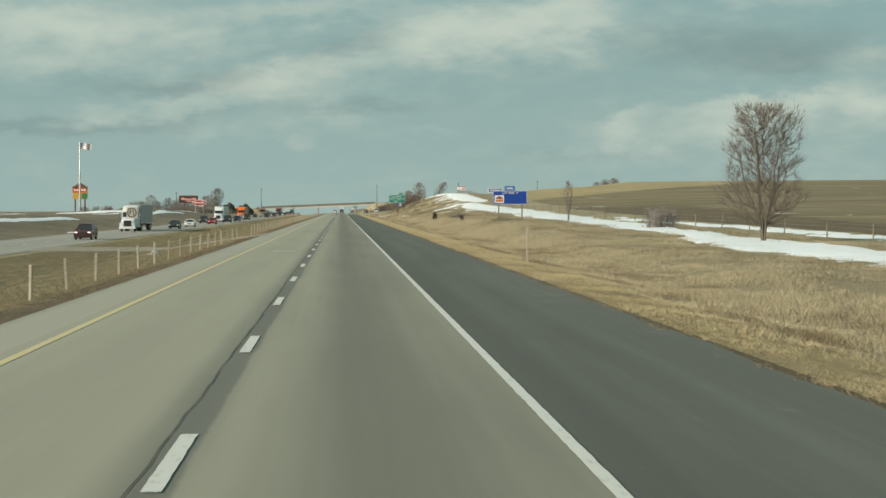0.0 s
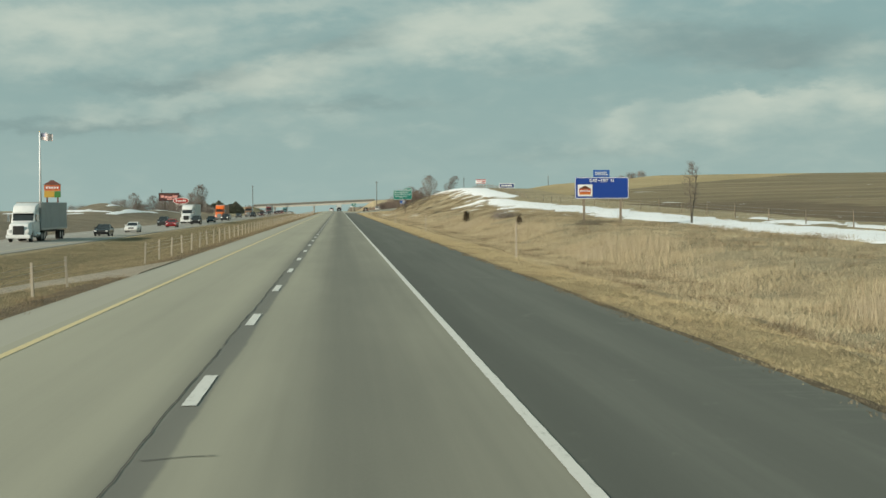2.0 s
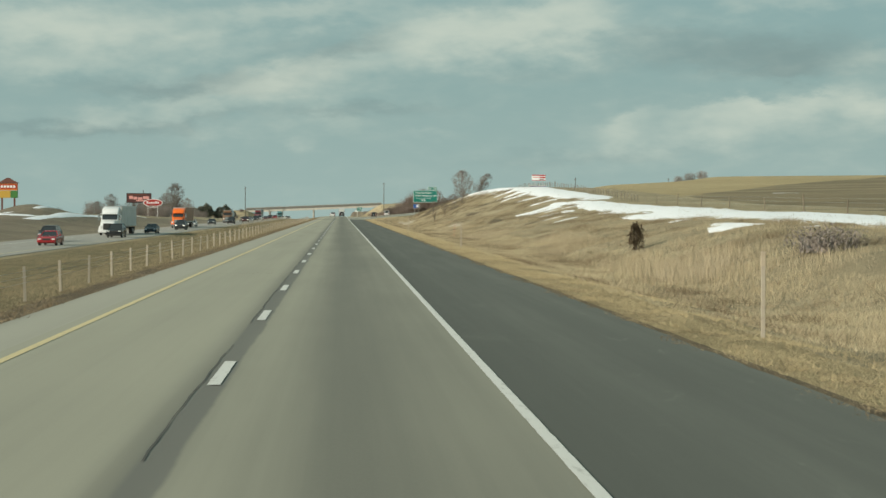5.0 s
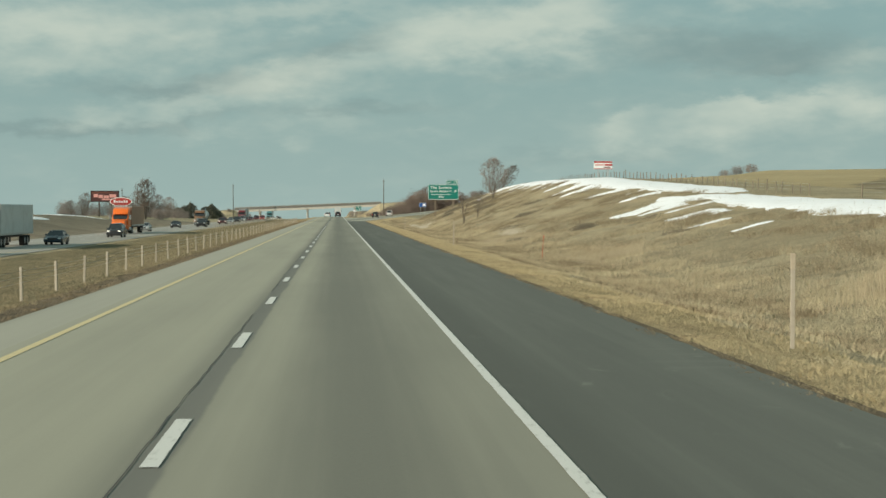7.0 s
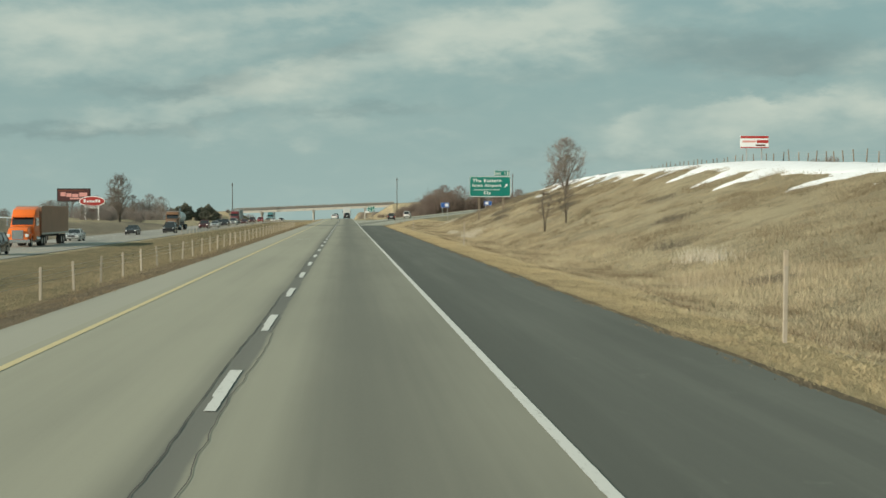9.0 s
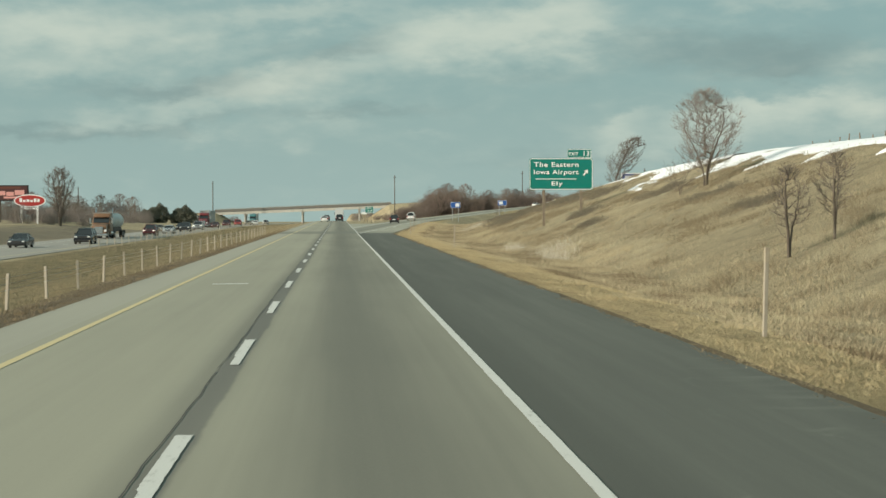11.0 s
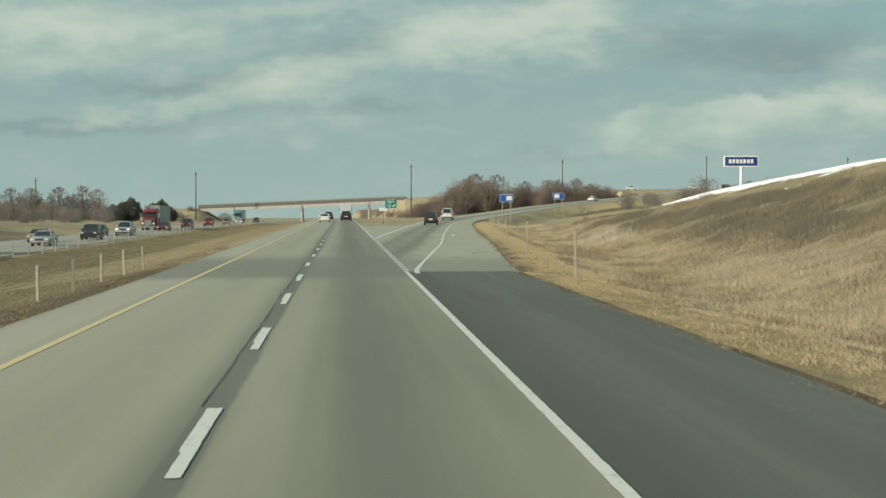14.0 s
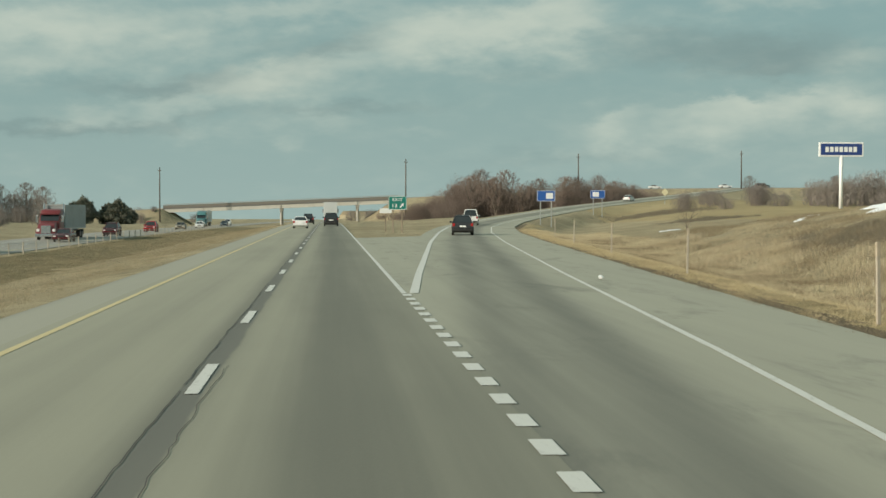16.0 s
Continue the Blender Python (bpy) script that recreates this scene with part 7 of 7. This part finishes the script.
def semi(colour, trailer, label, at, load="box", fairing=True, trailer_label=""):
    """A long-nosed road tractor with its trailer; the nose faces -y."""
    ob = thing("articulated_truck", at, label, "truck")
    nose = [(-0.1, 0.55), (-0.05, 1.15), (0.25, 1.75), (0.9, 1.92), (2.2, 2.05), (2.2, 0.55)]
    part("hood", profile(nose, 1.0, lambda z: 1.0 - 0.12 * max(0.0, z - 1.2), 0.08), colour, ob, smooth=True)
    part("cab", profile([(2.2, 0.6), (2.2, 2.05), (2.75, 2.95), (5.0, 3.0), (5.0, 0.6)], 1.18, lambda z: 1.0 - 0.04 * max(0.0, z - 1.5), 0.07), colour, ob, smooth=True)
    if fairing:
        part("roof_fairing", profile([(2.75, 2.95), (3.3, 3.6), (5.0, 3.9), (5.0, 2.95)], 1.12, None, 0.10), colour, ob, smooth=True)
    else:
        part("roof_fairing", profile([(3.0, 2.95), (3.3, 3.35), (5.0, 3.5), (5.0, 2.95)], 1.10, None, 0.08), colour, ob, smooth=True)
    part("windscreen", profile([(2.20, 2.12), (2.66, 2.86), (2.76, 2.86), (2.32, 2.12)], 1.02, None, 0.02), M_GLASS, ob)
    part("visor", boxed(-1.05, 1.05, 2.35, 2.62, 2.84, 2.96, bevel=0.03), colour, ob)
    part("grille", boxed(-0.55, 0.55, -0.13, 0.05, 0.75, 1.62, bevel=0.05), M_CHROME if colour is not M_TRUCK_WHITE else M_BLACK, ob, "bright upright grille")
    part("bumper", boxed(-1.2, 1.2, -0.30, 0.05, 0.38, 0.72, bevel=0.07), M_CHROME if colour is not M_TRUCK_WHITE else colour, ob)
    for s in (-1, 1):
        part("headlight", boxed(s * 0.88 - 0.17, s * 0.88 + 0.17, -0.12, 0.2, 0.95, 1.25, bevel=0.04), M_LAMP, ob)
        part("fender", profile([(0.3, 0.75), (0.55, 1.25), (1.5, 1.25), (1.85, 0.75), (1.6, 0.75), (1.4, 1.1), (0.7, 1.1), (0.5, 0.75)], 0.17, None, 0.02), colour, ob).location.x = s * 1.05
        part("side_window", boxed(s * 1.155 - 0.02, s * 1.155 + 0.02, 2.85, 3.65, 2.05, 2.75, bevel=0.01), M_GLASS, ob)
        part("mirror", boxed(s * 1.45 - 0.11, s * 1.45 + 0.11, 2.35, 2.5, 2.0, 2.75, bevel=0.03), M_CHROME, ob)
        part("mirror_arm", rodded((s * 1.15, 2.5, 2.6), (s * 1.45, 2.42, 2.6), 0.025, sides=5), M_BLACK, ob)
        part("fuel_tank", rodded((s * 0.98, 3.2, 0.72), (s * 0.98, 4.7, 0.72), 0.32, sides=12), M_CHROME, ob, smooth=True)
        if not fairing:
            part("exhaust_stack", rodded((s * 1.1, 5.15, 1.0), (s * 1.1, 5.15, 4.1), 0.08, sides=8), M_CHROME, ob, smooth=True)
        wheel(ob, s * 0.98, 1.05, 0.5, 0.3)
        for y in (6.0, 7.3):
            wheel(ob, s * 0.93, y, 0.5, 0.5)
    part("frame_rail", boxed(-0.45, 0.45, 2.0, 8.2, 0.62, 0.9), M_BLACK, ob)
    if load == "box":
        t = part("trailer", boxed(-1.26, 1.26, 5.4, 20.6, 1.12, 3.98, bevel=0.05), trailer, ob, trailer_label)
        for s in (-1, 1):
            part("side_rail", boxed(s * 1.268 - 0.012, s * 1.268 + 0.012, 5.45, 20.55, 1.12, 1.3), M_STEEL, t)
            part("rear_door", boxed(s * 0.62 - 0.58, s * 0.62 + 0.58, 20.6, 20.63, 1.25, 3.85, bevel=0.01), trailer, t)
        part("top_rail", boxed(-1.27, 1.27, 5.38, 5.46, 3.86, 4.0), M_STEEL, t)
    else:
        bm = bmesh.new()
        rings = []
        for y, r in ((5.8, 0.2), (5.9, 0.75), (6.2, 1.02), (16.6, 1.05), (16.9, 0.8), (17.0, 0.2)):
            rings.append([bm.verts.new((r * math.cos(k * math.tau / 20), y, 2.35 + r * math.sin(k * math.tau / 20))) for k in range(20)])
        for a, b in zip(rings, rings[1:]):
            for k in range(20):
                bm.faces.new((a[k], a[(k + 1) % 20], b[(k + 1) % 20], b[k]))
        bm.faces.new(rings[0][::-1]), bm.faces.new(rings[-1])
        t = part("tank", bm, trailer, ob, "pale rounded tank", smooth=True)
        part("tank_walkway", boxed(-0.3, 0.3, 7.0, 15.5, 3.38, 3.46), M_STEEL, t)
        part("tank_cradle", boxed(-0.7, 0.7, 6.0, 17.0, 0.95, 1.5), M_BLACK, t)
    rear = (16.8, 18.2) if load == "box" else (14.6, 15.9)
    for s in (-1, 1):
        for y in rear:
            wheel(ob, s * 0.93, y, 0.5, 0.5)
        part("mud_flap", boxed(s * 0.93 - 0.3, s * 0.93 + 0.3, rear[1] + 0.75, rear[1] + 0.78, 0.3, 1.0), M_BLACK, ob)
    part("under_frame", boxed(-0.5, 0.5, 8.5, rear[1] + 0.8, 0.85, 1.12), M_BLACK, ob)
    part("landing_leg", boxed(-0.6, 0.6, 9.2, 9.4, 0.4, 1.1), M_BLACK, ob)
    return ob


def lit_glass():
    m, N, bsdf, at = surface("lit_headlamp", 0.2)
    bsdf.inputs["Base Color"].default_value = (0.8, 0.8, 0.75, 1)
    bsdf.inputs["Emission Color"].default_value = (1.0, 0.93, 0.78, 1)
    bsdf.inputs["Emission Strength"].default_value = 0.9
    return m


M_LIT = lit_glass()
M_TRUCK_WHITE = paint("white_truck_paint", (0.72, 0.73, 0.72), 0.35, wear=0.15)
M_TRUCK_ORANGE = paint("orange_truck_paint", (0.80, 0.16, 0.02), 0.35, wear=0.1)
M_TRUCK_RED = paint("dark_red_truck_paint", (0.165, 0.030, 0.034), 0.35, wear=0.15)
M_TRUCK_TEAL = paint("teal_truck_paint", (0.075, 0.20, 0.21), 0.35, wear=0.15)
M_TRUCK_BROWN = paint("brown_truck_paint", (0.20, 0.11, 0.06), 0.35, wear=0.15)
M_TRAILER = paint("grey_trailer_skin", (0.30, 0.32, 0.32), 0.5, wear=0.3, size=0.8)
M_TRAILER_WHITE = paint("white_trailer_skin", (0.55, 0.57, 0.56), 0.5, wear=0.3, size=0.8)
M_TRAILER_BROWN = paint("brown_trailer_skin", (0.34, 0.17, 0.10), 0.55, wear=0.3, size=0.8)
C_WHITE = paint("white_car_paint", (0.74, 0.74, 0.72), 0.25, wear=0.08)
C_BLACK = paint("black_car_paint", (0.016, 0.017, 0.019), 0.22, wear=0.05)
C_DARK = paint("charcoal_car_paint", (0.035, 0.037, 0.040), 0.25, wear=0.08)
C_BLUE = paint("dark_blue_car_paint", (0.022, 0.038, 0.055), 0.25, wear=0.08)
C_RED = paint("red_car_paint", (0.33, 0.018, 0.022), 0.25, wear=0.05)
C_MAROON = paint("maroon_car_paint", (0.085, 0.016, 0.018), 0.25, wear=0.08)
C_SILVER = paint("silver_car_paint", (0.42, 0.43, 0.43), 0.28, 0.4, wear=0.08)
C_TAN = paint("tan_car_paint", (0.20, 0.17, 0.12), 0.3, wear=0.08)

IN, OUT = -26.4, -29.9


def traffic():
    g = "southbound cars"
    for kind, colour, label, x, y, lit in (
        ("suv", C_MAROON, "dark maroon sport utility car with lit headlamps southbound", IN, 176, True),
        ("sedan", C_BLACK, "black sedan on the southbound lanes", IN, 269, False),
        ("sedan", C_WHITE, "white sedan on the southbound lanes", IN, 296, False),
        ("sedan", C_RED, "bright red sedan on the southbound lanes", IN, 347, False),
        ("suv", C_DARK, "charcoal car keeping to the southbound outer lane", OUT, 366, False),
        ("suv", C_BLACK, "black sport utility car with lit headlamps", IN, 392, False),
        ("sedan", C_BLUE, "dark blue sedan on the southbound lanes", IN, 429, False),
        ("suv", C_DARK, "charcoal sport utility car beside an orange truck", IN, 472, True),
        ("sedan", C_SILVER, "silver sedan behind the orange truck", OUT, 531, False),
        ("sedan", C_DARK, "charcoal sedan southbound in the outer lane", OUT, 581, False),
        ("suv", C_BLACK, "black sport utility car southbound by the median", IN, 599, False),
        ("suv", C_MAROON, "maroon sport utility car southbound by the median", IN, 660, True),
        ("sedan", C_SILVER, "pale silver sedan southbound by the median", IN, 686, False),
        ("sedan", C_TAN, "tan sedan southbound in the outer lane", OUT, 702, False),
        ("suv", C_DARK, "charcoal sport utility car southbound by the median", IN, 714, False),
        ("pickup", C_SILVER, "silver pickup southbound by the median", IN, 741, True),
        ("sedan", C_BLACK, "black sedan southbound in the outer lane", OUT, 742, False),
        ("sedan", C_MAROON, "maroon sedan beside a dark red truck", IN, 784, False),
        ("suv", C_MAROON, "dark maroon car southbound by the median", IN, 821, False),
        ("suv", C_RED, "red sport utility car southbound by the median", IN, 866, False),
        ("sedan", C_TAN, "tan sedan southbound by the median", IN, 916, False),
        ("sedan", C_WHITE, "white sedan southbound by the median", IN, 960, False),
        ("pickup", C_WHITE, "white pickup far off near the overpass", OUT, 1110, False),
        ("sedan", C_BLUE, "dark blue sedan far off near the overpass", IN, 1040, False),
    ):
        car(kind, colour, label, "car", (x, y, float(zr(y)) + OPP), 0.0, lit, g)
    for colour, trailer, label, y, load, fair, tl in (
        (M_TRUCK_WHITE, M_TRAILER, "white tractor pulling a grey box trailer southbound", 236, "box", True, "grey box trailer"),
        (M_TRUCK_WHITE, M_TRAILER_WHITE, "white tractor with a pale box trailer southbound", 408, "box", True, "pale box trailer"),
        (M_TRUCK_ORANGE, M_TRAILER_BROWN, "bright orange tractor with a brown box trailer", 499, "box", True, "brown box trailer"),
        (M_TRUCK_BROWN, M_TRAILER_WHITE, "brown long-nosed tractor pulling a pale tank trailer", 632, "tank", False, ""),
        (M_TRUCK_RED, M_TRAILER, "dark red long-nosed tractor with a grey trailer", 793, "box", False, "grey box trailer"),
        (M_TRUCK_TEAL, M_TRAILER_WHITE, "teal tractor with a white box trailer", 1005, "box", True, "white box trailer"),
    ):
        semi(colour, trailer, label, (OUT, y, float(zr(y)) + OPP), load, fair, tl)
    # traffic ahead on this side and on the ramp; the noses point away
    car("sedan", C_WHITE, "white sedan driving away along the inner lane", "car", (-1.75, 803, float(zr(803))), 180)
    car("pickup", C_DARK, "charcoal pickup driving away along the outer lane", "car", (1.9, 829, float(zr(829))), 180)
    car("suv", C_BLACK, "black sport utility car driving away towards the overpass", "car", (-1.8, 878, float(zr(878))), 180)
    t = semi(M_TRUCK_WHITE, M_TRAILER_WHITE, "white articulated truck driving away towards the overpass", (1.9, 925, float(zr(925))), "box", True, "white box trailer")
    t.matrix_world = pose(1.9, 925, float(zr(925)), 0, 0, 180)
    car("suv", C_DARK, "charcoal sport utility car leaving on the exit ramp", "car", (13.3, 752, float(ramp_z(752))), 176)
    car("van", C_WHITE, "white panel van on the exit ramp", "van", (19.7, 815, float(ramp_z(815))), 174)
    car("sedan", C_WHITE, "white sedan climbing the exit ramp", "car", (72.0, 982, float(ramp_z(982))), 156)
    for x, c, n in ((120, C_WHITE, "white sedan on the crossing road"), (146, C_WHITE, "white car waiting on the crossing road"), (160, C_BLACK, "black car on the crossing road"), (104, C_TAN, "tan car on the crossing road")):
        car("suv" if x == 160 else "sedan", c, n, "car", (x, CROSS_AT - 2.5, float(np.interp(x, CROSS_X, CROSS_Z))), 90)


traffic()
